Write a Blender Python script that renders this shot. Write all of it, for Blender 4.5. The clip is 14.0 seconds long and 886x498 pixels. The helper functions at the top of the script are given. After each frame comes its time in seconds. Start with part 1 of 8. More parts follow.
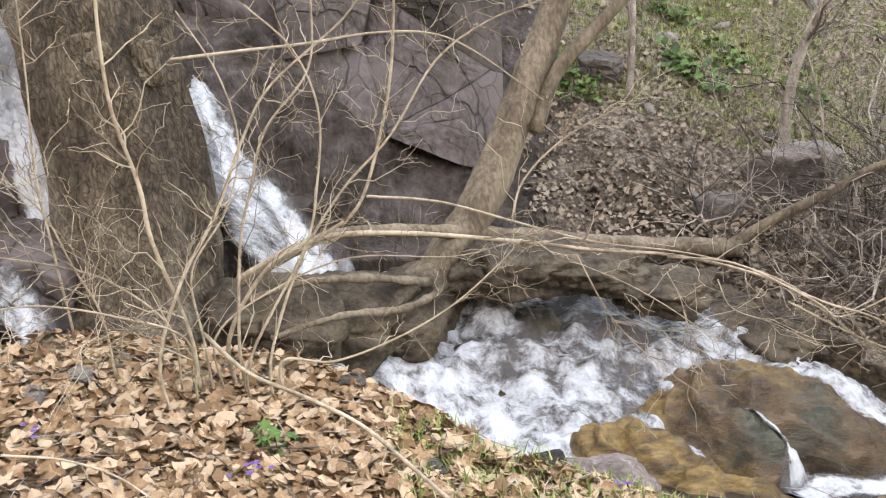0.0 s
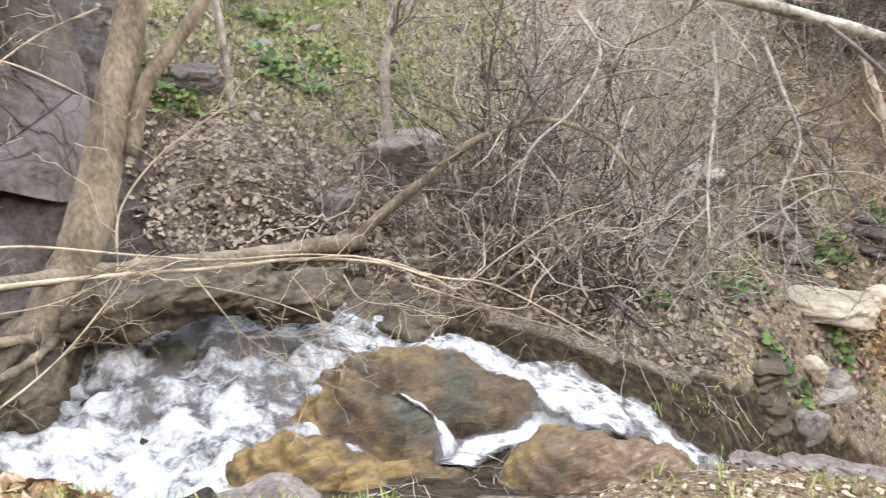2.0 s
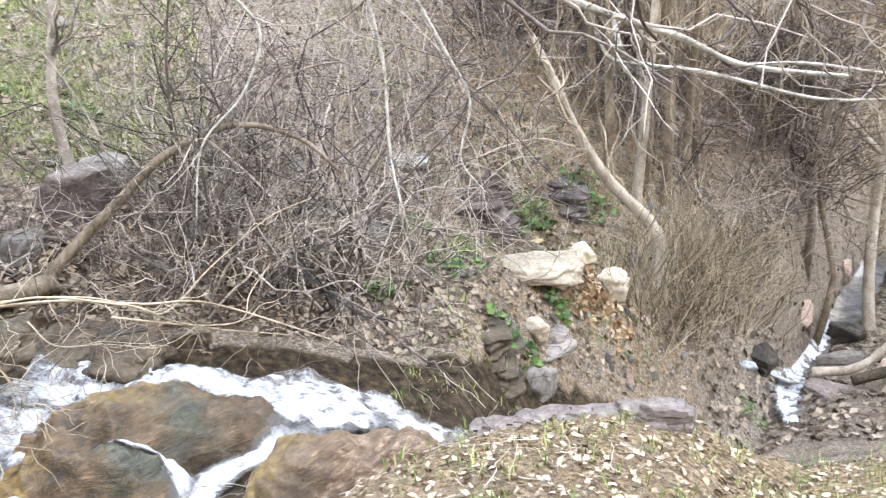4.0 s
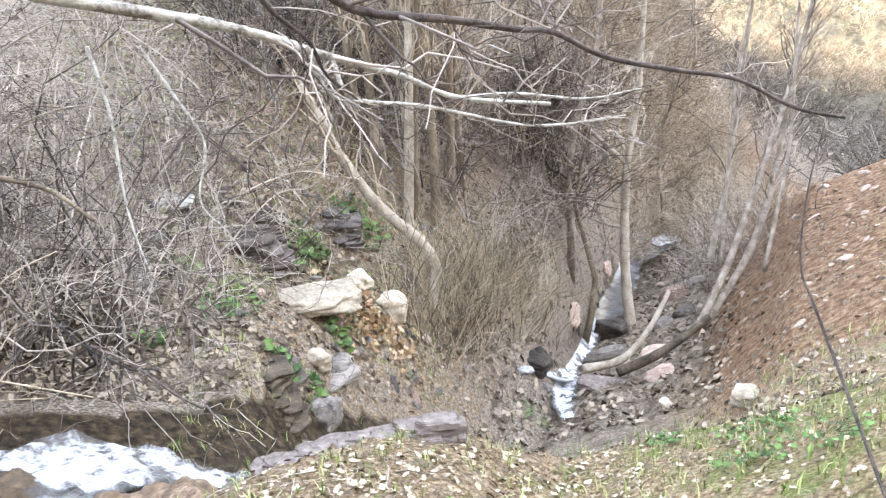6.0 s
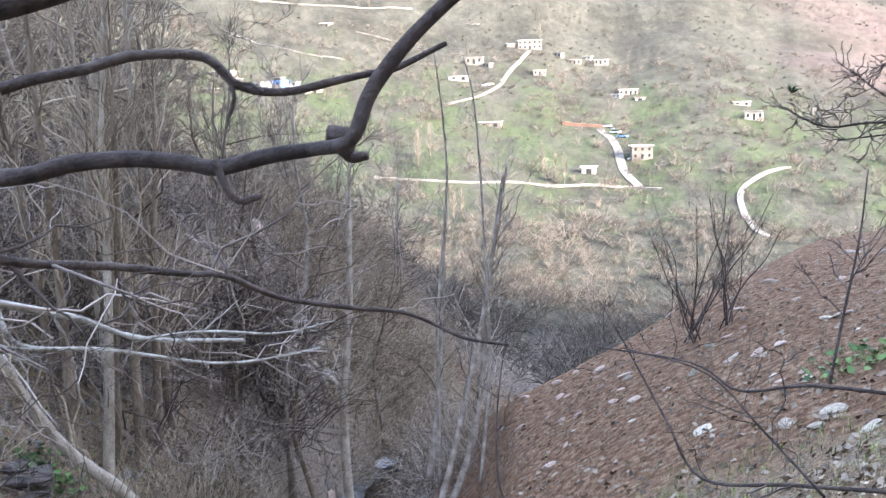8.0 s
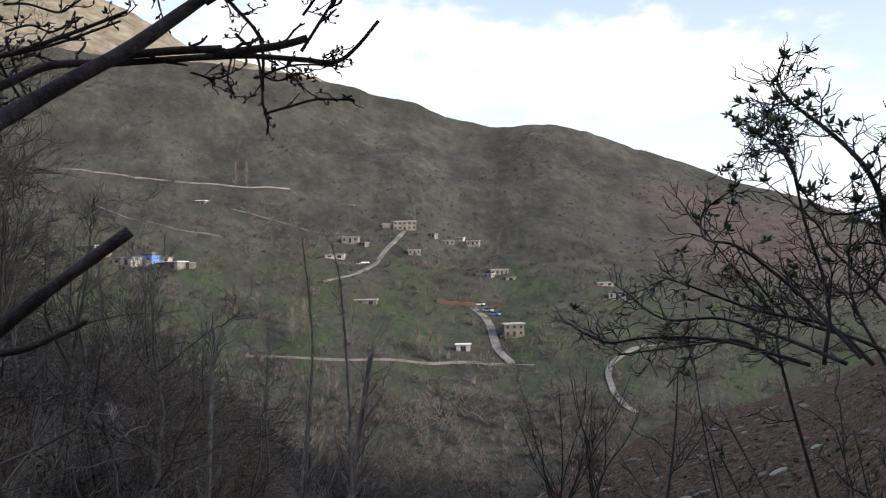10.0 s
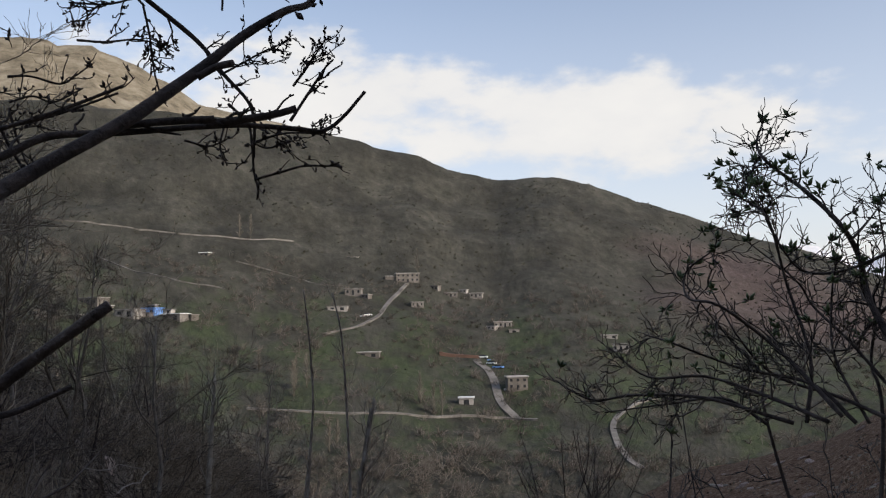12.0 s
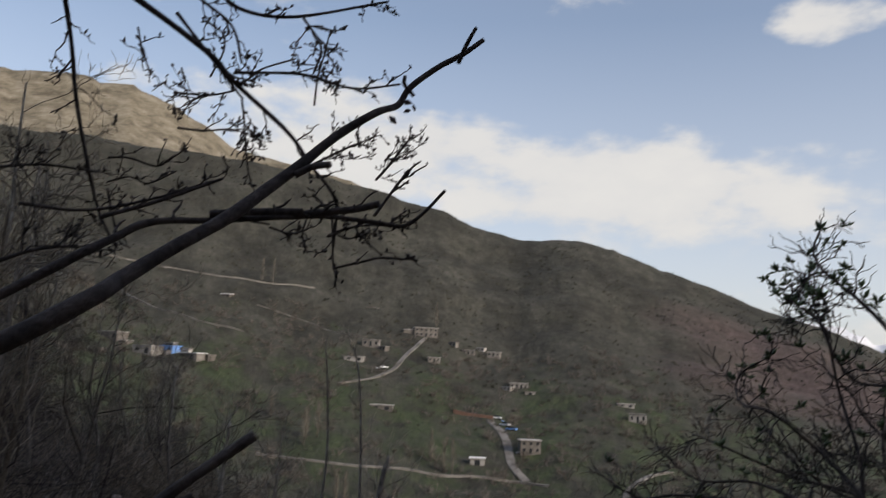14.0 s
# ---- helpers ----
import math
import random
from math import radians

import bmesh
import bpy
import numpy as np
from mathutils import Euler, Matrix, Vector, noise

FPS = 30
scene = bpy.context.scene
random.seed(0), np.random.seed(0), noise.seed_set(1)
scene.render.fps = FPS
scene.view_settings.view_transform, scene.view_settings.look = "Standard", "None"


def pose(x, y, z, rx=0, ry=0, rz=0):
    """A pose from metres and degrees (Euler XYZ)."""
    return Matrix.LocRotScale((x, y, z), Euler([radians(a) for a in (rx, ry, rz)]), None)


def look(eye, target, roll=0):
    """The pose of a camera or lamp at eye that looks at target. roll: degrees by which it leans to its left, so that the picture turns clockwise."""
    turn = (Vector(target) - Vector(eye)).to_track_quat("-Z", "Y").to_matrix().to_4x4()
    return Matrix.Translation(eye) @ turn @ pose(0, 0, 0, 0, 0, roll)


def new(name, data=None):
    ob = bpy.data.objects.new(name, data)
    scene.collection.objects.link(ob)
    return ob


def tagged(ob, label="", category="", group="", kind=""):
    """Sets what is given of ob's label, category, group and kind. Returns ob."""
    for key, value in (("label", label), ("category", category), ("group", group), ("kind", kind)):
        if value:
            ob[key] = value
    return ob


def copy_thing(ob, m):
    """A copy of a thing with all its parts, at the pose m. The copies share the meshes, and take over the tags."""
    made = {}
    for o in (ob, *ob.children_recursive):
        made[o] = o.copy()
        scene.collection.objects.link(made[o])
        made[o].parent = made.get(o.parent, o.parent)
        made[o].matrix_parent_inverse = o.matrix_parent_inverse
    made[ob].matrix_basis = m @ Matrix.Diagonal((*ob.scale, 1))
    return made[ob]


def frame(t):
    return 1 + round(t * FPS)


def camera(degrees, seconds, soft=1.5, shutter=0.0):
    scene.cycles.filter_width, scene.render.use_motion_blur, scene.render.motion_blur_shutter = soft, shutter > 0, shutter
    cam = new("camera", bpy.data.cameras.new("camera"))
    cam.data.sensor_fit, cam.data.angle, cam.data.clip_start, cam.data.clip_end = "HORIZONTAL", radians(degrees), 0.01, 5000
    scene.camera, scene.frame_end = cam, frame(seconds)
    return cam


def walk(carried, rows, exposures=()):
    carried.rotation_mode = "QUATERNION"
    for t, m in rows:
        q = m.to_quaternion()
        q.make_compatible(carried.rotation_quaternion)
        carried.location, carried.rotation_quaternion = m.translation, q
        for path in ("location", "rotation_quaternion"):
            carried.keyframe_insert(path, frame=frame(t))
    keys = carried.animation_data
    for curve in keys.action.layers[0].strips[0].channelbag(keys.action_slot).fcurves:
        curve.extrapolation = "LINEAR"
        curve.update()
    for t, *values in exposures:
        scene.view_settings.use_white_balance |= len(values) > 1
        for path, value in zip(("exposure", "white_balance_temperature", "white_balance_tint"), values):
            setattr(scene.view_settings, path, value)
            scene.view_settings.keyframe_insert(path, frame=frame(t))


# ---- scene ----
# ------------------------------------------------ camera and its walk
cam = camera(54.71, 14.0, soft=1.15, shutter=0.2)
ROWS = (
    (0.0, -0.082, -0.102, 1.714, 67.00, 3.00, 0.01),
    (0.5, -0.070, -0.058, 1.709, 65.74, 1.92, -2.64),
    (1.0, -0.041, 0.014, 1.667, 64.42, 1.47, -7.73),
    (1.5, 0.001, 0.101, 1.651, 64.55, 1.91, -16.42),
    (2.0, 0.112, 0.016, 1.632, 66.35, 3.49, -25.33),
    (2.5, 0.241, -0.001, 1.604, 66.00, 3.94, -31.91),
    (3.0, 0.241, 0.036, 1.562, 65.76, 4.22, -36.52),
    (3.5, 0.292, 0.012, 1.528, 65.62, 4.88, -40.47),
    (4.0, 0.296, 0.048, 1.467, 65.76, 5.19, -45.34),
    (4.2, 0.298, 0.052, 1.432, 65.89, 5.24, -47.52),
    (6.3, 0.355, -0.139, 1.510, 66.49, 4.17, -62.44),
    (6.5, 0.369, -0.143, 1.489, 66.86, 4.02, -64.12),
    (7.0, 0.372, -0.159, 1.495, 71.99, 2.46, -69.35),
    (7.5, 0.389, -0.166, 1.503, 76.97, 2.41, -74.21),
    (8.0, 0.387, -0.193, 1.525, 80.33, 2.10, -78.89),
    (8.5, 0.378, -0.217, 1.539, 83.91, 2.02, -82.17),
    (9.0, 0.401, -0.241, 1.561, 87.57, 1.86, -84.11),
    (9.2, 0.415, -0.259, 1.574, 88.89, 1.62, -84.74),
    (11.3, 0.373, -0.389, 1.590, 93.59, 1.82, -88.16),
    (11.5, 0.362, -0.384, 1.594, 93.91, 1.96, -87.81),
    (12.0, 0.380, -0.357, 1.591, 95.38, 1.37, -86.92),
    (12.5, 0.367, -0.344, 1.622, 98.77, 0.77, -88.54),
    (13.0, 0.363, -0.348, 1.645, 101.75, -0.70, -91.09),
    (13.5, 0.350, -0.337, 1.675, 103.42, -2.08, -91.38),
    (14.0, 0.343, -0.296, 1.639, 99.11, -2.47, -85.92),
)
walk(cam, [(t, pose(*r)) for t, *r in ROWS],
     exposures=((0.0, 3.65, 10100, 17), (2.0, 4.05, 9900, 16), (3.0, 4.28, 9500, 15), (4.2, 4.41, 8800, 14), (6.5, 4.42, 8100, 14), (7.5, 3.88, 7100, 15), (8.0, 3.35, 6800, 16), (8.5, 2.85, 6900, 16), (9.0, 2.0, 6550, 15), (9.2, 1.75, 6700, 15), (11.3, 0.27, 6800, 15), (12.0, 0.38, 6900, 15), (12.5, 0.58, 6950, 15), (13.5, 0.1, 6550, 14), (14.0, 0.18, 6950, 15)))

# ------------------------------------------------ world and sun
SUN_EL, SUN_AZ = radians(25), radians(-150)
world = bpy.data.worlds.new("world")
scene.world = world
world.use_nodes = True


def sky_nodes():
    nt = world.node_tree
    nt.nodes.clear()
    n, l = nt.nodes.new, nt.links.new
    out, bg = n("ShaderNodeOutputWorld"), n("ShaderNodeBackground")
    sky = n("ShaderNodeTexSky")
    sky.sky_type, sky.sun_disc = "NISHITA", False
    sky.sun_elevation, sky.sun_rotation = SUN_EL, SUN_AZ
    sky.air_density, sky.dust_density = 1.0, 1.7
    co = n("ShaderNodeTexCoord")
    mp = n("ShaderNodeMapping")
    mp.inputs["Scale"].default_value = (1.0, 1.0, 2.2)
    l(co.outputs["Generated"], mp.inputs["Vector"])
    big, fine = n("ShaderNodeTexNoise"), n("ShaderNodeTexNoise")
    big.inputs["Scale"].default_value, big.inputs["Detail"].default_value = 2.6, 2
    fine.inputs["Scale"].default_value, fine.inputs["Detail"].default_value = 9.0, 9
    fine.inputs["Roughness"].default_value = 0.55
    l(mp.outputs[0], big.inputs["Vector"])
    l(mp.outputs[0], fine.inputs["Vector"])
    sep = n("ShaderNodeSeparateXYZ")
    l(co.outputs["Generated"], sep.inputs[0])

    def calc(op, a, b=0.0, c=0.0):
        m = n("ShaderNodeMath")
        m.operation = op
        for k, v in enumerate((a, b, c)):
            if isinstance(v, (int, float)):
                m.inputs[k].default_value = v
            else:
                l(v, m.inputs[k])
        return m.outputs[0]

    az = calc("MULTIPLY", calc("ARCTAN2", sep.outputs["X"], sep.outputs["Y"]), 57.3)
    el = calc("MULTIPLY", calc("ARCSINE", sep.outputs["Z"]), 57.3)

    def bank(az0, el0, waz, wel, tilt=0.0):
        """A long cloud: 1 in its middle, falling off to its rim."""
        da = calc("SUBTRACT", az, az0)
        de = calc("SUBTRACT", calc("SUBTRACT", el, el0), calc("MULTIPLY", da, tilt))
        q = calc("ADD", calc("POWER", calc("ABSOLUTE", calc("DIVIDE", da, waz)), 2.0), calc("POWER", calc("ABSOLUTE", calc("DIVIDE", de, wel)), 2.0))
        return calc("SUBTRACT", 1.0, q)

    banks = calc("MAXIMUM", bank(98, 13.0, 18, 4.4, -0.06), bank(83.5, 15.8, 11, 3.8, -0.1))
    banks = calc("MAXIMUM", banks, bank(110.8, 23.5, 4.0, 1.9))
    banks = calc("MAXIMUM", banks, bank(72, 12, 14, 7.0))
    loose = calc("MULTIPLY_ADD", big.outputs["Fac"], 5.0, -3.15)
    field = calc("MAXIMUM", calc("MAXIMUM", banks, loose), -1.2)
    dens = calc("MULTIPLY_ADD", field, 0.25, fine.outputs["Fac"])
    ramp = n("ShaderNodeMapRange")
    ramp.interpolation_type = "SMOOTHSTEP"
    ramp.inputs["From Min"].default_value, ramp.inputs["From Max"].default_value = 0.50, 0.74
    l(dens, ramp.inputs["Value"])
    # thin haze towards the horizon
    haze = n("ShaderNodeMapRange")
    haze.inputs["From Min"].default_value, haze.inputs["From Max"].default_value = 24.0, 4.0
    haze.inputs["To Min"].default_value, haze.inputs["To Max"].default_value = 0.08, 0.55
    l(el, haze.inputs["Value"])
    veil, mix, lit = n("ShaderNodeMix"), n("ShaderNodeMix"), n("ShaderNodeMix")
    for x in (veil, mix, lit):
        x.data_type = "RGBA"
    veil.inputs["B"].default_value = (4.2, 4.5, 5.1, 1)
    l(haze.outputs[0], veil.inputs["Factor"])
    l(sky.outputs[0], veil.inputs["A"])
    lit.inputs["A"].default_value, lit.inputs["B"].default_value = (3.7, 3.95, 4.15, 1), (4.75, 4.9, 4.75, 1)
    l(fine.outputs["Fac"], lit.inputs["Factor"])
    l(calc("MULTIPLY", ramp.outputs[0], 0.92), mix.inputs["Factor"])
    l(veil.outputs["Result"], mix.inputs["A"])
    l(lit.outputs["Result"], mix.inputs["B"])
    l(mix.outputs["Result"], bg.inputs["Color"])
    bg.inputs["Strength"].default_value = 0.15
    l(bg.outputs[0], out.inputs["Surface"])


sky_nodes()
sun = new("sun", bpy.data.lights.new("sun", "SUN"))
sun.data.energy, sun.data.angle, sun.data.color = 2.3, radians(16), (1.0, 0.97, 0.92)
sun.matrix_world = look((0, 0, 50), (-50 * math.cos(SUN_EL) * math.sin(SUN_AZ), -50 * math.cos(SUN_EL) * math.cos(SUN_AZ), 50 - 50 * math.sin(SUN_EL)))


# ------------------------------------------------ materials
def mat(name, stops, scale=6.0, fine=60.0, rough=0.9, bump=0.4, stretch=(1, 1, 1), spec=0.3, vary=0.0, island=0.0):
    """A rough natural surface: a colour ramp over coarse and fine noise, with relief. vary: from object to object; island: from piece to piece."""
    m = bpy.data.materials.new(name)
    m.use_nodes = True
    nt = m.node_tree
    n, l = nt.nodes.new, nt.links.new
    p = nt.nodes["Principled BSDF"]
    co, mp = n("ShaderNodeTexCoord"), n("ShaderNodeMapping")
    mp.inputs["Scale"].default_value = stretch
    l(co.outputs["Object"], mp.inputs["Vector"])
    a, b = n("ShaderNodeTexNoise"), n("ShaderNodeTexNoise")
    a.inputs["Scale"].default_value, a.inputs["Detail"].default_value = scale, 5
    b.inputs["Scale"].default_value, b.inputs["Detail"].default_value = fine, 6
    b.inputs["Roughness"].default_value = 0.65
    l(mp.outputs[0], a.inputs["Vector"])
    l(mp.outputs[0], b.inputs["Vector"])
    mx = n("ShaderNodeMath")
    mx.operation = "MULTIPLY_ADD"
    mx.inputs[1].default_value = 0.45
    l(b.outputs["Fac"], mx.inputs[0])
    half = n("ShaderNodeMath")
    half.operation = "MULTIPLY"
    half.inputs[1].default_value = 0.55
    l(a.outputs["Fac"], half.inputs[0])
    l(half.outputs[0], mx.inputs[2])
    fac = mx.outputs[0]
    if vary or island:
        src = n("ShaderNodeObjectInfo").outputs["Random"] if vary else n("ShaderNodeNewGeometry").outputs["Random Per Island"]
        v = n("ShaderNodeMath")
        v.operation = "MULTIPLY_ADD"
        v.inputs[1].default_value = vary or island
        l(src, v.inputs[0])
        off = n("ShaderNodeMath")
        off.operation = "SUBTRACT"
        off.inputs[1].default_value = (vary or island) / 2
        l(fac, off.inputs[0])
        l(off.outputs[0], v.inputs[2])
        fac = v.outputs[0]
    r = n("ShaderNodeValToRGB")
    el = r.color_ramp.elements
    lo, hi = 0.37, 0.63
    for i, c in enumerate(stops):
        at = lo + (hi - lo) * i / max(1, len(stops) - 1)
        e = el[i] if i < 2 else el.new(at)
        e.position, e.color = at, (*c, 1)
    l(fac, r.inputs["Fac"])
    l(r.outputs["Color"], p.inputs["Base Color"])
    p.inputs["Roughness"].default_value, p.inputs["Specular IOR Level"].default_value = rough, spec
    if bump:
        bp = n("ShaderNodeBump")
        bp.inputs["Strength"].default_value, bp.inputs["Distance"].default_value = bump, 0.03
        l(mx.outputs[0], bp.inputs["Height"])
        l(bp.outputs[0], p.inputs["Normal"])
    return m


M_BARK_PALE = mat("bark_pale", ((0.18, 0.15, 0.115), (0.33, 0.29, 0.235), (0.48, 0.44, 0.37)), 7, 60, bump=0.5, stretch=(1, 1, 0.6))
M_BARK_GREY = mat("bark_grey", ((0.13, 0.105, 0.085), (0.25, 0.215, 0.18), (0.42, 0.38, 0.33)), 8, 70, bump=0.5)
M_BARK_DARK = mat("bark_dark", ((0.03, 0.025, 0.023), (0.075, 0.06, 0.055), (0.14, 0.115, 0.10)), 14, 90, bump=0.6)
M_LICHEN = mat("bark_lichened", ((0.10, 0.085, 0.07), (0.36, 0.35, 0.31), (0.55, 0.55, 0.50)), 16, 70, bump=0.6)
M_TWIG = mat("twig_grey_brown", ((0.085, 0.068, 0.06), (0.20, 0.168, 0.146), (0.42, 0.37, 0.325)), 3, 30, bump=0.2, island=0.5)
M_TWIG_TAN = mat("twig_tan", ((0.15, 0.115, 0.082), (0.295, 0.24, 0.172), (0.47, 0.40, 0.305)), 3, 30, bump=0.2, island=0.5)
M_TWIG_DARK = mat("twig_dark", ((0.035, 0.03, 0.028), (0.085, 0.07, 0.06), (0.17, 0.14, 0.12)), 3, 30, bump=0.2, island=0.5)
M_ROCK = mat("rock_purple_grey", ((0.022, 0.018, 0.014), (0.055, 0.044, 0.035), (0.085, 0.069, 0.066), (0.13, 0.108, 0.106)), 1.3, 14, bump=1.0, rough=0.7, vary=0.25, stretch=(1.5, 1.5, 0.7))
M_EARTH = mat("dark_earth", ((0.02, 0.016, 0.011), (0.046, 0.035, 0.024), (0.082, 0.064, 0.044), (0.13, 0.105, 0.076)), 5, 28, bump=1.0, rough=0.8)
M_SLAB = mat("ledge_stone", ((0.085, 0.068, 0.060), (0.17, 0.140, 0.128), (0.29, 0.25, 0.232)), 3, 24, bump=0.9, stretch=(1, 1, 4))
M_ROCK_BROWN = mat("rock_wet_brown", ((0.018, 0.015, 0.012), (0.044, 0.031, 0.021), (0.085, 0.052, 0.028), (0.115, 0.072, 0.034), (0.10, 0.08, 0.06)), 2.6, 17, bump=1.4, rough=0.42, spec=0.45, stretch=(0.7, 2.0, 2.6))
M_ROCK_OCHRE = mat("rock_wet_ochre", ((0.04, 0.028, 0.016), (0.10, 0.062, 0.024), (0.17, 0.105, 0.034), (0.20, 0.135, 0.055)), 2.2, 15, bump=1.0, rough=0.35, spec=0.5, stretch=(0.8, 1.8, 2.2))
M_ROCK_MOSS = mat("rock_wet_mossy", ((0.016, 0.015, 0.012), (0.038, 0.034, 0.026), (0.06, 0.056, 0.036), (0.10, 0.082, 0.06)), 5, 26, bump=1.3, rough=0.5, spec=0.4)
M_OUTCROP = mat("rock_thin_bedded", ((0.028, 0.022, 0.018), (0.062, 0.048, 0.041), (0.10, 0.080, 0.070), (0.17, 0.145, 0.13)), 4, 26, bump=0.9, vary=0.15, stretch=(1, 1, 3))
M_ROCK_PALE = mat("rock_cream", ((0.20, 0.168, 0.128), (0.36, 0.312, 0.243), (0.56, 0.50, 0.40)), 3, 30, bump=0.5, vary=0.3)
M_ROCK_GREY = mat("rock_grey", ((0.075, 0.066, 0.058), (0.145, 0.13, 0.117), (0.25, 0.228, 0.205)), 3, 26, bump=0.7, vary=0.3)
M_ROCK_LICHEN = mat("rock_lichened", ((0.05, 0.042, 0.04), (0.10, 0.086, 0.08), (0.15, 0.135, 0.125), (0.36, 0.35, 0.31)), 3.5, 18, bump=0.8, vary=0.2)
M_LEAF_DRY = mat("dry_leaf", ((0.19, 0.110, 0.058), (0.285, 0.178, 0.100), (0.365, 0.245, 0.148), (0.46, 0.345, 0.235)), 14, 60, rough=0.8, bump=0.4, island=0.42)
M_LEAF_DRY_ONE = mat("dry_leaf_single", ((0.19, 0.110, 0.060), (0.285, 0.178, 0.102), (0.365, 0.245, 0.15), (0.46, 0.34, 0.232)), 14, 60, rough=0.8, bump=0.4, vary=0.42)
M_LEAF_GREEN = mat("green_leaf", ((0.03, 0.065, 0.016), (0.06, 0.125, 0.03), (0.105, 0.195, 0.052)), 6, 40, rough=0.6, bump=0.1, island=0.6)
M_GRASS = mat("grass_blade", ((0.09, 0.15, 0.03), (0.18, 0.27, 0.06), (0.36, 0.36, 0.16)), 2, 20, rough=0.7, bump=0.0, island=0.8)
M_BUD = mat("bud_green", ((0.05, 0.07, 0.035), (0.10, 0.135, 0.06), (0.16, 0.20, 0.09)), 20, 80, rough=0.6, bump=0.0)
M_BARK_SMOOTH = mat("bark_smooth", ((0.075, 0.058, 0.042), (0.16, 0.128, 0.092), (0.27, 0.225, 0.17)), 5, 40, bump=0.5, stretch=(1, 1, 0.4))
M_LEAF_OLD = mat("old_leaf", ((0.08, 0.06, 0.044), (0.14, 0.108, 0.08), (0.205, 0.163, 0.122), (0.29, 0.237, 0.18)), 5, 30, rough=0.85, bump=0.2, island=0.9)
M_TWIG_WOOD = mat("twig_deep_wood", ((0.04, 0.031, 0.024), (0.105, 0.082, 0.064), (0.24, 0.20, 0.165)), 3, 30, bump=0.2, island=0.5)
M_LEAF_MID = mat("trodden_leaf", ((0.11, 0.078, 0.05), (0.20, 0.15, 0.10), (0.30, 0.235, 0.165), (0.42, 0.35, 0.26)), 5, 30, rough=0.85, bump=0.2, island=0.9)
M_STRAW = mat("straw_twig", ((0.10, 0.078, 0.052), (0.215, 0.175, 0.118), (0.40, 0.34, 0.24)), 3, 30, bump=0.2, island=0.6)


def bark_material():
    """Thick bark broken into small plates, with pale lichen patches."""
    m = mat("bark_cracked", ((0.04, 0.031, 0.023), (0.09, 0.07, 0.052), (0.16, 0.13, 0.095), (0.26, 0.225, 0.175)), 2.6, 30, bump=0.7, stretch=(1, 1, 0.5))
    nt = m.node_tree
    n, l = nt.nodes.new, nt.links.new
    p = nt.nodes["Principled BSDF"]
    co, mp, vo = n("ShaderNodeTexCoord"), n("ShaderNodeMapping"), n("ShaderNodeTexVoronoi")
    mp.inputs["Scale"].default_value = (1, 1, 0.45)
    vo.feature = "DISTANCE_TO_EDGE"
    vo.inputs["Scale"].default_value = 38
    l(co.outputs["Object"], mp.inputs["Vector"])
    nz = n("ShaderNodeTexNoise")
    nz.inputs["Scale"].default_value = 9
    l(mp.outputs[0], nz.inputs["Vector"])
    wv = n("ShaderNodeMix")
    wv.data_type, wv.inputs["Factor"].default_value = "VECTOR", 0.12
    l(mp.outputs[0], wv.inputs["A"])
    l(nz.outputs["Color"], wv.inputs["B"])
    l(wv.outputs["Result"], vo.inputs["Vector"])
    r = n("ShaderNodeMapRange")
    r.inputs["From Max"].default_value = 0.14
    r.inputs["To Min"].default_value = 0.6
    l(vo.outputs["Distance"], r.inputs["Value"])
    mx = n("ShaderNodeMix")
    mx.data_type, mx.blend_type, mx.inputs["Factor"].default_value = "RGBA", "MULTIPLY", 1.0
    l(p.inputs["Base Color"].links[0].from_socket, mx.inputs["A"])
    l(r.outputs[0], mx.inputs["B"])
    l(mx.outputs["Result"], p.inputs["Base Color"])
    bp = n("ShaderNodeBump")
    bp.inputs["Strength"].default_value, bp.inputs["Distance"].default_value = 0.9, 0.02
    l(r.outputs[0], bp.inputs["Height"])
    l(p.inputs["Normal"].links[0].from_socket, bp.inputs["Normal"])
    l(bp.outputs[0], p.inputs["Normal"])
    return m


M_BARK_CRACKED = bark_material()


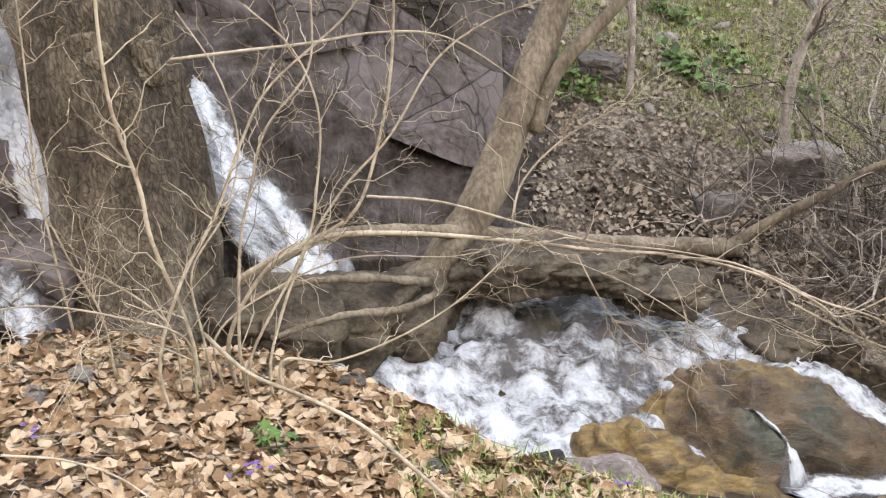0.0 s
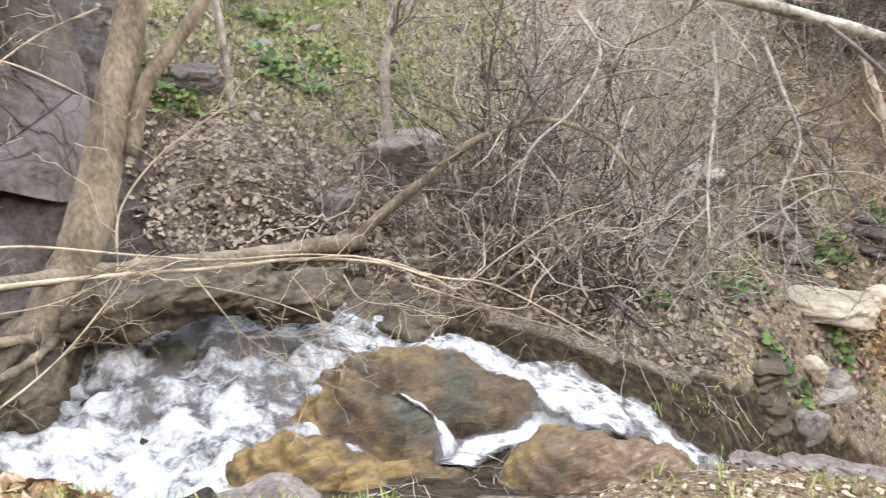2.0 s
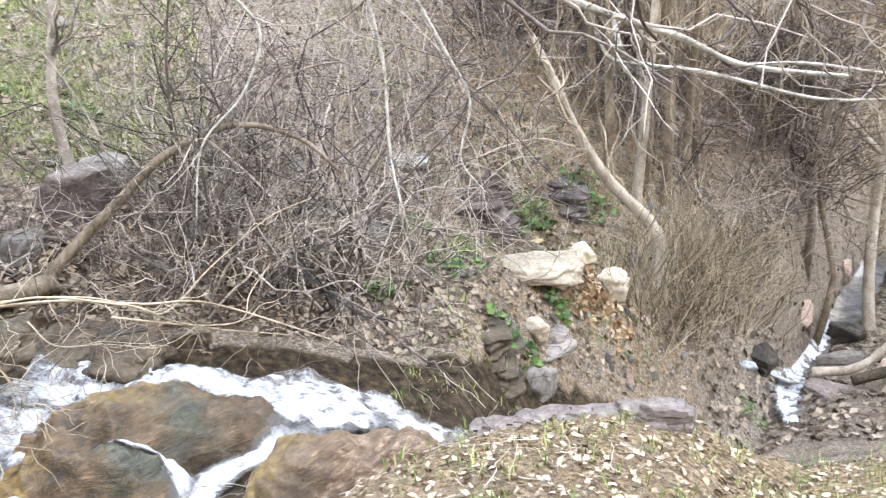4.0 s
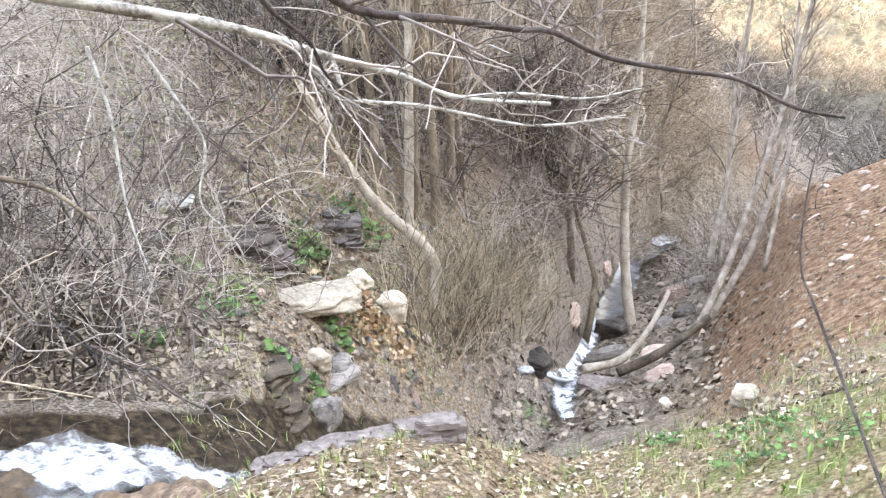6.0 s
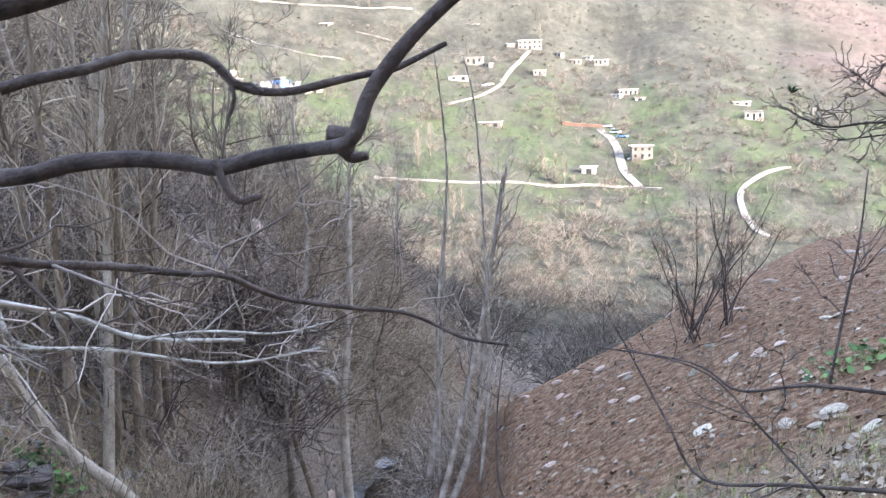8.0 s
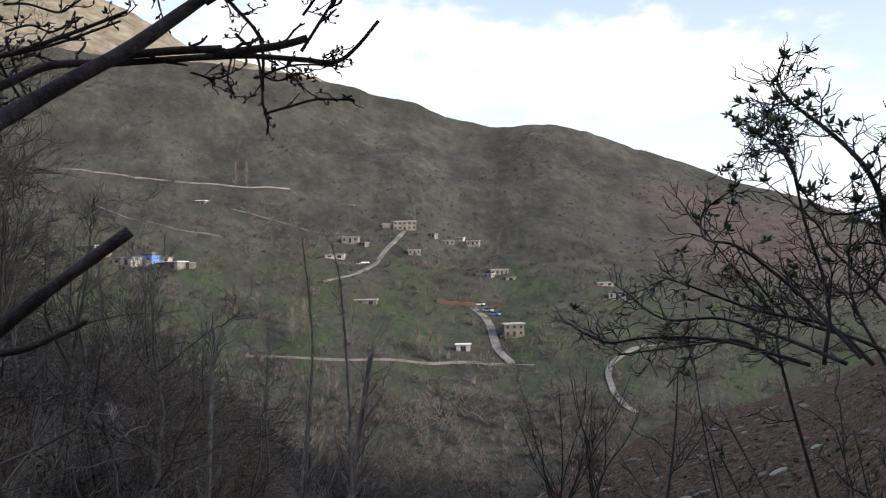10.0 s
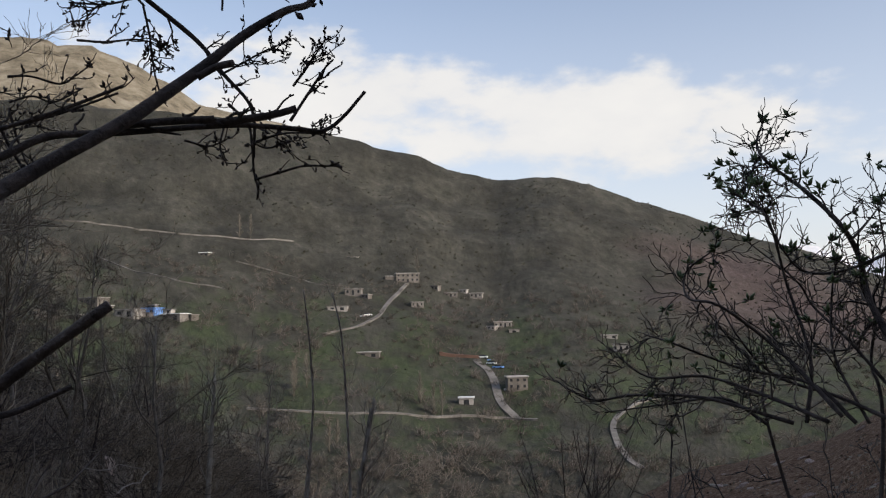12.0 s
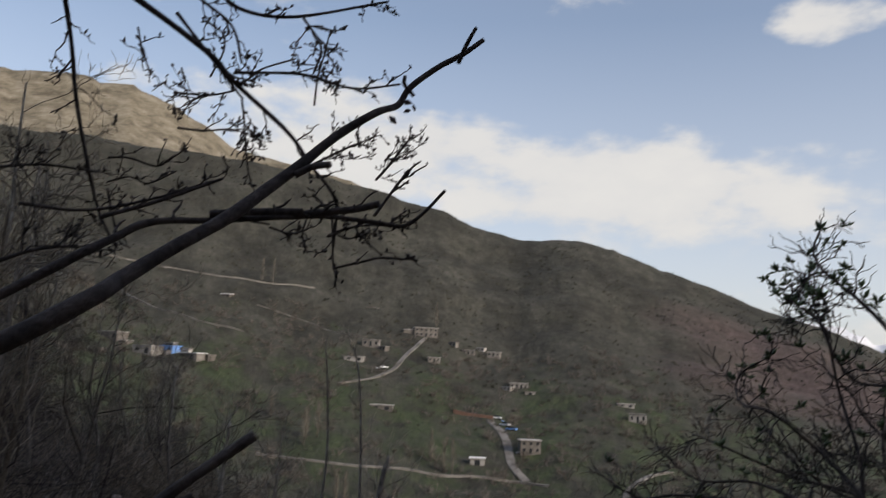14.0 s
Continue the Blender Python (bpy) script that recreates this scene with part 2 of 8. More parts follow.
def add_cracks(m, scale, width, dark, stretch=(1, 1, 1), relief=0.04):
    """Dark joints between uneven blocks, cut into a stone material."""
    nt = m.node_tree
    n, l = nt.nodes.new, nt.links.new
    p = nt.nodes["Principled BSDF"]
    co, mp, vo, nz = n("ShaderNodeTexCoord"), n("ShaderNodeMapping"), n("ShaderNodeTexVoronoi"), n("ShaderNodeTexNoise")
    mp.inputs["Scale"].default_value = stretch
    vo.feature, vo.inputs["Scale"].default_value, nz.inputs["Scale"].default_value = "DISTANCE_TO_EDGE", scale, scale * 1.6
    nz.inputs["Detail"].default_value = 5
    l(co.outputs["Object"], mp.inputs["Vector"])
    l(mp.outputs[0], nz.inputs["Vector"])
    wv = n("ShaderNodeMix")
    wv.data_type, wv.inputs["Factor"].default_value = "VECTOR", 0.35 / scale
    l(mp.outputs[0], wv.inputs["A"])
    l(nz.outputs["Color"], wv.inputs["B"])
    l(wv.outputs["Result"], vo.inputs["Vector"])
    r = n("ShaderNodeMapRange")
    r.inputs["From Max"].default_value, r.inputs["To Min"].default_value = width, dark
    l(vo.outputs["Distance"], r.inputs["Value"])
    mx = n("ShaderNodeMix")
    mx.data_type, mx.blend_type, mx.inputs["Factor"].default_value = "RGBA", "MULTIPLY", 1.0
    l(p.inputs["Base Color"].links[0].from_socket, mx.inputs["A"])
    l(r.outputs[0], mx.inputs["B"])
    l(mx.outputs["Result"], p.inputs["Base Color"])
    bp = n("ShaderNodeBump")
    bp.inputs["Strength"].default_value, bp.inputs["Distance"].default_value = 1.0, relief
    l(r.outputs[0], bp.inputs["Height"])
    l(p.inputs["Normal"].links[0].from_socket, bp.inputs["Normal"])
    l(bp.outputs[0], p.inputs["Normal"])


add_cracks(M_ROCK, 1.0, 0.012, 0.5, (1.5, 1.5, 0.6), 0.03)
add_cracks(M_ROCK, 3.2, 0.03, 0.7, (1.2, 1.2, 0.9), 0.02)
add_cracks(M_ROCK_GREY, 4.0, 0.03, 0.6, (1, 1, 2.5), 0.02)
add_cracks(M_ROCK_LICHEN, 5.0, 0.04, 0.45, (1, 1, 3))

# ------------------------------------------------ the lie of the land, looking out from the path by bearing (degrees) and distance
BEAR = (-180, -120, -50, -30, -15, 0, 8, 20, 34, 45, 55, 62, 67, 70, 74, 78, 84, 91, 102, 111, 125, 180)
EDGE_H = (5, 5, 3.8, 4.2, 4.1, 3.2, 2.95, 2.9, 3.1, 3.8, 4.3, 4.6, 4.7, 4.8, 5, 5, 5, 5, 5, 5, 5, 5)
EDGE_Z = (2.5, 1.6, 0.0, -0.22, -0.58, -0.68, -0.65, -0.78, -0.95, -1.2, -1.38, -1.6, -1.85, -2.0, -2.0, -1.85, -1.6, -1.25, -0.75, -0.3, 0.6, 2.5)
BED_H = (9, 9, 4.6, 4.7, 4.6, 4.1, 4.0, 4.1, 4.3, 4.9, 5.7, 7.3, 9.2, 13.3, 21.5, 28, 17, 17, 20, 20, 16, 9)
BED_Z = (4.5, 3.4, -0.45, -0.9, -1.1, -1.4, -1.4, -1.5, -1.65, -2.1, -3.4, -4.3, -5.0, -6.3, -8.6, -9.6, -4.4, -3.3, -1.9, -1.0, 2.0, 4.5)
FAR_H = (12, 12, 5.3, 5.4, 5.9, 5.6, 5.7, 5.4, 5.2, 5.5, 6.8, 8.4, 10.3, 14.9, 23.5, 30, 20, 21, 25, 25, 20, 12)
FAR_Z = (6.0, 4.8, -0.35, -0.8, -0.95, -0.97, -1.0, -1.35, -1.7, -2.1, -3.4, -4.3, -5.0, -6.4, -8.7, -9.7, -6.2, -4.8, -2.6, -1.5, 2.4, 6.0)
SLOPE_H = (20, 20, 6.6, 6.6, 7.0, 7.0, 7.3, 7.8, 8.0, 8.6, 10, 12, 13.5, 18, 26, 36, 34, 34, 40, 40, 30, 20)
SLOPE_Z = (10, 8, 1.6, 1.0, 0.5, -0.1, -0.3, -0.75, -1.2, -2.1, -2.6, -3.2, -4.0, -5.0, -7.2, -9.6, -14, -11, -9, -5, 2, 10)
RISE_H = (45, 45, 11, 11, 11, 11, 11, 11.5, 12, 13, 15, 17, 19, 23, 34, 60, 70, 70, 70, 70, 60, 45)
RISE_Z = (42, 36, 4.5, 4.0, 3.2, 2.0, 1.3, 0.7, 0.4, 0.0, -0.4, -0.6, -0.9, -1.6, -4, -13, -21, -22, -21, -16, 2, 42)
# behind the path an unseen hill rises high, added to shade the ravine
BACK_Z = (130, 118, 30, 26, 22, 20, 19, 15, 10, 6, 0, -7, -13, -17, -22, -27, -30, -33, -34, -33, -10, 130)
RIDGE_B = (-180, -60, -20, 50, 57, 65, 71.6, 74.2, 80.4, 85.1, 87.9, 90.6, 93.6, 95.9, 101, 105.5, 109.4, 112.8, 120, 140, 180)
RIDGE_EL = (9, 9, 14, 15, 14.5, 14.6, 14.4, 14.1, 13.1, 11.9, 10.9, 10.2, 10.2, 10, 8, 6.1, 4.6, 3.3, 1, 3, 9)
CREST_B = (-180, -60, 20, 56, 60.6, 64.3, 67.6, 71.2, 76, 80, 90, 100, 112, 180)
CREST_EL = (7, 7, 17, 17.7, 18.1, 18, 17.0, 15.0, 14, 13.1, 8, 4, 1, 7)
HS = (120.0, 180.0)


def smooth01(v):
    v = np.clip(v, 0, 1)
    return v * v * (3 - 2 * v)


def wobble(x, y, s, k):
    """Cheap smooth unevenness, about -1 to 1."""
    return (np.sin(x * s * 1.0 + 1.7 * k + 1.3 * np.sin(y * s * 0.73 + k)) + np.sin(y * s * 1.13 + 2.1 * k + 1.1 * np.sin(x * s * 0.81 - k))) / 2


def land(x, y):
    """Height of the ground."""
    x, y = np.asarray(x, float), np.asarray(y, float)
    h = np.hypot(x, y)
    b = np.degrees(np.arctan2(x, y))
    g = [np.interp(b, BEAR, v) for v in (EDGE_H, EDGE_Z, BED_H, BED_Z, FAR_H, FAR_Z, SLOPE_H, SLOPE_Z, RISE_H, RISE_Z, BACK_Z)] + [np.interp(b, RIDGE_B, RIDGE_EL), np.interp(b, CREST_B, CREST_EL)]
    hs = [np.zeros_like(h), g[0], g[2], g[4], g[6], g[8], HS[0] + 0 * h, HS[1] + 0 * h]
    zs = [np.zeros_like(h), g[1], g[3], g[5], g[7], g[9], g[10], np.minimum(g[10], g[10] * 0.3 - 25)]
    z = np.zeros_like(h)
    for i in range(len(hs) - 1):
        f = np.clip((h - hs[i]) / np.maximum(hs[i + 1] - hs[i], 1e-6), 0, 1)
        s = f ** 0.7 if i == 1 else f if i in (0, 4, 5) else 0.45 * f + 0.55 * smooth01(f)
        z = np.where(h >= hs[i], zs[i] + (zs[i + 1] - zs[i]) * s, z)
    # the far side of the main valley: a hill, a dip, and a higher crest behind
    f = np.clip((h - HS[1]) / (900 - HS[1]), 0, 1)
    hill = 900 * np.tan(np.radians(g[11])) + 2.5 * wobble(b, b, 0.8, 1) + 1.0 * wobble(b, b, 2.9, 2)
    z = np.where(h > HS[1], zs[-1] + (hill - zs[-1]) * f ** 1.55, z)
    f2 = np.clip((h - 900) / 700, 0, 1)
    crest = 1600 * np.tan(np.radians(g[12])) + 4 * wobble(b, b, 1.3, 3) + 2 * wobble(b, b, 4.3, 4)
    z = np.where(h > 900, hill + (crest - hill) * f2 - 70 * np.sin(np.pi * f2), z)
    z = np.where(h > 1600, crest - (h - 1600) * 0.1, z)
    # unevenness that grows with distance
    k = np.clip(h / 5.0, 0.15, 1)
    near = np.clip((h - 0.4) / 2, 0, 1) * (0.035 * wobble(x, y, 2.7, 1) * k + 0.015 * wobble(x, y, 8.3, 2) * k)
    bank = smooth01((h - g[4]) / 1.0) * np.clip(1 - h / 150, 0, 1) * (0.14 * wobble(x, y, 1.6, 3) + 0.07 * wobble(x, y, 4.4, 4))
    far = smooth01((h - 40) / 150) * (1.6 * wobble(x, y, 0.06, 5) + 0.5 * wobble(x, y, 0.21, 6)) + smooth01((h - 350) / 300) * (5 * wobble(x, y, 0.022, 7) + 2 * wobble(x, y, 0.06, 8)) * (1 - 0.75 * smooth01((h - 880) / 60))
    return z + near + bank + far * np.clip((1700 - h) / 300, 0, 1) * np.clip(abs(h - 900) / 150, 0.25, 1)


HEIGHTS = {}


def ground_z(x, y):
    """Height of the ground sheet, read off its own grid once it stands."""
    h, b = math.hypot(x, y), math.degrees(math.atan2(x, y))
    if not HEIGHTS or h < 0.65 or h > 2000 or b < -47.5 or b > 124.5:
        return float(land(x, y))
    j, i = 1 + math.log(h / 0.6) / math.log(1.0255), (b + 48) * 2
    j0, i0 = int(j), int(i)
    u, v, z = i - i0, j - j0, HEIGHTS["z"]
    return (z[j0][i0] * (1 - u) + z[j0][i0 + 1] * u) * (1 - v) + (z[j0 + 1][i0] * (1 - u) + z[j0 + 1][i0 + 1] * u) * v


def polar(bearing, h):
    return h * math.sin(radians(bearing)), h * math.cos(radians(bearing))

# ------------------------------------------------ mesh helpers
def link_mesh(name, verts, faces, material, parent=None, label="", smooth=True):
    me = bpy.data.meshes.new(name)
    me.from_pydata(verts, [], faces)
    me.materials.append(material)
    if smooth:
        me.polygons.foreach_set("use_smooth", [True] * len(me.polygons))
    me.update()
    ob = new(name, me)
    if parent:
        ob.parent = parent
    if label:
        ob["label"] = label
    return ob


def thing(name, label, category, group="", kind="", at=(0, 0, 0)):
    ob = new(name)
    ob.location = at
    return tagged(ob, label, category, group, kind)


def part(name, bm, material, parent, label=""):
    me = bpy.data.meshes.new(name)
    bm.to_mesh(me)
    bm.free()
    me.materials.append(material)
    ob = new(name, me)
    ob.parent = parent
    if label:
        ob["label"] = label
    return ob


class Tubes:
    """Collects tapered, bent tubes into one mesh."""

    def __init__(self):
        self.v, self.f = [], []

    def tube(self, pts, r0, r1, sides=5, cap=True, knots=0.0):
        pts = [Vector(p) for p in pts]
        n, base = len(pts), len(self.v)
        side = None
        for i, p in enumerate(pts):
            d = (pts[min(i + 1, n - 1)] - pts[max(i - 1, 0)])
            d = d.normalized() if d.length > 1e-9 else Vector((0, 0, 1))
            if side is None:
                side = d.orthogonal().normalized()
            side = (side - d * side.dot(d))
            side = side.normalized() if side.length > 1e-6 else d.orthogonal().normalized()
            up = d.cross(side)
            f = i / max(1, n - 1)
            r = r0 + (r1 - r0) * f
            if knots:
                k = max(9.0, 0.11 / r0)
                r *= 1 + knots * (noise.noise(p * k) + 0.6 * noise.noise(p * (2.6 * k)))
            for k in range(sides):
                a = 2 * math.pi * k / sides
                self.v.append(p + side * (r * math.cos(a)) + up * (r * math.sin(a)))
        for i in range(n - 1):
            for k in range(sides):
                a, b = base + i * sides + k, base + i * sides + (k + 1) % sides
                self.f.append((a, b, b + sides, a + sides))
        if cap:
            self.f.append(tuple(base + (n - 1) * sides + k for k in range(sides)))
            self.f.append(tuple(base + k for k in reversed(range(sides))))

    def link(self, name, material, parent=None, label=""):
        return link_mesh(name, self.v, self.f, material, parent, label)


def bend(a, b, n, amp, rng, sag=0.0):
    """Points from a to b with natural wander."""
    a, b = Vector(a), Vector(b)
    L = (b - a).length
    ph = [rng.uniform(0, 6.28) for _ in range(6)]
    out = []
    for i in range(n + 1):
        f = i / n
        w = math.sin(math.pi * f) * L * amp
        p = a.lerp(b, f)
        p += Vector((math.sin(3.1 * f * 2 + ph[0]) + 0.5 * math.sin(9 * f + ph[1]),
                     math.sin(2.7 * f * 2 + ph[2]) + 0.5 * math.sin(8 * f + ph[3]),
                     math.sin(2.9 * f * 2 + ph[4]) + 0.5 * math.sin(10 * f + ph[5]))) * w * 0.6
        p.z -= sag * math.sin(math.pi * f) * L
        out.append(p)
    return out


def smooth_path(pts, per=5):
    """A Catmull-Rom curve through the points."""
    p = [Vector(q) for q in pts]
    p = [p[0] * 2 - p[1]] + p + [p[-1] * 2 - p[-2]]
    out = []
    for i in range(1, len(p) - 2):
        for k in range(per):
            f = k / per
            out.append(0.5 * ((2 * p[i]) + (p[i + 1] - p[i - 1]) * f + (2 * p[i - 1] - 5 * p[i] + 4 * p[i + 1] - p[i + 2]) * f * f
                              + (3 * p[i] - p[i - 1] - 3 * p[i + 1] + p[i + 2]) * f ** 3))
    out.append(p[-2])
    return out


def rand_dir(rng):
    z, a = rng.uniform(-1, 1), rng.uniform(0, 6.28)
    q = math.sqrt(1 - z * z)
    return Vector((q * math.cos(a), q * math.sin(a), z))


def sprout(tb, path, r0, r1, rng, count, length, up=0.3, spread=0.9, levels=1, lo=0.25, rmin=0.0016, sides=4, keep=None):
    """Side twigs along a path, forking again."""
    n = len(path)
    for _ in range(count):
        f = rng.uniform(lo, 1.0)
        i = min(int(f * (n - 1)), n - 2)
        p = path[i].lerp(path[i + 1], f * (n - 1) - i)
        along = (path[i + 1] - path[i]).normalized()
        d = (along * 0.8 + rand_dir(rng) * spread + Vector((0, 0, up))).normalized()
        L = length * rng.uniform(0.45, 1.15) * (1.15 - 0.5 * f)
        r = max(rmin, (r0 + (r1 - r0) * f) * rng.uniform(0.35, 0.6))
        q = bend(p, p + d * L, 5, 0.10, rng)
        tb.tube(q, r, max(rmin * 0.7, r * 0.35), sides, cap=False)
        if keep is not None:
            keep.append(q)
        if levels > 1:
            sprout(tb, q, r, r * 0.35, rng, max(2, count // 3), length * 0.45, up * 0.6, spread, levels - 1, 0.2, rmin, max(3, sides - 1), keep)


def rock(name, at, size, seed, material, parent=None, turn=0.0, tilt=0.0, cuts=14, rough=0.06, label="", category="", group="", detail=4, sharp=14, beds=0.0):
    """A boulder: flat-broken faces with worn edges and an uneven skin."""
    rng = random.Random(seed)
    planes = []
    for i in range(cuts):
        d = rand_dir(rng)
        planes.append((d, rng.uniform(0.72, 1.0)))
    planes += [(Vector(a), rng.uniform(0.8, 0.95)) for a in ((0, 0, 1), (0, 0, -1), (1, 0, 0), (-1, 0, 0), (0, 1, 0), (0, -1, 0))]
    bm = bmesh.new()
    bmesh.ops.create_icosphere(bm, subdivisions=detail, radius=1)
    off = Vector((seed * 3.1 % 50, seed * 1.7 % 50, 0))
    for v in bm.verts:
        d = v.co.normalized()
        acc = 0.0
        for nrm, k in planes:
            c = d.dot(nrm)
            if c > 0.05:
                acc += (c / k) ** sharp
        r = acc ** (-1 / sharp)
        q = d * r
        r += rough * (noise.fractal(q * 2.2 + off, 1.0, 2.0, 4) + 0.35 * noise.noise(q * 9 + off) + 0.16 * noise.noise(q * 23 + off))
        if beds:
            # thin beds, each stepping in or out
            at_bed = q.z * beds + 0.7 * noise.noise(q * 1.5 + off)
            n0 = math.floor(at_bed)
            f = min(1.0, (at_bed - n0) * 3.5)
            a, b = noise.noise(Vector((n0 * 3.7 - 3.7, d.x * 1.2, d.y * 1.2)) + off), noise.noise(Vector((n0 * 3.7, d.x * 1.2, d.y * 1.2)) + off)
            r += 0.28 * (a + (b - a) * f)
        v.co = Vector((d.x * r * size[0], d.y * r * size[1], d.z * r * size[2]))
    me = bpy.data.meshes.new(name)
    bm.to_mesh(me)
    bm.free()
    me.materials.append(material)
    me.polygons.foreach_set("use_smooth", [True] * len(me.polygons))
    ob = new(name, me)
    ob.location = at
    ob.rotation_euler = (radians(tilt), radians(tilt * 0.4), radians(turn))
    if parent:
        ob.parent = parent
    return tagged(ob, label, category, group)


# ------------------------------------------------ the ground, one sheet to the horizon
def ground_material():
    m = bpy.data.materials.new("ground_cover")
    m.use_nodes = True
    nt = m.node_tree
    n, l = nt.nodes.new, nt.links.new
    p = nt.nodes["Principled BSDF"]
    p.inputs["Roughness"].default_value, p.inputs["Specular IOR Level"].default_value = 0.92, 0.15
    co = n("ShaderNodeTexCoord")

    def nz(scale, detail=6, rough=0.6):
        t = n("ShaderNodeTexNoise")
        t.inputs["Scale"].default_value, t.inputs["Detail"].default_value, t.inputs["Roughness"].default_value = scale, detail, rough
        l(co.outputs["Object"], t.inputs["Vector"])
        return t.outputs["Fac"]

    def ramp(fac, stops, lo=0.36, hi=0.64):
        r = n("ShaderNodeValToRGB")
        for i, c in enumerate(stops):
            at = lo + (hi - lo) * i / (len(stops) - 1)
            e = r.color_ramp.elements[i] if i < 2 else r.color_ramp.elements.new(at)
            e.position, e.color = at, (*c, 1)
        l(fac, r.inputs["Fac"])
        return r.outputs["Color"]

    def mix(fac, a, b):
        x = n("ShaderNodeMix")
        x.data_type = "RGBA"
        l(fac, x.inputs["Factor"])
        l(a, x.inputs["A"])
        l(b, x.inputs["B"])
        return x.outputs["Result"]

    def mask(name, scale, soft=0.25, detail=6, bent=False):
        """An attribute broken up by noise."""
        at = n("ShaderNodeAttribute")
        at.attribute_name = name
        a = n("ShaderNodeMath")
        a.operation = "ADD"
        l(at.outputs["Fac"], a.inputs[0])
        l(pz(scale, detail) if bent else nz(scale, detail, 0.65), a.inputs[1])
        r = n("ShaderNodeMapRange")
        r.inputs["From Min"].default_value, r.inputs["From Max"].default_value = 1.0 - soft / 2, 1.0 + soft / 2
        l(a.outputs[0], r.inputs["Value"])
        return r.outputs[0]

    bear, dist = n("ShaderNodeAttribute"), n("ShaderNodeAttribute")
    bear.attribute_name, dist.attribute_name = "bearing", "distance"
    polar_co = n("ShaderNodeCombineXYZ")
    l(bear.outputs["Fac"], polar_co.inputs[0])
    l(dist.outputs["Fac"], polar_co.inputs[1])

    def pz(scale, detail=8, rough=0.65):
        t = n("ShaderNodeTexNoise")
        t.inputs["Scale"].default_value, t.inputs["Detail"].default_value, t.inputs["Roughness"].default_value = scale, detail, rough
        l(polar_co.outputs[0], t.inputs["Vector"])
        return t.outputs["Fac"]

    col = ramp(nz(38, 8, 0.7), ((0.085, 0.067, 0.052), (0.20, 0.163, 0.13), (0.33, 0.277, 0.225), (0.47, 0.41, 0.345)))
    col = mix(mask("litter", 9), col, ramp(nz(30, 6), ((0.12, 0.078, 0.046), (0.29, 0.20, 0.122), (0.45, 0.345, 0.235))))
    col = mix(mask("red", 1.2, 0.4), col, ramp(nz(9, 8, 0.7), ((0.115, 0.057, 0.032), (0.235, 0.136, 0.082), (0.40, 0.272, 0.180))))
    col = mix(mask("grass", 3.0, 0.3), col, ramp(nz(45, 5), ((0.06, 0.085, 0.022), (0.13, 0.175, 0.05), (0.25, 0.27, 0.10))))
    col = mix(mask("wet_and_dark", 6, 0.3), col, ramp(nz(12, 6), ((0.020, 0.014, 0.009), (0.056, 0.040, 0.025), (0.112, 0.080, 0.048))))
    col = mix(mask("crag", 1.5, 0.3), col, ramp(nz(3.2, 10, 0.72), ((0.03, 0.025, 0.022), (0.075, 0.06, 0.052), (0.12, 0.10, 0.094), (0.19, 0.162, 0.155))))
    # far hill and fields: cloud shade is in these dark colours, greyed for distance
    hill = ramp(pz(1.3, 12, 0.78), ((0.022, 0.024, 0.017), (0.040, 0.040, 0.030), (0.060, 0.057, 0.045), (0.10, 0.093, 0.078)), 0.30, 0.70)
    broad = n("ShaderNodeMapRange")
    broad.inputs["From Min"].default_value, broad.inputs["From Max"].default_value = 0.34, 0.66
    broad.inputs["To Min"].default_value, broad.inputs["To Max"].default_value = 0.62, 1.3
    l(pz(0.28, 4, 0.6), broad.inputs["Value"])
    tone = n("ShaderNodeMix")
    tone.data_type, tone.blend_type, tone.inputs["Factor"].default_value = "RGBA", "MULTIPLY", 1.0
    l(hill, tone.inputs["A"])
    l(broad.outputs[0], tone.inputs["B"])
    hill = tone.outputs["Result"]
    hill = mix(mask("field", 0.55, 0.22, 9, True), hill, ramp(pz(2.0, 10, 0.75), ((0.028, 0.038, 0.018), (0.048, 0.062, 0.030), (0.078, 0.090, 0.050)), 0.3, 0.7))
    hill = mix(mask("redhill", 0.01, 0.5, 4), hill, ramp(pz(2.0, 8, 0.7), ((0.055, 0.037, 0.034), (0.085, 0.062, 0.055), (0.12, 0.09, 0.08))))
    # crest behind: the sunlight on it is put into this lighter ramp
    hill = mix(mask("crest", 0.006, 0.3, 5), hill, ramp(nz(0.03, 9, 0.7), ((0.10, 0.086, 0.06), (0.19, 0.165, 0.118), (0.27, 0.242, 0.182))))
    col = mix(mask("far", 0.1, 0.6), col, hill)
    l(col, p.inputs["Base Color"])
    bp = n("ShaderNodeBump")
    bp.inputs["Strength"].default_value, bp.inputs["Distance"].default_value = 0.8, 0.05
    l(nz(34, 8, 0.7), bp.inputs["Height"])
    b2 = n("ShaderNodeBump")
    b2.inputs["Strength"].default_value, b2.inputs["Distance"].default_value = 0.6, 4.0
    l(pz(0.8, 8, 0.6), b2.inputs["Height"])
    l(bp.outputs[0], b2.inputs["Normal"])
    l(b2.outputs[0], p.inputs["Normal"])
    return m


def bump_at(b, h, b0, h0, db, dh):
    return np.exp(-((b - b0) / db) ** 2 - ((h - h0) / dh) ** 2)


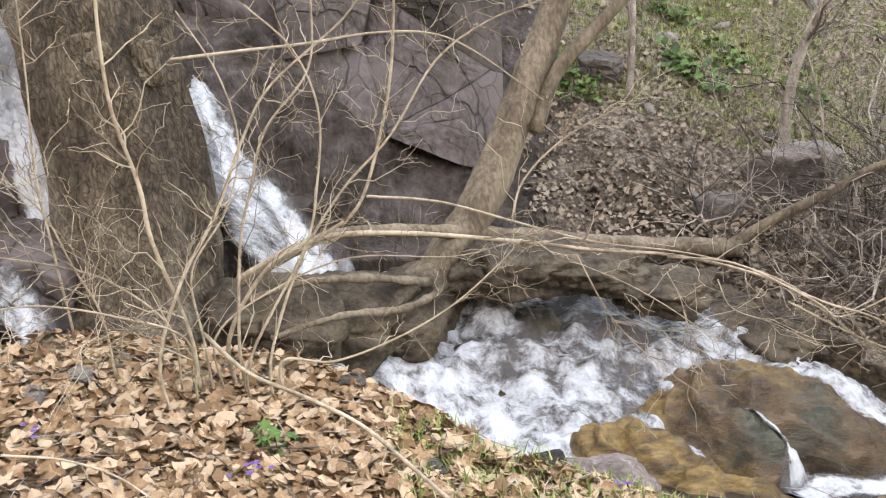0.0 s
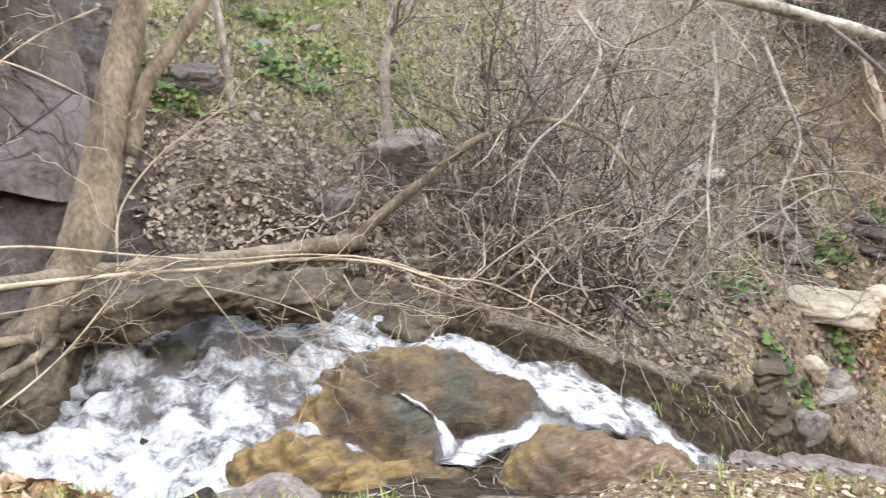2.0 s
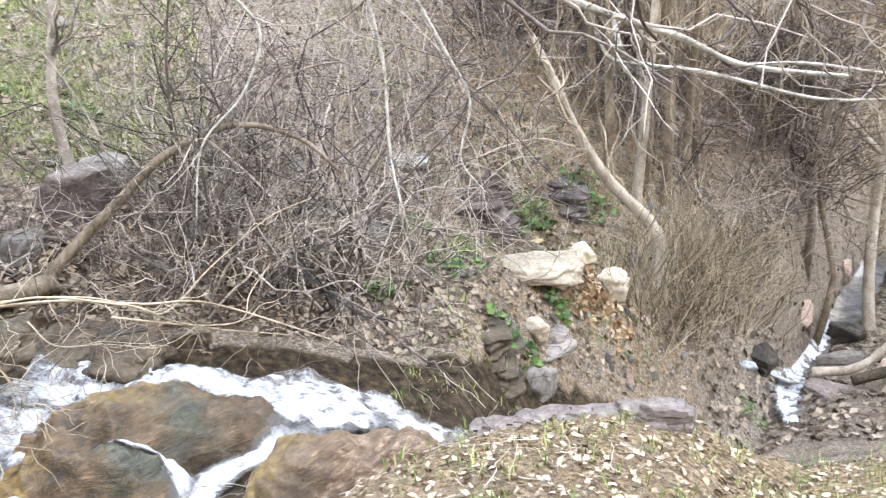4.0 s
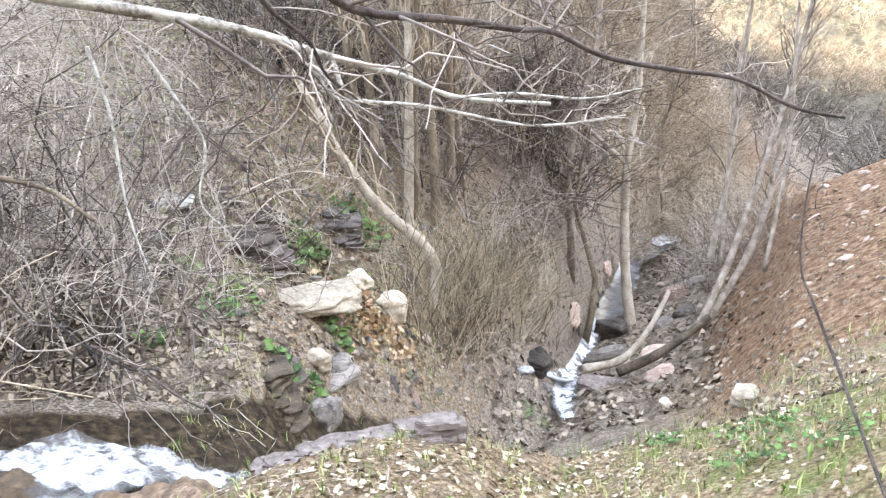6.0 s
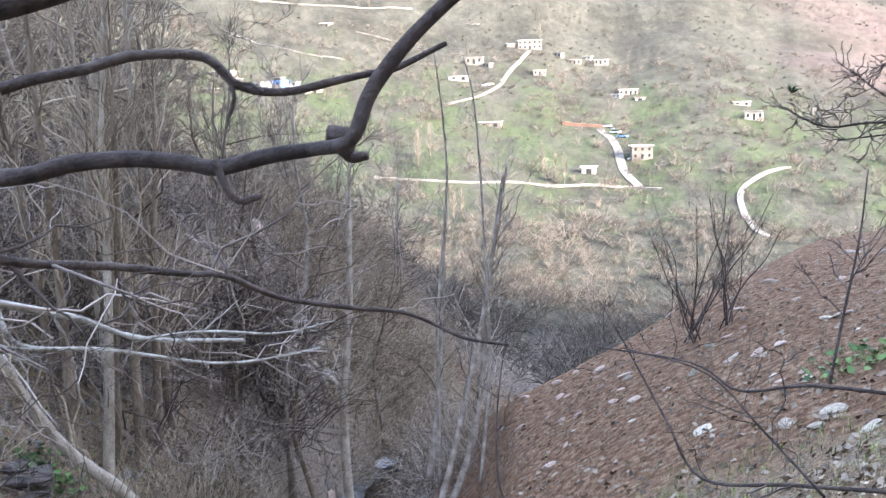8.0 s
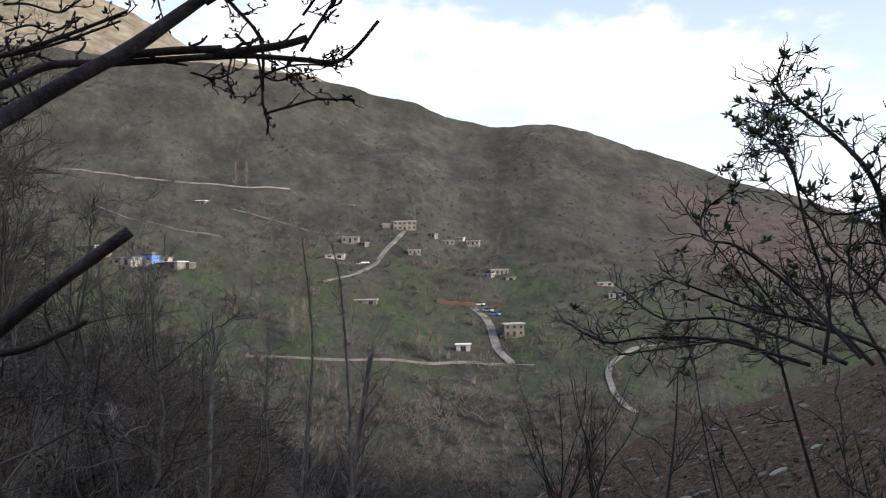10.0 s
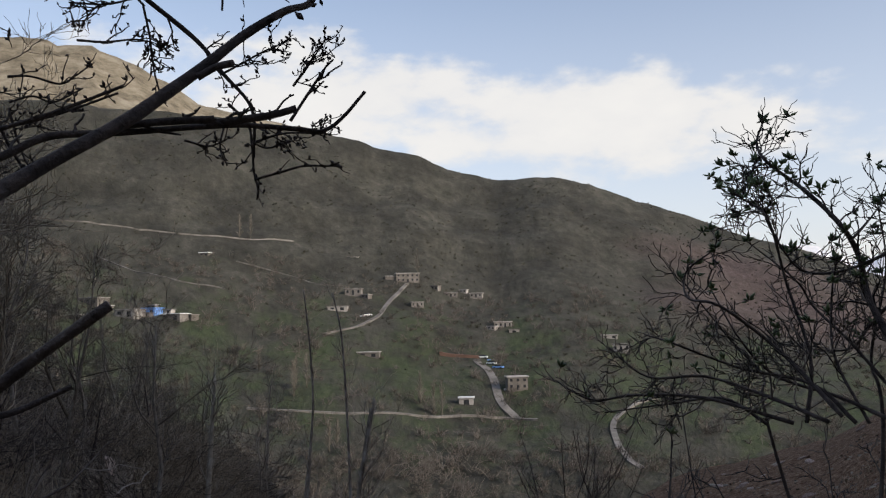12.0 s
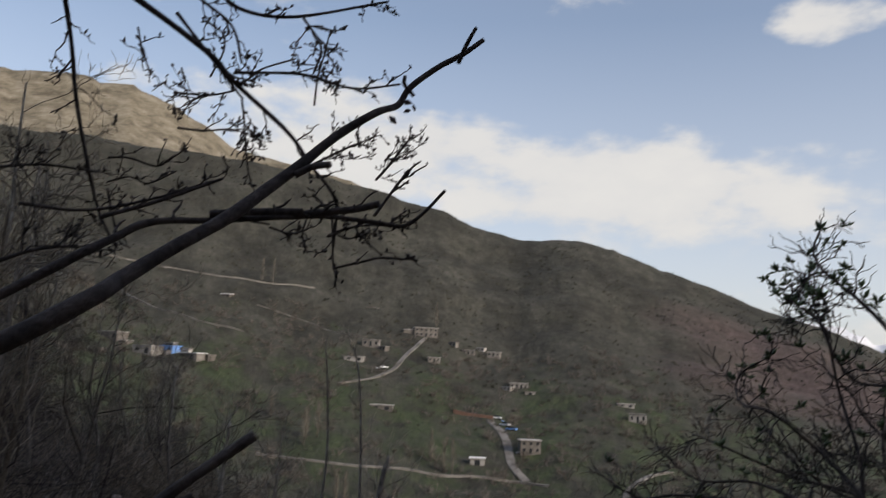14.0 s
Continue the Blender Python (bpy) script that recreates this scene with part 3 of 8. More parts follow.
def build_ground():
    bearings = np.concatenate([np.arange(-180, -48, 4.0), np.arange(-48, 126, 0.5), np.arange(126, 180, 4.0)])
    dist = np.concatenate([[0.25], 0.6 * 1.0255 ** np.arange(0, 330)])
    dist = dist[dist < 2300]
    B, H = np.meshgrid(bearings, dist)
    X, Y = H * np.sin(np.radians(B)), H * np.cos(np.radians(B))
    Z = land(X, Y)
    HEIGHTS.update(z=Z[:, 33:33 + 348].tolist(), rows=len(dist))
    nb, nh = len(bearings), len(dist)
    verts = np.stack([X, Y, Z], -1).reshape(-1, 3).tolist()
    faces = []
    for j in range(nh - 1):
        for i in range(nb):
            k = (i + 1) % nb
            faces.append((j * nb + i, (j + 1) * nb + i, (j + 1) * nb + k, j * nb + k))
    c = len(verts)
    verts.append((0, 0, 0))
    faces += [(i, (i + 1) % nb, c) for i in range(nb)]
    ob = link_mesh("ground", verts, faces, ground_material())
    edge = np.interp(B, BEAR, EDGE_H)
    bed, farb = np.interp(B, BEAR, BED_H), np.interp(B, BEAR, FAR_H)
    near = smooth01((edge + 0.5 - H) / 0.8)
    rightside = smooth01((B - 72) / 8)
    litter = 0.62 * near * smooth01((20 - B) / 20) + 0.64 * near * smooth01((B - 20) / 20) + (0.32 + 0.16 * smooth01((B - 42) / 6) * smooth01((66 - B) / 6) + 0.24 * smooth01((B - 72) / 8) * smooth01((13 - H) / 5)) * (1 - near)
    grass = 0.22 * near * smooth01((B + 12) / 14) + 0.52 * bump_at(B, H, 17, 10.2, 10, 2.4) + 0.5 * bump_at(B, H, 46, 8.2, 4, 0.8) + 0.34 * bump_at(B, H, 92, 6, 22, 4) \
        + 0.40 * bump_at(B, H, 62, 30, 14, 12) + 0.3 * bump_at(B, H, 40, 13, 8, 3)
    red = smooth01((B - 76) / 5) * (0.98 * smooth01((H - 4.5) / 4)) * smooth01((60 - H) / 20)
    # the wet stream bed, plus patches that turn the banks and wood floor darker
    wet_and_dark = 0.66 * np.where((H > edge + 0.5) & (H < farb + 0.5) & (B > -50) & (B < 80), 1.0 - 0.85 * smooth01((B - 53) / 5) * smooth01((70 - B) / 6) - 0.4 * smooth01((B - 60) / 6), 0) + 0.5 * bump_at(B, H, 50, 9.4, 9, 2.2) + 0.14 * smooth01((B - 47) / 4) * smooth01((74 - B) / 3) * smooth01((H - 11.5) / 2) * smooth01((50 - H) / 10) + 0.45 * bump_at(B, H, 32, 7.2, 7, 1.6) + 0.46 * bump_at(B, H, 13, 6.6, 13, 1.1) + 0.45 * bump_at(B, H, 72.3, 27, 1.6, 7) + 0.10 * bump_at(B, H, 26, 6.9, 14, 1.3) + 0.30 * bump_at(B, H, 41, 6.8, 8, 1.2) + 0.20 * bump_at(B, H, 16, 6.4, 8, 0.9)
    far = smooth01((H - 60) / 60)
    crag = 0.9 * smooth01((B + 34) / 6) * smooth01((9 - B) / 5) * smooth01((H - 5.6) / 0.6) * smooth01((10.5 - H) / 1.5)
    field = np.where(H > 150, 0.50 * np.exp(-((H - 330) / 230) ** 2) + 0.05 * np.sin(B * 0.9), 0)
    redhill = 0.62 * smooth01((B - 94) / 12) * smooth01((H - 380) / 150) * smooth01((860 - H) / 150)
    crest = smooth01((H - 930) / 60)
    for name, val in (("bearing", B), ("distance", 25 * np.log(np.maximum(H, 1))), ("litter", litter), ("grass", grass), ("red", red), ("wet_and_dark", wet_and_dark), ("far", far), ("crag", crag), ("field", field), ("redhill", redhill), ("crest", crest)):
        a = ob.data.attributes.new(name, "FLOAT", "POINT")
        a.data.foreach_set("value", np.append(np.broadcast_to(val, B.shape).reshape(-1), 0.0).astype(np.float32))
    return tagged(ob, "leaf-strewn ravine banks rising to grassy brown hills", "ground", kind="structure")


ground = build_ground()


# ------------------------------------------------ the stream
def water_material():
    m = bpy.data.materials.new("white_water")
    m.use_nodes = True
    nt = m.node_tree
    n, l = nt.nodes.new, nt.links.new
    p = nt.nodes["Principled BSDF"]
    uv = n("ShaderNodeUVMap")
    mp = n("ShaderNodeMapping")
    mp.inputs["Scale"].default_value = (5.0, 3.4, 1)
    l(uv.outputs[0], mp.inputs["Vector"])
    a, b = n("ShaderNodeTexNoise"), n("ShaderNodeTexNoise")
    a.inputs["Scale"].default_value, a.inputs["Detail"].default_value, a.inputs["Roughness"].default_value = 1.0, 11, 0.74
    a.inputs["Distortion"].default_value = 0.08
    b.inputs["Scale"].default_value, b.inputs["Detail"].default_value = 6.0, 8
    l(mp.outputs[0], a.inputs["Vector"])
    l(mp.outputs[0], b.inputs["Vector"])
    at = n("ShaderNodeAttribute")
    at.attribute_name = "foam"
    s = n("ShaderNodeMath")
    s.operation = "ADD"
    l(at.outputs["Fac"], s.inputs[0])
    l(a.outputs["Fac"], s.inputs[1])
    r = n("ShaderNodeMapRange")
    r.inputs["From Min"].default_value, r.inputs["From Max"].default_value = 0.90, 1.06
    l(s.outputs[0], r.inputs["Value"])
    # thin water lets the bed show through
    thin = n("ShaderNodeMapRange")
    thin.inputs["From Min"].default_value, thin.inputs["From Max"].default_value = 0.72, 0.96
    thin.inputs["To Min"].default_value = 0.06
    l(s.outputs[0], thin.inputs["Value"])
    l(thin.outputs[0], p.inputs["Alpha"])
    mix = n("ShaderNodeMix")
    mix.data_type = "RGBA"
    mix.inputs["A"].default_value = (0.15, 0.145, 0.145, 1)
    mix.inputs["B"].default_value = (0.53, 0.57, 0.60, 1)
    l(r.outputs[0], mix.inputs["Factor"])
    l(mix.outputs["Result"], p.inputs["Base Color"])
    ro = n("ShaderNodeMapRange")
    ro.inputs["To Min"].default_value, ro.inputs["To Max"].default_value = 0.08, 0.6
    l(r.outputs[0], ro.inputs["Value"])
    l(ro.outputs[0], p.inputs["Roughness"])
    p.inputs["IOR"].default_value = 1.33
    bp = n("ShaderNodeBump")
    bp.inputs["Strength"].default_value, bp.inputs["Distance"].default_value = 0.7, 0.04
    l(b.outputs["Fac"], bp.inputs["Height"])
    l(bp.outputs[0], p.inputs["Normal"])
    return m


M_WATER = water_material()
M_POOL = mat("still_water", ((0.05, 0.052, 0.055), (0.085, 0.088, 0.092), (0.15, 0.155, 0.16)), 3, 14, rough=0.12, bump=0.5, spec=0.5)


def sheet(name, rows, foam, label, material=M_WATER, across=False):
    """A water sheet from rows of points across the flow; foam is a function of (across, along)."""
    nr, nc = len(rows), len(rows[0])
    verts = [tuple(p) for r in rows for p in r]
    faces = [(j * nc + i, j * nc + i + 1, (j + 1) * nc + i + 1, (j + 1) * nc + i) for j in range(nr - 1) for i in range(nc - 1)]
    ob = link_mesh(name, verts, faces, material)
    me = ob.data
    uvl = me.uv_layers.new(name="flow")
    along = [0.0]
    for j in range(1, nr):
        along.append(along[-1] + (Vector(rows[j][nc // 2]) - Vector(rows[j - 1][nc // 2])).length)
    width = [(Vector(rows[j][-1]) - Vector(rows[j][0])).length for j in range(nr)]
    for lp in me.loops:
        j, i = divmod(lp.vertex_index, nc)
        u, w = (i / (nc - 1) - 0.5) * width[j], along[j]
        uvl.data[lp.index].uv = (w, u) if across else (u, w)
    at = me.attributes.new("foam", "FLOAT", "POINT")
    at.data.foreach_set("value", [foam(i / (nc - 1), j / (nr - 1)) for j in range(nr) for i in range(nc)])
    return tagged(ob, label, "stream", kind="structure")


def build_stream():
    # the bed between its banks, from the foot of the falls down the ravine
    def strip(b0, b1, step, foam, name, label, lift=0.05, churn=0.04, nc=26, over=0.25, across=False, material=M_WATER):
        rows = []
        for b in np.arange(b0, b1, step):
            h0, h1 = np.interp(b, BEAR, BED_H) - over, np.interp(b, BEAR, FAR_H) + over * 0.6
            if 14 < b < 53:
                h0 += (h1 - 0.85 - h0) * float(smooth01((b - 16) / 12))
                h1 -= (h1 - h0 - 0.12) * float(smooth01((b - 33) / 14))
            row = []
            for i in range(nc):
                h = h0 + (h1 - h0) * i / (nc - 1)
                x, y = polar(b, h)
                z0, z1 = np.interp(b, BEAR, BED_Z), np.interp(b, BEAR, FAR_Z)
                f = smooth01((h - h0 - over) / max(0.01, h1 - h0 - 1.6 * over))
                z = z0 + (z1 - z0) * f + lift + churn * 0.5 * noise.noise(Vector((x * 5.5, y * 5.5, 9))) + churn * (noise.fractal(Vector((x * 2.4, y * 2.4, 0)), 1, 2, 4)) + churn * 0.5 * noise.noise(Vector((x * 11, y * 11, 3)))
                row.append((x, y, z))
            rows.append(row)
        return sheet(name, rows, foam, label, material, across)

    strip(-32, 48.5, 0.35, lambda u, v: 0.51 - 0.12 * float(np.exp(-((u - 0.62) / 0.26) ** 2 - ((v - 0.46) / 0.075) ** 2)) - 0.3 * smooth01((0.3 - u) / 0.3) * smooth01((v - 0.58) / 0.1) - 0.07 * smooth01((v - 0.47) / 0.10) + 0.05 * smooth01((v - 0.56) / 0.1) - 0.03 * smooth01((v - 0.75) / 0.2) - 0.12 * smooth01((u - 0.88) / 0.12),
          "stream_rapids", "white foaming cascade and rapids over brown rock", 0.09, 0.085, 56)
    strip(48, 57.5, 0.5, lambda u, v: 0.1, "stream_pool", "dark pool under the bank", 0.0, 0.02, 16, material=M_POOL)


build_stream()


def fall(name, pts, label, foam=0.5):
    """A fall down a rock face: rows from (x, y, z, half width), bulging outwards."""
    rows = []
    path = smooth_path([Vector(p[:3]) for p in pts], 10)
    for j, p in enumerate(path):
        f = j / (len(path) - 1) * (len(pts) - 1)
        i = min(int(f), len(pts) - 2)
        w = pts[i][3] + (pts[i + 1][3] - pts[i][3]) * (f - i)
        side = Vector((p.y, -p.x, 0)).normalized()
        out = Vector((p.x, p.y, 0)).normalized()
        row = []
        for k in range(21):
            u = k / 10 - 1
            rag = 1 + 0.45 * noise.noise(Vector((9.0 if u > 0 else 2.0, p.z * 3.1, w * 5))) + 0.2 * noise.noise(Vector((5.0 if u > 0 else 1.0, p.z * 9, 2)))
            q = p + side * (u * w * rag) + out * (0.18 * u * u)
            q += out * 0.10 * noise.fractal(Vector((u * 3, p.z * 2.5, w * 9)), 1, 2, 3)
            row.append(tuple(q))
        rows.append(row)
    return sheet(name, rows, lambda u, v: foam + 0.05 - 0.42 * max(0, abs(u - 0.5) * 2 - 0.55) / 0.45, label)


def run(name, pts, label, foam=0.45, lift=0.0, material=M_WATER):
    """Shallow running water along a line of (x, y, z, half width)."""
    path = smooth_path([Vector(p[:3]) for p in pts], 10)
    rows = []
    for j, p in enumerate(path):
        f = j / (len(path) - 1) * (len(pts) - 1)
        i = min(int(f), len(pts) - 2)
        w = pts[i][3] + (pts[i + 1][3] - pts[i][3]) * (f - i)
        d = path[min(j + 1, len(path) - 1)] - path[max(j - 1, 0)]
        side = Vector((d.y, -d.x, 0)).normalized()
        row = []
        for k in range(13):
            q = p + side * (w * (k / 6 - 1) * (1 + 0.3 * noise.noise(p * 1.6 + Vector((k // 7 * 5, 0, 0)))))
            q.z = min(max(q.z, ground_z(q.x, q.y) + lift), p.z + 0.1) + 0.03 * noise.noise(q * 5) - 0.03 * abs(k / 6 - 1)
            row.append(tuple(q))
        rows.append(row)
    # the surface runs on evenly between its steps
    rows = [[(r[k][0], r[k][1], sum(w[k][2] for w in rows[max(0, j - 3):j + 4]) / len(rows[max(0, j - 3):j + 4])) for k in range(13)] for j, r in enumerate(rows)]
    return sheet(name, rows, lambda u, v: foam - 0.25 * max(0, abs(u - 0.5) * 2 - 0.5) * 2, label, material)

from mathutils import bvhtree


def up(p, dz):
    return (p[0], p[1], p[2] + dz)


fall("waterfall_left", [(*(-2.98, 5.46, 1.14), 0.30), (*(-2.91, 5.29, 0.56), 0.26), (*(-2.72, 5.05, 0.13), 0.24), (*(-2.60, 4.86, -0.26), 0.20), (*(-2.46, 4.54, -0.58), 0.16)], "white waterfall beside a thick tree trunk", 0.5)
fall("waterfall_right", [(*(-2.10, 6.48, 0.47), 0.08), (*(-1.94, 6.17, 0.25), 0.17), (*(-1.77, 5.90, -0.11), 0.33), (*(-1.47, 5.65, -0.43), 0.38), (*(-1.25, 5.43, -0.70), 0.40), (*(-1.18, 5.23, -0.92), 0.4)], "white waterfall pouring down between trunk and cliff", 0.48)
fall("waterfall_side", [(*(-2.79, 4.31, -0.15), 0.22), (*(-2.62, 4.21, -0.33), 0.2), (*(-2.41, 4.00, -0.48), 0.16)], "white water running behind the leafy bank", 0.4)


run("stream_lower", [(*up((25.07, 6.30, -9.26), 0.06), 0.5), (*up((23.2, 6.40, -8.95), 0.06), 0.55), (*up((21.0, 6.30, -8.20), 0.06), 0.5), (*up((18.55, 6.05, -7.40), 0.06), 0.5), (*up((17.24, 5.81, -7.32), 0.06), 0.55), (*up((15.60, 5.42, -6.90), 0.06), 0.55), (*up((14.3, 5.08, -6.64), 0.06), 0.45), (*up((13.4, 4.86, -6.48), 0.06), 0.35)], "shallow grey stream running away down the ravine", 0.33, 0.06, M_POOL)
run("stream_lower_riffle", [(*up((24.6, 6.2, -9.1), 0.11), 0.30), (*up((23.6, 6.3, -9.0), 0.11), 0.42), (*up((22.4, 6.4, -8.62), 0.11), 0.30)], "small white riffle in the ravine stream", 0.55, 0.10)
run("stream_lower_cascade", [(*up((14.0, 5.00, -6.58), 0.09), 0.12), (*up((13.2, 4.82, -6.42), 0.09), 0.19), (*up((12.2, 4.58, -6.18), 0.10), 0.21), (*up((11.2, 4.36, -5.86), 0.10), 0.15), (*up((10.5, 4.16, -5.60), 0.10), 0.24), (*up((9.75, 3.88, -5.32), 0.10), 0.23), (*up((9.0, 3.56, -4.98), 0.08), 0.16), (*up((8.5, 3.3, -4.74), 0.06), 0.08)], "white water stepping down over ledges", 0.50, 0.08)
run("stream_lower_side", [(*up((9.0, 4.22, -4.62), 0.07), 0.07), (*up((9.5, 4.20, -4.92), 0.08), 0.13), (*up((10.1, 4.12, -5.36), 0.09), 0.18), (*up((10.6, 4.16, -5.62), 0.10), 0.2)], "thin white side run joining the lower cascade", 0.48, 0.07)


# ------------------------------------------------ rocks
M_CREAM = mat("limestone_cream", ((0.17, 0.145, 0.11), (0.30, 0.262, 0.205), (0.47, 0.42, 0.34)), 2.2, 26, bump=0.8)
M_STONE_PALE = mat("stone_tan", ((0.17, 0.14, 0.105), (0.28, 0.24, 0.185), (0.42, 0.37, 0.30)), 5, 36, bump=0.7)
M_ROCK_DARK = mat("rock_wet_dark", ((0.018, 0.016, 0.015), (0.05, 0.042, 0.036), (0.10, 0.08, 0.06)), 4, 22, bump=0.9, rough=0.35, spec=0.5)


WET_ROCKS = []


def clip_cell(poly, px, py, nx, ny):
    """The part of a convex outline on the far side of a line."""
    out = []
    for i, a in enumerate(poly):
        b = poly[(i + 1) % len(poly)]
        da, db = (a[0] - px) * nx + (a[1] - py) * ny, (b[0] - px) * nx + (b[1] - py) * ny
        if da >= 0:
            out.append(a)
        if da * db < 0:
            f = da / (da - db)
            out.append((a[0] + (b[0] - a[0]) * f, a[1] + (b[1] - a[1]) * f))
    return out


def cliff_face(parent):
    """A leaning rock face broken by joints into angular blocks, each set a little in or out."""
    rng = random.Random(64)
    seeds = [(rng.uniform(-2.7, 0.35), rng.uniform(-1.1, 2.2)) for _ in range(26)]
    kx = 1.25
    for i, (u, w) in enumerate(seeds):
        poly = [(-2.8, -1.2), (0.12, -1.2), (0.34, 0.0), (0.42, 2.3), (-2.8, 2.3)]
        for j, (p, q) in enumerate(seeds):
            if j != i:
                # joints lean, so blocks come out as slanting plates
                du, dw = (u - p) * kx + 0.25 * (w - q), (w - q) * 0.62 + 0.25 * (u - p)
                poly = clip_cell(poly, (u + p) / 2, (w + q) / 2, du, dw)
                if len(poly) < 3:
                    break
        if len(poly) < 3:
            continue
        cu, cw = sum(p[0] for p in poly) / len(poly), sum(p[1] for p in poly) / len(poly)
        # finer outline with a slightly uneven edge
        line = []
        for k, a in enumerate(poly):
            b = poly[(k + 1) % len(poly)]
            m = max(1, int(math.hypot(b[0] - a[0], b[1] - a[1]) / 0.06))
            line += [(a[0] + (b[0] - a[0]) * e / m, a[1] + (b[1] - a[1]) * e / m) for e in range(m)]
        out, tx, tz = rng.uniform(-0.16, 0.16), rng.uniform(-0.22, 0.22), rng.uniform(-0.15, 0.2)
        bm = bmesh.new()
        rings = []
        for shrink, depth in ((1.0, 0.55), (0.998, 0.02), (0.985, 0.0), (0.75, -0.015), (0.4, -0.02)):
            ring = []
            for a, b in line:
                x, z = cu + (a - cu) * shrink, cw + (b - cw) * shrink
                y = 6.25 + 0.56 * (z + 0.9) - out + tx * (x - cu) + tz * (z - cw) + depth + 1.2 * max(0, x + 0.15) ** 2
                y += 0.07 * noise.fractal(Vector((x * 2.4, z * 2.4, i)), 1, 2, 4) if depth < 0.5 else 0
                ring.append(bm.verts.new((x, y, z)))
            rings.append(ring)
        n = len(line)
        for lo, hi in zip(rings, rings[1:]):
            for k in range(n):
                bm.faces.new((lo[k], lo[(k + 1) % n], hi[(k + 1) % n], hi[k]))
        c = bm.verts.new((cu, 6.25 + 0.56 * (cw + 0.9) - out - 0.012 + 1.2 * max(0, cu + 0.15) ** 2, cw))
        for k in range(n):
            bm.faces.new((rings[-1][k], rings[-1][(k + 1) % n], c))
        bmesh.ops.recalc_face_normals(bm, faces=bm.faces)
        part("block", bm, M_ROCK, parent)


def build_rocks():
    cliff = thing("rock_cliff", "dark purple-grey jointed rock face beside the waterfall", "cliff")
    s = 1
    for (at, size, turn) in (((-2.33, 7.41, 0.75), (0.6, 0.5, 0.62), 12), ((-1.96, 8.18, 1.33), (0.8, 0.7, 0.75), 17),
                             ((-3.00, 7.76, 1.22), (0.8, 0.7, 0.8), 30), ((-3.33, 6.71, 0.82), (0.5, 0.5, 0.6), 30), ((-3.08, 5.30, 0.03), (0.42, 0.35, 0.4), 30), ((-3.50, 5.90, 0.60), (0.7, 0.5, 1.1), 0),
                             ((-0.58, 5.97, -0.93), (0.35, 0.35, 0.22), 0), ((-2.74, 4.74, -0.36), (0.4, 0.35, 0.3), 0), ((-1.5, 6.3, -0.75), (0.5, 0.4, 0.4), 20)):
        s += 1
        rock("block", at, size, s, M_ROCK, cliff, turn, 7, cuts=5, rough=0.07, detail=5, sharp=55)
    cliff_face(cliff)
    # boulders in and by the water
    items = (
        ("boulder", (0.57, 3.21, -0.95), (0.26, 0.16, 0.14), 20, M_SLAB, "flat grey-purple stone on the grassy lip", 5),
        ("boulder", (0.28, 3.19, -0.87), (0.12, 0.12, 0.14), 20, M_ROCK, "reddish stone at the water's edge", 6),
        ("boulder", (0.38, 5.05, -1.10), (0.16, 0.13, 0.15), 20, M_ROCK_MOSS, "mossy stone with the cascade pouring over it", 7),
        ("boulder", (2.19, 5.48, -1.40), (0.32, 0.22, 0.2), -20, M_ROCK_BROWN, "brown boulder under the fallen log", 8),
        ("boulder", up((2.96, 7.04, -0.80), 0.12), (0.22, 0.25, 0.2), 10, M_ROCK_GREY, "grey boulder on the slope", 10),
        ("boulder", up((2.01, 6.45, -0.90), 0.06), (0.2, 0.16, 0.16), 25, M_ROCK_GREY, "grey stone on the leafy slope", 11),
        ("boulder", up((1.31, 8.01, 0.00), 0.06), (0.26, 0.2, 0.14), 0, M_ROCK_GREY, "pale grey stone in the grass", 12),
        ("boulder", up((6.39, 5.17, -2.56), 0.16), (0.47, 0.27, 0.13), -42, M_CREAM, "cream limestone slab lying on the bank", 13),
        ("boulder", up((7.52, 5.05, -3.11), 0.1), (0.24, 0.2, 0.17), 30, M_ROCK_PALE, "cream stone on the bank", 15),
        ("boulder", up((5.13, 4.18, -2.86), 0.06), (0.15, 0.14, 0.22), 10, M_ROCK_GREY, "upright grey stone by the dark pool", 16),
        ("boulder", up((5.89, 4.61, -2.85), 0.06), (0.2, 0.15, 0.08), 10, M_ROCK_GREY, "flat grey stone on the bank", 17),
        ("boulder", up((5.65, 4.65, -2.64), 0.06), (0.16, 0.12, 0.1), 60, M_ROCK_PALE, "pale stone on the bank", 18),
        ("boulder", up((7.46, 5.43, -2.76), 0.06), (0.18, 0.14, 0.1), 60, M_ROCK_PALE, "pale stone above the slab", 19),
        ("boulder", up((8.34, 5.29, -3.18), 0.06), (0.22, 0.14, 0.12), 20, M_ROCK_GREY, "grey stone by the bent stem", 20),
        ("boulder", up((5.74, 4.53, -2.89), 0.06), (0.3, 0.15, 0.07), 0, M_ROCK_GREY, "low grey ledge stone", 21),
        ("boulder", up((6.33, 0.89, -2.50), 0.08), (0.15, 0.11, 0.07), 0, M_STONE_PALE, "cream stone on the grassy slope", 24),
        ("boulder", up((8.39, 2.08, -4.15), 0.04), (0.08, 0.08, 0.06), 0, M_ROCK_PALE, "small pale stone in the grass", 25),
        ("boulder", up((10.09, 3.49, -5.27), 0.03), (0.30, 0.3, 0.10), 0, M_SLAB, "purple-grey ledge beside the lower cascade", 26),
        ("boulder", up((9.65, 4.27, -4.75), 0.0), (0.3, 0.26, 0.13), 0, M_ROCK, "dark rock beside the lower cascade", 27),
        ("boulder", up((13.62, 4.55, -6.54), 0.1), (0.28, 0.3, 0.26), 0, M_ROCK, "dark rock on the bank of the stream", 28),
    )
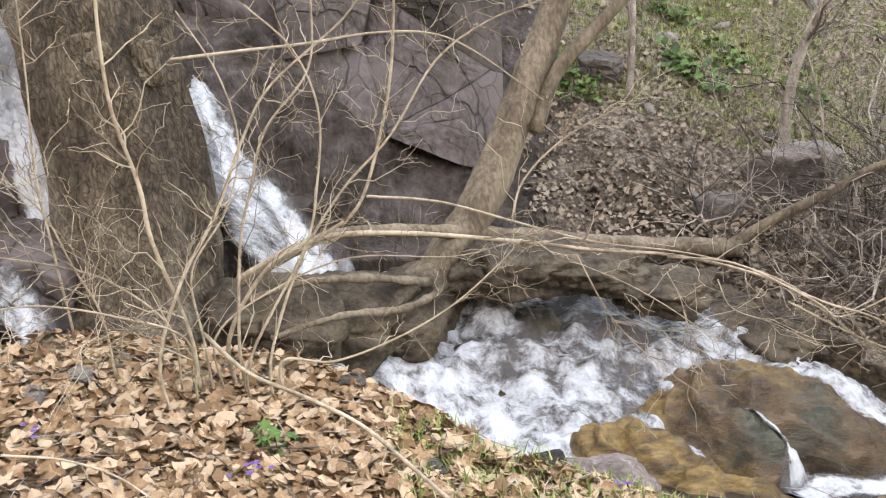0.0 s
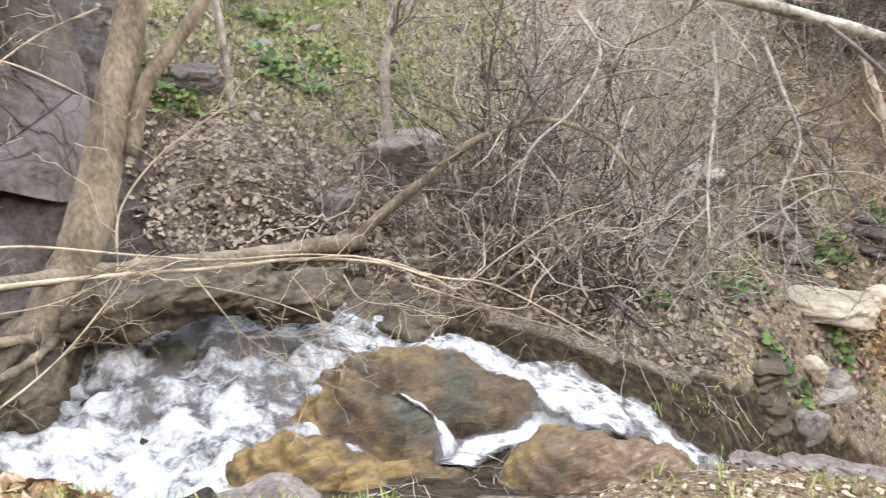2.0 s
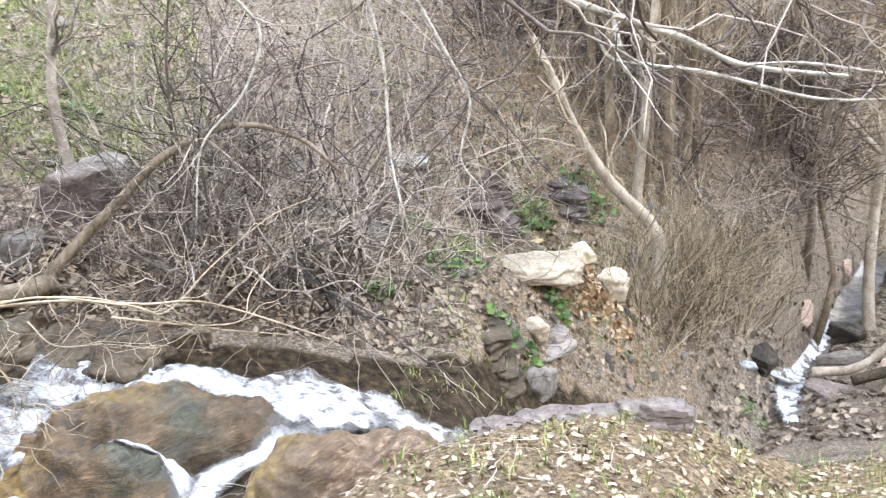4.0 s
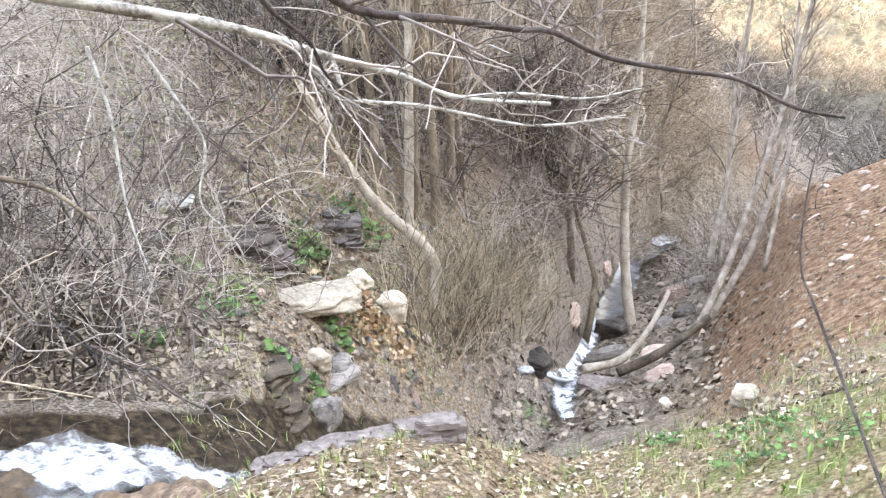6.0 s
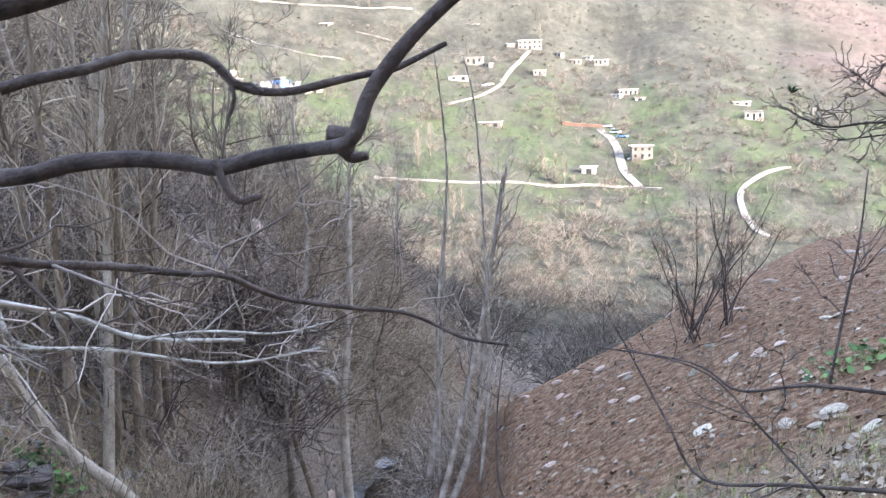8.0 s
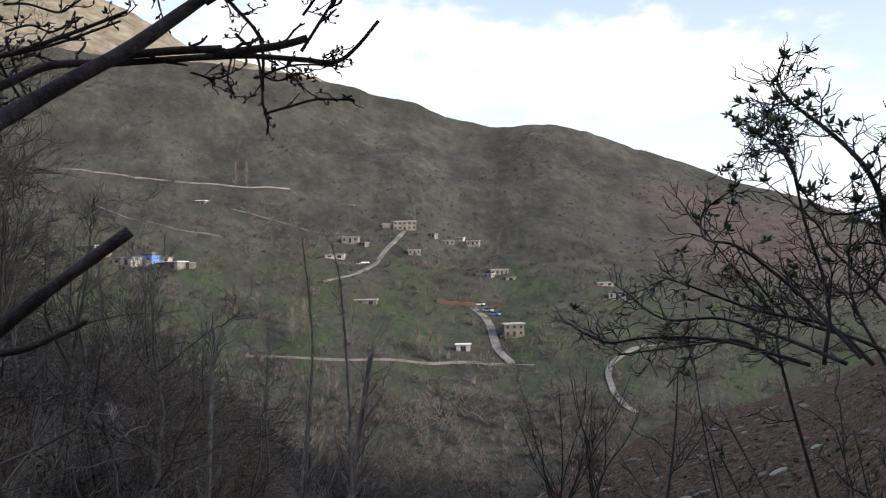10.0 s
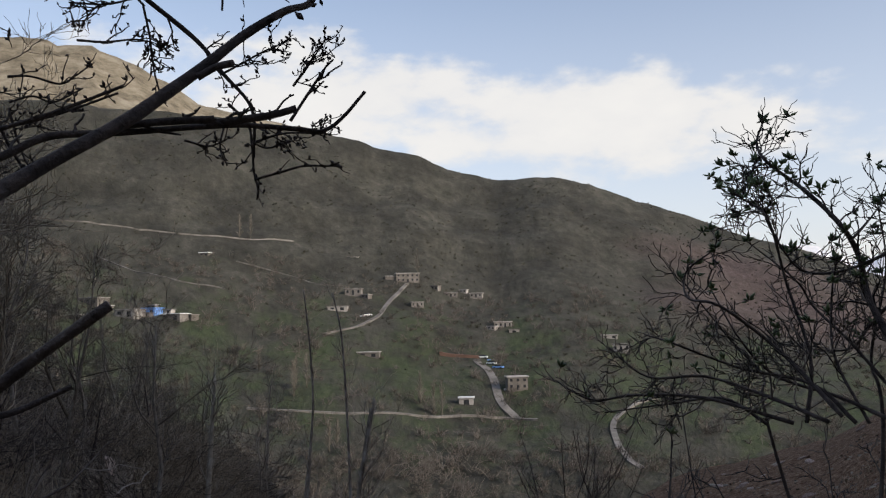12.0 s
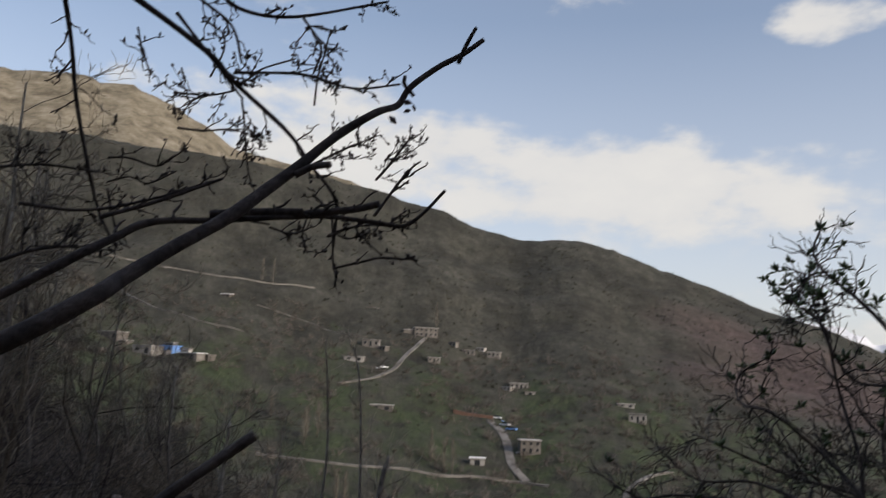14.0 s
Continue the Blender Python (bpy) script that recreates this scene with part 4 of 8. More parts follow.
    for name, at, size, turn, m, label, seed in items:
        made = rock(name, at, size, 40 + seed, m, None, turn, 6, rough=0.22 if m in (M_ROCK_BROWN, M_ROCK_OCHRE, M_ROCK_MOSS) else 0.12 if m is M_SLAB else 0.13, detail=6 if max(size) > 0.6 else 5 if max(size) > 0.25 else 4, sharp=11 if m in (M_ROCK_BROWN, M_ROCK_OCHRE) else 20 if m in (M_ROCK_MOSS, M_ROCK_DARK) else 40, cuts=10, label=label, category="rock", group="rocks along the stream")
        if m in (M_ROCK_BROWN, M_ROCK_OCHRE, M_ROCK_MOSS):
            WET_ROCKS.append(made)
    rock("boulder", (2.66, 6.86, -0.66), (0.27, 0.24, 0.23), 77, M_OUTCROP, None, 14, 5, rough=0.05, detail=5, sharp=60, cuts=4, label="squared dark brown boulder on the slope", category="rock", group="rocks along the stream")
    build_outcrops()


def bed_slab(seed, w, d, h):
    """One thin bed of stone with a broken, uneven outline: a faceted plate, worn at the edges."""
    rng = random.Random(seed)
    n = 15
    bm = bmesh.new()
    rings = []
    outline = [(2 * math.pi * k / n, rng.uniform(0.78, 1.12)) for k in range(n)]
    for z, grow in ((-0.5, 0.9), (-0.36, 1.0), (0.3, 1.0), (0.5, 0.92)):
        ring = []
        for a, r in outline:
            c, q = math.cos(a), math.sin(a)
            box_r = 1 / max(abs(c), abs(q)) ** 0.7
            ring.append(bm.verts.new((c * r * box_r * grow * w / 2, q * r * box_r * grow * d / 2, z * h + rng.uniform(-0.10, 0.10) * h)))
        rings.append(ring)
    for lo, hi in zip(rings, rings[1:]):
        for k in range(n):
            bm.faces.new((lo[k], lo[(k + 1) % n], hi[(k + 1) % n], hi[k]))
    bm.faces.new(rings[-1])
    bm.faces.new(list(reversed(rings[0])))
    return bm


def build_ledge():
    """The long flat ledge of rock along the lip of the near bank, in broken plates."""
    rng = random.Random(31)
    o = thing("rock_ledge", "long flat pinkish-grey rock ledge on the lip of the bank", "rock")
    lip = smooth_path(((3.06, 3.02, -1.56), (3.34, 2.86, -1.51), (3.51, 2.67, -1.49), (3.66, 2.48, -1.47), (3.80, 2.28, -1.43), (3.93, 2.07, -1.37)), 4)
    for i in range(0, len(lip) - 1, 2):
        for layer in range(4):
            c = lip[i] + Vector((rng.uniform(-0.03, 0.03), rng.uniform(-0.03, 0.03), -0.03 - 0.052 * layer))
            c -= Vector((c.x, c.y, 0)).normalized() * 0.012 * layer
            slab = part("slab", bed_slab(1700 + i * 4 + layer, rng.uniform(0.22, 0.36), rng.uniform(0.12, 0.18), rng.uniform(0.045, 0.06)), M_SLAB, o)
            slab.matrix_basis = Matrix.Translation(c) @ pose(0, 0, 0, rng.uniform(-4, 4), rng.uniform(-4, 4), -52 + rng.uniform(-9, 9))


def build_outcrops():
    build_ledge()
    outs = (((6.10, 5.96, -2.18), 0.62, 9, M_OUTCROP, 0.0), ((5.74, 6.90, -1.60), 0.70, 6, M_ROCK_LICHEN, 6), ((7.70, 6.32, -2.32), 0.75, 7, M_ROCK_LICHEN, 12),
            ((4.72, 4.52, -2.36), 0.42, 6, M_OUTCROP, 0), ((4.30, 4.32, -2.45), 0.55, 8, M_EARTH, 4), ((6.52, 7.12, -1.55), 0.75, 5, M_OUTCROP, 8), ((8.55, 6.85, -2.0), 0.6, 5, M_ROCK_LICHEN, 10), ((8.10, 7.40, -1.75), 0.7, 5, M_OUTCROP, 4),
            ((5.35, 6.20, -1.95), 0.6, 5, M_ROCK_LICHEN, 5), ((6.75, 6.35, -2.05), 0.5, 6, M_OUTCROP, 3), ((4.62, 6.09, -1.65), 0.6, 4, M_ROCK_GREY, 0), ((9.3, 7.2, -2.25), 0.7, 6, M_OUTCROP, 8), ((7.0, 7.7, -1.3), 0.8, 4, M_ROCK_LICHEN, 3),
            ((10.6, 6.9, -3.0), 0.8, 8, M_OUTCROP, 8))
    for k, (at, w, count, m, tilt) in enumerate(outs):
        rng = random.Random(700 + k)
        o = thing("rock_outcrop", "dark thin-bedded rock outcrop stepping out of the bank" if m is not M_ROCK_LICHEN else "pale lichened rock ledges on the wooded bank", "rock", "outcrops on the bank")
        face = math.degrees(math.atan2(at[1], at[0])) - 90
        z = at[2] - 0.22
        back = Vector((at[0], at[1], 0)).normalized()
        side = Vector((back.y, -back.x, 0))
        for i in range(int(count * 1.5)):
            h = rng.uniform(0.022, 0.06) * (1 + 0.6 * (w > 1))
            wide = 1 - 0.3 * abs(i / count - 0.6)
            for j in range(3):
                ww = w * rng.uniform(0.5, 0.85)
                p = Vector((at[0], at[1], z + h / 2)) + back * (0.25 * w + 0.035 * i + rng.uniform(-0.06, 0.07) * w) + side * ((j - 1) * w * 0.55 * wide + rng.uniform(-0.12, 0.12) * w)
                slab = part("slab", bed_slab(900 + k * 60 + i * 3 + j, ww, w * rng.uniform(0.8, 1.2), h), m, o)
                slab.matrix_basis = Matrix.Translation(p) @ pose(0, 0, 0, rng.uniform(-3, 3) + tilt * 0.5, rng.uniform(-3, 3) + tilt, face + rng.uniform(-16, 16))
            z += h * 0.93


build_rocks()


def film_over_rocks(ob, thick=0.02):
    """Lets a thin run of water lie on the boulders under it."""
    trees = []
    for r in WET_ROCKS:
        m = r.matrix_basis
        trees.append(bvhtree.BVHTree.FromPolygons([m @ v.co for v in r.data.vertices], [tuple(p.vertices) for p in r.data.polygons]))
    for v in ob.data.vertices:
        top = ground_z(v.co.x, v.co.y)
        for t in trees:
            hit = t.ray_cast(Vector((v.co.x, v.co.y, 3.0)), Vector((0, 0, -1)))[0]
            if hit is not None:
                top = max(top, hit.z)
        v.co.z = top + thick


def wet_rock_material():
    """Stream-worn rock: ochre where the water washes it, brown and mossy dark above, streaked along its beds."""
    m = mat("rock_streamworn", ((0.022, 0.015, 0.009), (0.064, 0.041, 0.022), (0.125, 0.078, 0.040), (0.19, 0.132, 0.08)), 3.2, 24, bump=1.3, rough=0.38, spec=0.5, stretch=(0.7, 1.8, 3.2))
    nt = m.node_tree
    n, l = nt.nodes.new, nt.links.new
    p = nt.nodes["Principled BSDF"]
    co = n("ShaderNodeTexCoord")

    def noisy(scale, stretch):
        mp, t = n("ShaderNodeMapping"), n("ShaderNodeTexNoise")
        mp.inputs["Scale"].default_value = stretch
        t.inputs["Scale"].default_value, t.inputs["Detail"].default_value, t.inputs["Roughness"].default_value = scale, 8, 0.66
        l(co.outputs["Object"], mp.inputs["Vector"])
        l(mp.outputs[0], t.inputs["Vector"])
        return t.outputs["Fac"]

    col = p.inputs["Base Color"].links[0].from_socket
    for name, scale, stops in (("ochre", 5.0, ((0.045, 0.028, 0.012), (0.125, 0.075, 0.024), (0.215, 0.135, 0.042), (0.29, 0.205, 0.085))), ("moss", 7.0, ((0.015, 0.016, 0.012), (0.036, 0.038, 0.028), (0.062, 0.066, 0.040), (0.10, 0.098, 0.078))),
                               ("earth", 9.0, ((0.05, 0.026, 0.014), (0.12, 0.068, 0.038), (0.20, 0.128, 0.078), (0.33, 0.25, 0.18)))):
        at, add, edge, r, mx = n("ShaderNodeAttribute"), n("ShaderNodeMath"), n("ShaderNodeMapRange"), n("ShaderNodeValToRGB"), n("ShaderNodeMix")
        at.attribute_name = name
        l(at.outputs["Fac"], add.inputs[0])
        l(noisy(scale, (1, 1, 1)), add.inputs[1])
        edge.inputs["From Min"].default_value, edge.inputs["From Max"].default_value = 0.85, 1.15
        l(add.outputs[0], edge.inputs["Value"])
        for i, c in enumerate(stops):
            e = r.color_ramp.elements[i] if i < 2 else r.color_ramp.elements.new(0.36 + 0.28 * i / 3)
            e.position, e.color = 0.36 + 0.28 * i / 3, (*c, 1)
        l(noisy(scale * 1.5, (0.6, 1.8, 3.0)), r.inputs["Fac"])
        mx.data_type = "RGBA"
        l(edge.outputs[0], mx.inputs["Factor"])
        l(col, mx.inputs["A"])
        l(r.outputs["Color"], mx.inputs["B"])
        col = mx.outputs["Result"]
    l(col, p.inputs["Base Color"])
    return m


M_STREAMROCK = wet_rock_material()


def bedrock(label, x0, x1, y0, y1, knobs, zones, seed):
    """A mass of rock rising out of the bed in rounded, cracked knobs: (x, y, half length, half width, turn, top)."""
    step = 0.016
    xs, ys = np.arange(x0, x1, step), np.arange(y0, y1, step)
    X, Y = np.meshgrid(xs, ys)
    acc = np.zeros_like(X)
    for cx, cy, rx, ry, turn, top in knobs:
        c, q = math.cos(radians(turn)), math.sin(radians(turn))
        u, v = ((X - cx) * c + (Y - cy) * q) / rx, (-(X - cx) * q + (Y - cy) * c) / ry
        d = np.sqrt(u * u + v * v) + 0.10 * wobble(X, Y, 7, seed) + 0.05 * wobble(X, Y, 17, seed + 1)
        acc += np.exp(14 * (top + 2 - 0.36 * np.clip(d, 0, 9) ** 2.6))
    Z = np.log(acc + 1e-9) / 14 - 2
    # dipping beds that break off in small steps, and the worn skin between them
    run_up = (Z + 0.30 * X - 0.12 * Y) / 0.085 + 0.35 * wobble(X, Y, 4, seed + 2)
    Z = Z + 0.05 * (smooth01((run_up % 1.0) * 3.0) - (run_up % 1.0))
    fine = np.array([[noise.fractal(Vector((x * 5, y * 5, seed)), 1, 2, 5) for x in xs] for y in ys])
    Z = np.maximum(Z + 0.075 * fine + 0.012 * wobble(X, Y, 31, seed), -2.4)
    nx = len(xs)
    verts = np.stack([X, Y, Z], -1).reshape(-1, 3).tolist()
    faces = [(j * nx + i, j * nx + i + 1, (j + 1) * nx + i + 1, (j + 1) * nx + i) for j in range(len(ys) - 1) for i in range(nx - 1)
             if max(Z[j, i], Z[j + 1, i + 1]) > -2.2]
    ob = link_mesh("boulder", verts, faces, M_STREAMROCK)
    for name, spots in zones:
        val = np.zeros_like(X)
        for cx, cy, r, k in spots:
            val = np.maximum(val, k * np.exp(-((X - cx) ** 2 + (Y - cy) ** 2) / (r * r)))
        at = ob.data.attributes.new(name, "FLOAT", "POINT")
        at.data.foreach_set("value", val.reshape(-1).astype(np.float32))
    WET_ROCKS.append(ob)
    return tagged(ob, label, "rock", "rocks along the stream")


bedrock("large wet brown and ochre boulder parting the rapids", 0.1, 2.75, 3.0, 5.05,
        ((1.62, 4.50, 0.74, 0.40, -4, -1.17), (1.20, 4.30, 0.45, 0.30, -20, -1.24), (0.80, 3.98, 0.48, 0.30, 5, -1.21), (1.03, 3.80, 0.36, 0.30, -35, -1.27), (1.50, 4.00, 0.36, 0.26, -30, -1.22), (1.25, 3.62, 0.66, 0.34, -12, -1.34), (2.16, 4.26, 0.50, 0.34, -28, -1.38)),
        (("ochre", ((0.75, 3.95, 0.50, 0.85), (1.2, 3.50, 0.50, 0.9), (1.05, 4.40, 0.40, 0.62), (1.75, 4.62, 0.40, 0.58))), ("moss", ((1.6, 4.0, 0.28, 0.75), (2.05, 4.3, 0.34, 0.6), (1.95, 4.05, 0.3, 0.6))), ("earth", ())), 11)
bedrock("rounded earthy brown boulder at the water's edge", 1.5, 3.9, 2.1, 3.9,
        ((2.20, 3.28, 0.44, 0.30, -22, -1.22), (2.55, 3.00, 0.50, 0.34, -32, -1.27), (3.00, 2.72, 0.50, 0.34, -32, -1.46), (2.0, 3.22, 0.34, 0.25, 0, -1.34), (3.40, 2.90, 0.50, 0.26, -38, -1.78)),
        (("ochre", ((1.85, 3.45, 0.32, 0.85), (2.2, 3.5, 0.30, 0.62), (2.7, 3.3, 0.3, 0.55))), ("moss", ((1.9, 3.1, 0.2, 0.3),)), ("earth", ((2.45, 2.95, 0.48, 0.78), (3.0, 2.7, 0.6, 0.85)))), 23)
film_over_rocks(run("stream_side", [(*(1.55, 4.16, -1.25), 0.035), (*(1.64, 4.02, -1.32), 0.05), (*(1.75, 3.91, -1.45), 0.10), (*(1.76, 3.78, -1.55), 0.13), (*(1.68, 3.62, -1.6), 0.10)], "thin white branch of the rapids between two boulders", 0.50))
film_over_rocks(run("stream_side", [(*(2.72, 3.92, -1.5), 0.14), (*(2.42, 3.88, -1.47), 0.11), (*(2.14, 3.84, -1.47), 0.09), (*(1.92, 3.80, -1.52), 0.11), (*(1.72, 3.66, -1.58), 0.10)], "white branch of the rapids turning behind the rounded boulder", 0.52), 0.03)


# ------------------------------------------------ trees
def trunk_tree(name, label, path, r0, r1, m, seed, limbs=(), twigs=0, twig_len=1.0, twig_m=None, sides=14, flare=0.0, knots=0.12, cat="tree", group="", levels=2, folds=0.0):
    rng = random.Random(seed)
    base = Vector(path[0])
    t = thing(name, label, cat, group)
    pts = smooth_path(path, 8)
    tb = Tubes()
    n = len(pts)
    tb.tube(pts, r0, r1, sides, knots=knots)
    if flare:
        for k in range(sides):
            for i in range(min(6, n)):
                v = tb.v[i * sides + k]
                a = 2 * math.pi * k / sides
                f = (1 - i / 6) ** 2 * flare * (0.6 + 0.5 * math.sin(3 * a + 1) + 0.3 * math.sin(5 * a))
                c = pts[i]
                tb.v[i * sides + k] = v + Vector((v.x - c.x, v.y - c.y, 0)) * f
    if folds:
        for i in range(n):
            for k in range(sides):
                a, v, c = 2 * math.pi * k / sides, tb.v[i * sides + k], pts[i]
                g = noise.noise(Vector((2.2 * math.cos(a), 2.2 * math.sin(a), c.z * 0.45))) + 0.5 * noise.noise(Vector((5 * math.cos(a), 5 * math.sin(a), c.z * 0.9)))
                tb.v[i * sides + k] = c + (v - c) * (1 + folds * g)
    tb.link("trunk", m, t)
    lm = []
    for lp, a, b in limbs:
        lt = Tubes()
        q = smooth_path(lp, 6)
        lt.tube(q, a, b, 8, knots=0.1)
        lt.link("limb", m, t)
        lm.append((q, a, b))
    if twigs:
        tt = Tubes()
        sprout(tt, pts, r0 * 0.5, r1, rng, twigs, twig_len, 0.5, 0.8, levels, 0.35)
        for q, a, b in lm:
            sprout(tt, q, a * 0.6, b, rng, max(3, twigs // 3), twig_len * 0.7, 0.3, 0.9, levels, 0.2)
        tt.link("crown", twig_m or M_TWIG, t)["kind"] = "stuff"
    return t


def build_trees():
    trunk_tree("plane_tree", "massive rough brown tree trunk with a burl beside the waterfall", ((-2.13, 4.78, -0.89), (-2.15, 4.94, -0.56), (-2.15, 5.14, 0.15), (-2.23, 5.21, 0.79), (-2.27, 5.37, 1.44), (-2.20, 5.64, 2.72)), 0.50, 0.46, M_BARK_CRACKED, 1, flare=0.5, sides=64, knots=0.06, folds=0.16)
    for o in bpy.data.objects:
        if o.name == "plane_tree":
            rock("burl", (-2.12, 4.89, 0.93), (0.13, 0.13, 0.15), 9, M_BARK_CRACKED, o, 0, 0, cuts=6, rough=0.2)
            rock("burl", (-1.86, 4.95, 0.85), (0.09, 0.1, 0.16), 10, M_BARK_CRACKED, o, 0, 0, cuts=6, rough=0.2)
    trunk_tree("leaning_tree", "leaning brown tree with a broken pale limb and mossy foot", ((-0.38, 5.38, -0.95), (-0.14, 5.56, -0.69), (0.12, 5.75, -0.33), (0.37, 5.99, 0.17), (0.54, 6.16, 0.54), (0.72, 6.31, 0.99), (0.97, 6.71, 2.02)), 0.17, 0.10, M_BARK_SMOOTH, 2,
               limbs=((((0.49, 5.89, 0.05), (0.66, 6.02, 0.44), (0.91, 6.09, 0.69), (1.17, 6.13, 0.95), (1.48, 6.19, 1.34)), 0.055, 0.04),), flare=0.3, sides=20)
    trunk_tree("old_log", "weathered fallen log lying across the ravine", ((2.04, 5.90, -0.94), (1.57, 5.90, -0.90), (1.04, 5.83, -0.82), (0.61, 5.77, -0.72), (0.19, 5.63, -0.62), (-0.29, 5.38, -0.47), (-0.71, 4.98, -0.29), (-0.94, 4.65, -0.20), (-1.14, 4.38, -0.22), (-1.33, 4.20, -0.27)), 0.075, 0.022, M_BARK_SMOOTH, 3, cat="log", sides=14, knots=0.3,
               limbs=((((1.97, 5.93, -0.94), (2.20, 5.91, -0.77), (2.54, 5.77, -0.51), (2.89, 5.59, -0.22), (3.45, 5.55, -0.14), (3.76, 5.19, -0.27), (3.87, 4.88, -0.52)), 0.05, 0.012),))
    bank = thing("earth_bank", "dark root-bound earth bank between the trunks", "bank")
    for k, (at, size, turn) in enumerate((((-1.18, 4.75, -0.86), (0.40, 0.4, 0.24), 10), ((-0.84, 4.93, -0.97), (0.48, 0.4, 0.25), -10), ((-0.51, 5.05, -1.03), (0.36, 0.4, 0.24), -22), ((-0.40, 5.36, -0.98), (0.36, 0.3, 0.16), 15), ((0.01, 5.72, -0.94), (0.4, 0.3, 0.13), 5), ((-1.48, 4.72, -0.77), (0.3, 0.3, 0.22), 5))):
        rock("hummock", up(at, 0.06), (size[0], size[1], size[2] * 0.8), 90 + k, M_EARTH, bank, turn, 8, cuts=6, rough=0.16, detail=5, sharp=10)
    for k, (at, size) in enumerate((((0.37, 5.17, -0.66), (0.40, 0.28, 0.16)), ((0.82, 5.14, -0.72), (0.36, 0.28, 0.13)), ((1.27, 5.09, -0.86), (0.36, 0.25, 0.11)), ((0.08, 5.26, -0.74), (0.25, 0.25, 0.16)), ((1.62, 5.54, -1.25), (0.5, 0.3, 0.12)), ((2.01, 5.21, -1.30), (0.4, 0.3, 0.12)))):
        rock("hummock", at, size, 110 + k, M_EARTH, bank, 10 - 12 * k, 5, cuts=6, rough=0.2, detail=5, sharp=10)
    for k, path in enumerate((((-1.37, 4.53, -0.52), (-1.06, 4.72, -0.51), (-0.69, 4.87, -0.57), (-0.30, 5.14, -0.75)), ((-1.24, 4.40, -0.72), (-0.85, 4.61, -0.70), (-0.44, 4.80, -0.76), (-0.15, 5.23, -0.80)))):
        tb = Tubes()
        tb.tube(smooth_path(path, 8), 0.018, 0.03, 9, knots=0.6)
        tb.link("root", M_BARK_SMOOTH, bank)
    trunk_tree("sapling", "thin straight grey sapling on the grassy slope", ((1.50, 7.52, -0.14), (1.52, 7.61, 0.32), (1.54, 7.83, 1.62)), 0.035, 0.03, M_BARK_GREY, 5, twigs=5, group="saplings on the slope")
    trunk_tree("sapling", "crooked pale sapling growing between boulders", ((2.90, 7.06, -0.94), (2.86, 7.34, -0.50), (2.93, 7.45, 0.03), (3.06, 7.48, 0.46), (3.26, 7.47, 1.09)), 0.055, 0.035, M_BARK_GREY, 6, twigs=8, group="saplings on the slope")
    # bent stem and the pale clump beyond the slab
    trunk_tree("bent_stem", "pale bent stem curving up from the leafy bank", ((8.28, 5.01, -3.42), (8.50, 5.04, -3.03), (8.48, 5.18, -2.65), (8.21, 5.63, -2.04), (8.00, 5.94, -1.34), (7.92, 6.06, -0.93), (7.85, 6.34, -0.37)), 0.10, 0.03, M_BARK_PALE, 7, twigs=14, twig_len=1.3, twig_m=M_TWIG_TAN)
    rng = random.Random(5)
    for k, foot in enumerate(POLE):
        c = Vector(foot)
        top = c + Vector((rng.uniform(-0.5, 0.9), rng.uniform(-0.3, 0.5), rng.uniform(5.5, 7.5)))
        trunk_tree("poplar", "slender pale bare poplar in a clump", bend(c, top, 4, 0.02, rng), rng.uniform(0.055, 0.085), 0.015, M_BARK_PALE if k % 4 == 1 else M_BARK_SMOOTH, 50 + k, twigs=30, twig_len=1.4, twig_m=M_TWIG_TAN, sides=8, group="clump of bare poplars", levels=2)


POLE = ((8.89, 5.99, -3.34), (9.13, 5.89, -3.50), (9.39, 5.84, -3.58), (9.66, 5.74, -3.66), (10.22, 5.81, -3.72), (10.25, 6.48, -3.63), (10.86, 5.95, -3.81), (9.71, 6.80, -3.50))
build_trees()

# ------------------------------------------------ shrubs and branches
def stem_plant(name, label, stems, m, seed, sprouts=6, length=0.5, up=0.2, levels=2, cat="shrub", twig_m=None, spread=0.9, group="", rmin=0.0016, kind=""):
    """A plant or branch of hand-led stems, each a part, with a joined rest of side twigs."""
    rng = random.Random(seed)
    t = thing(name, label, cat, group, kind)
    tt = Tubes()
    kept = []
    for pts, r0, r1 in stems:
        if name == "bare_shrub":
            pts = (Vector(pts[0]) - Vector((0, 0, 0.3)),) + tuple(pts)
        q = smooth_path(pts, 6)
        tb = Tubes()
        tb.tube(q, r0, r1, 8, knots=0.12)
        tb.link("stem", m, t)
        if sprouts:
            sprout(tt, q, r0, r1, rng, sprouts, length, up, spread, levels, 0.12, rmin, 4, kept)
    if tt.v:
        ob = tt.link("twig_spray", twig_m or m, t)
        ob["kind"] = "stuff"
    return t, kept


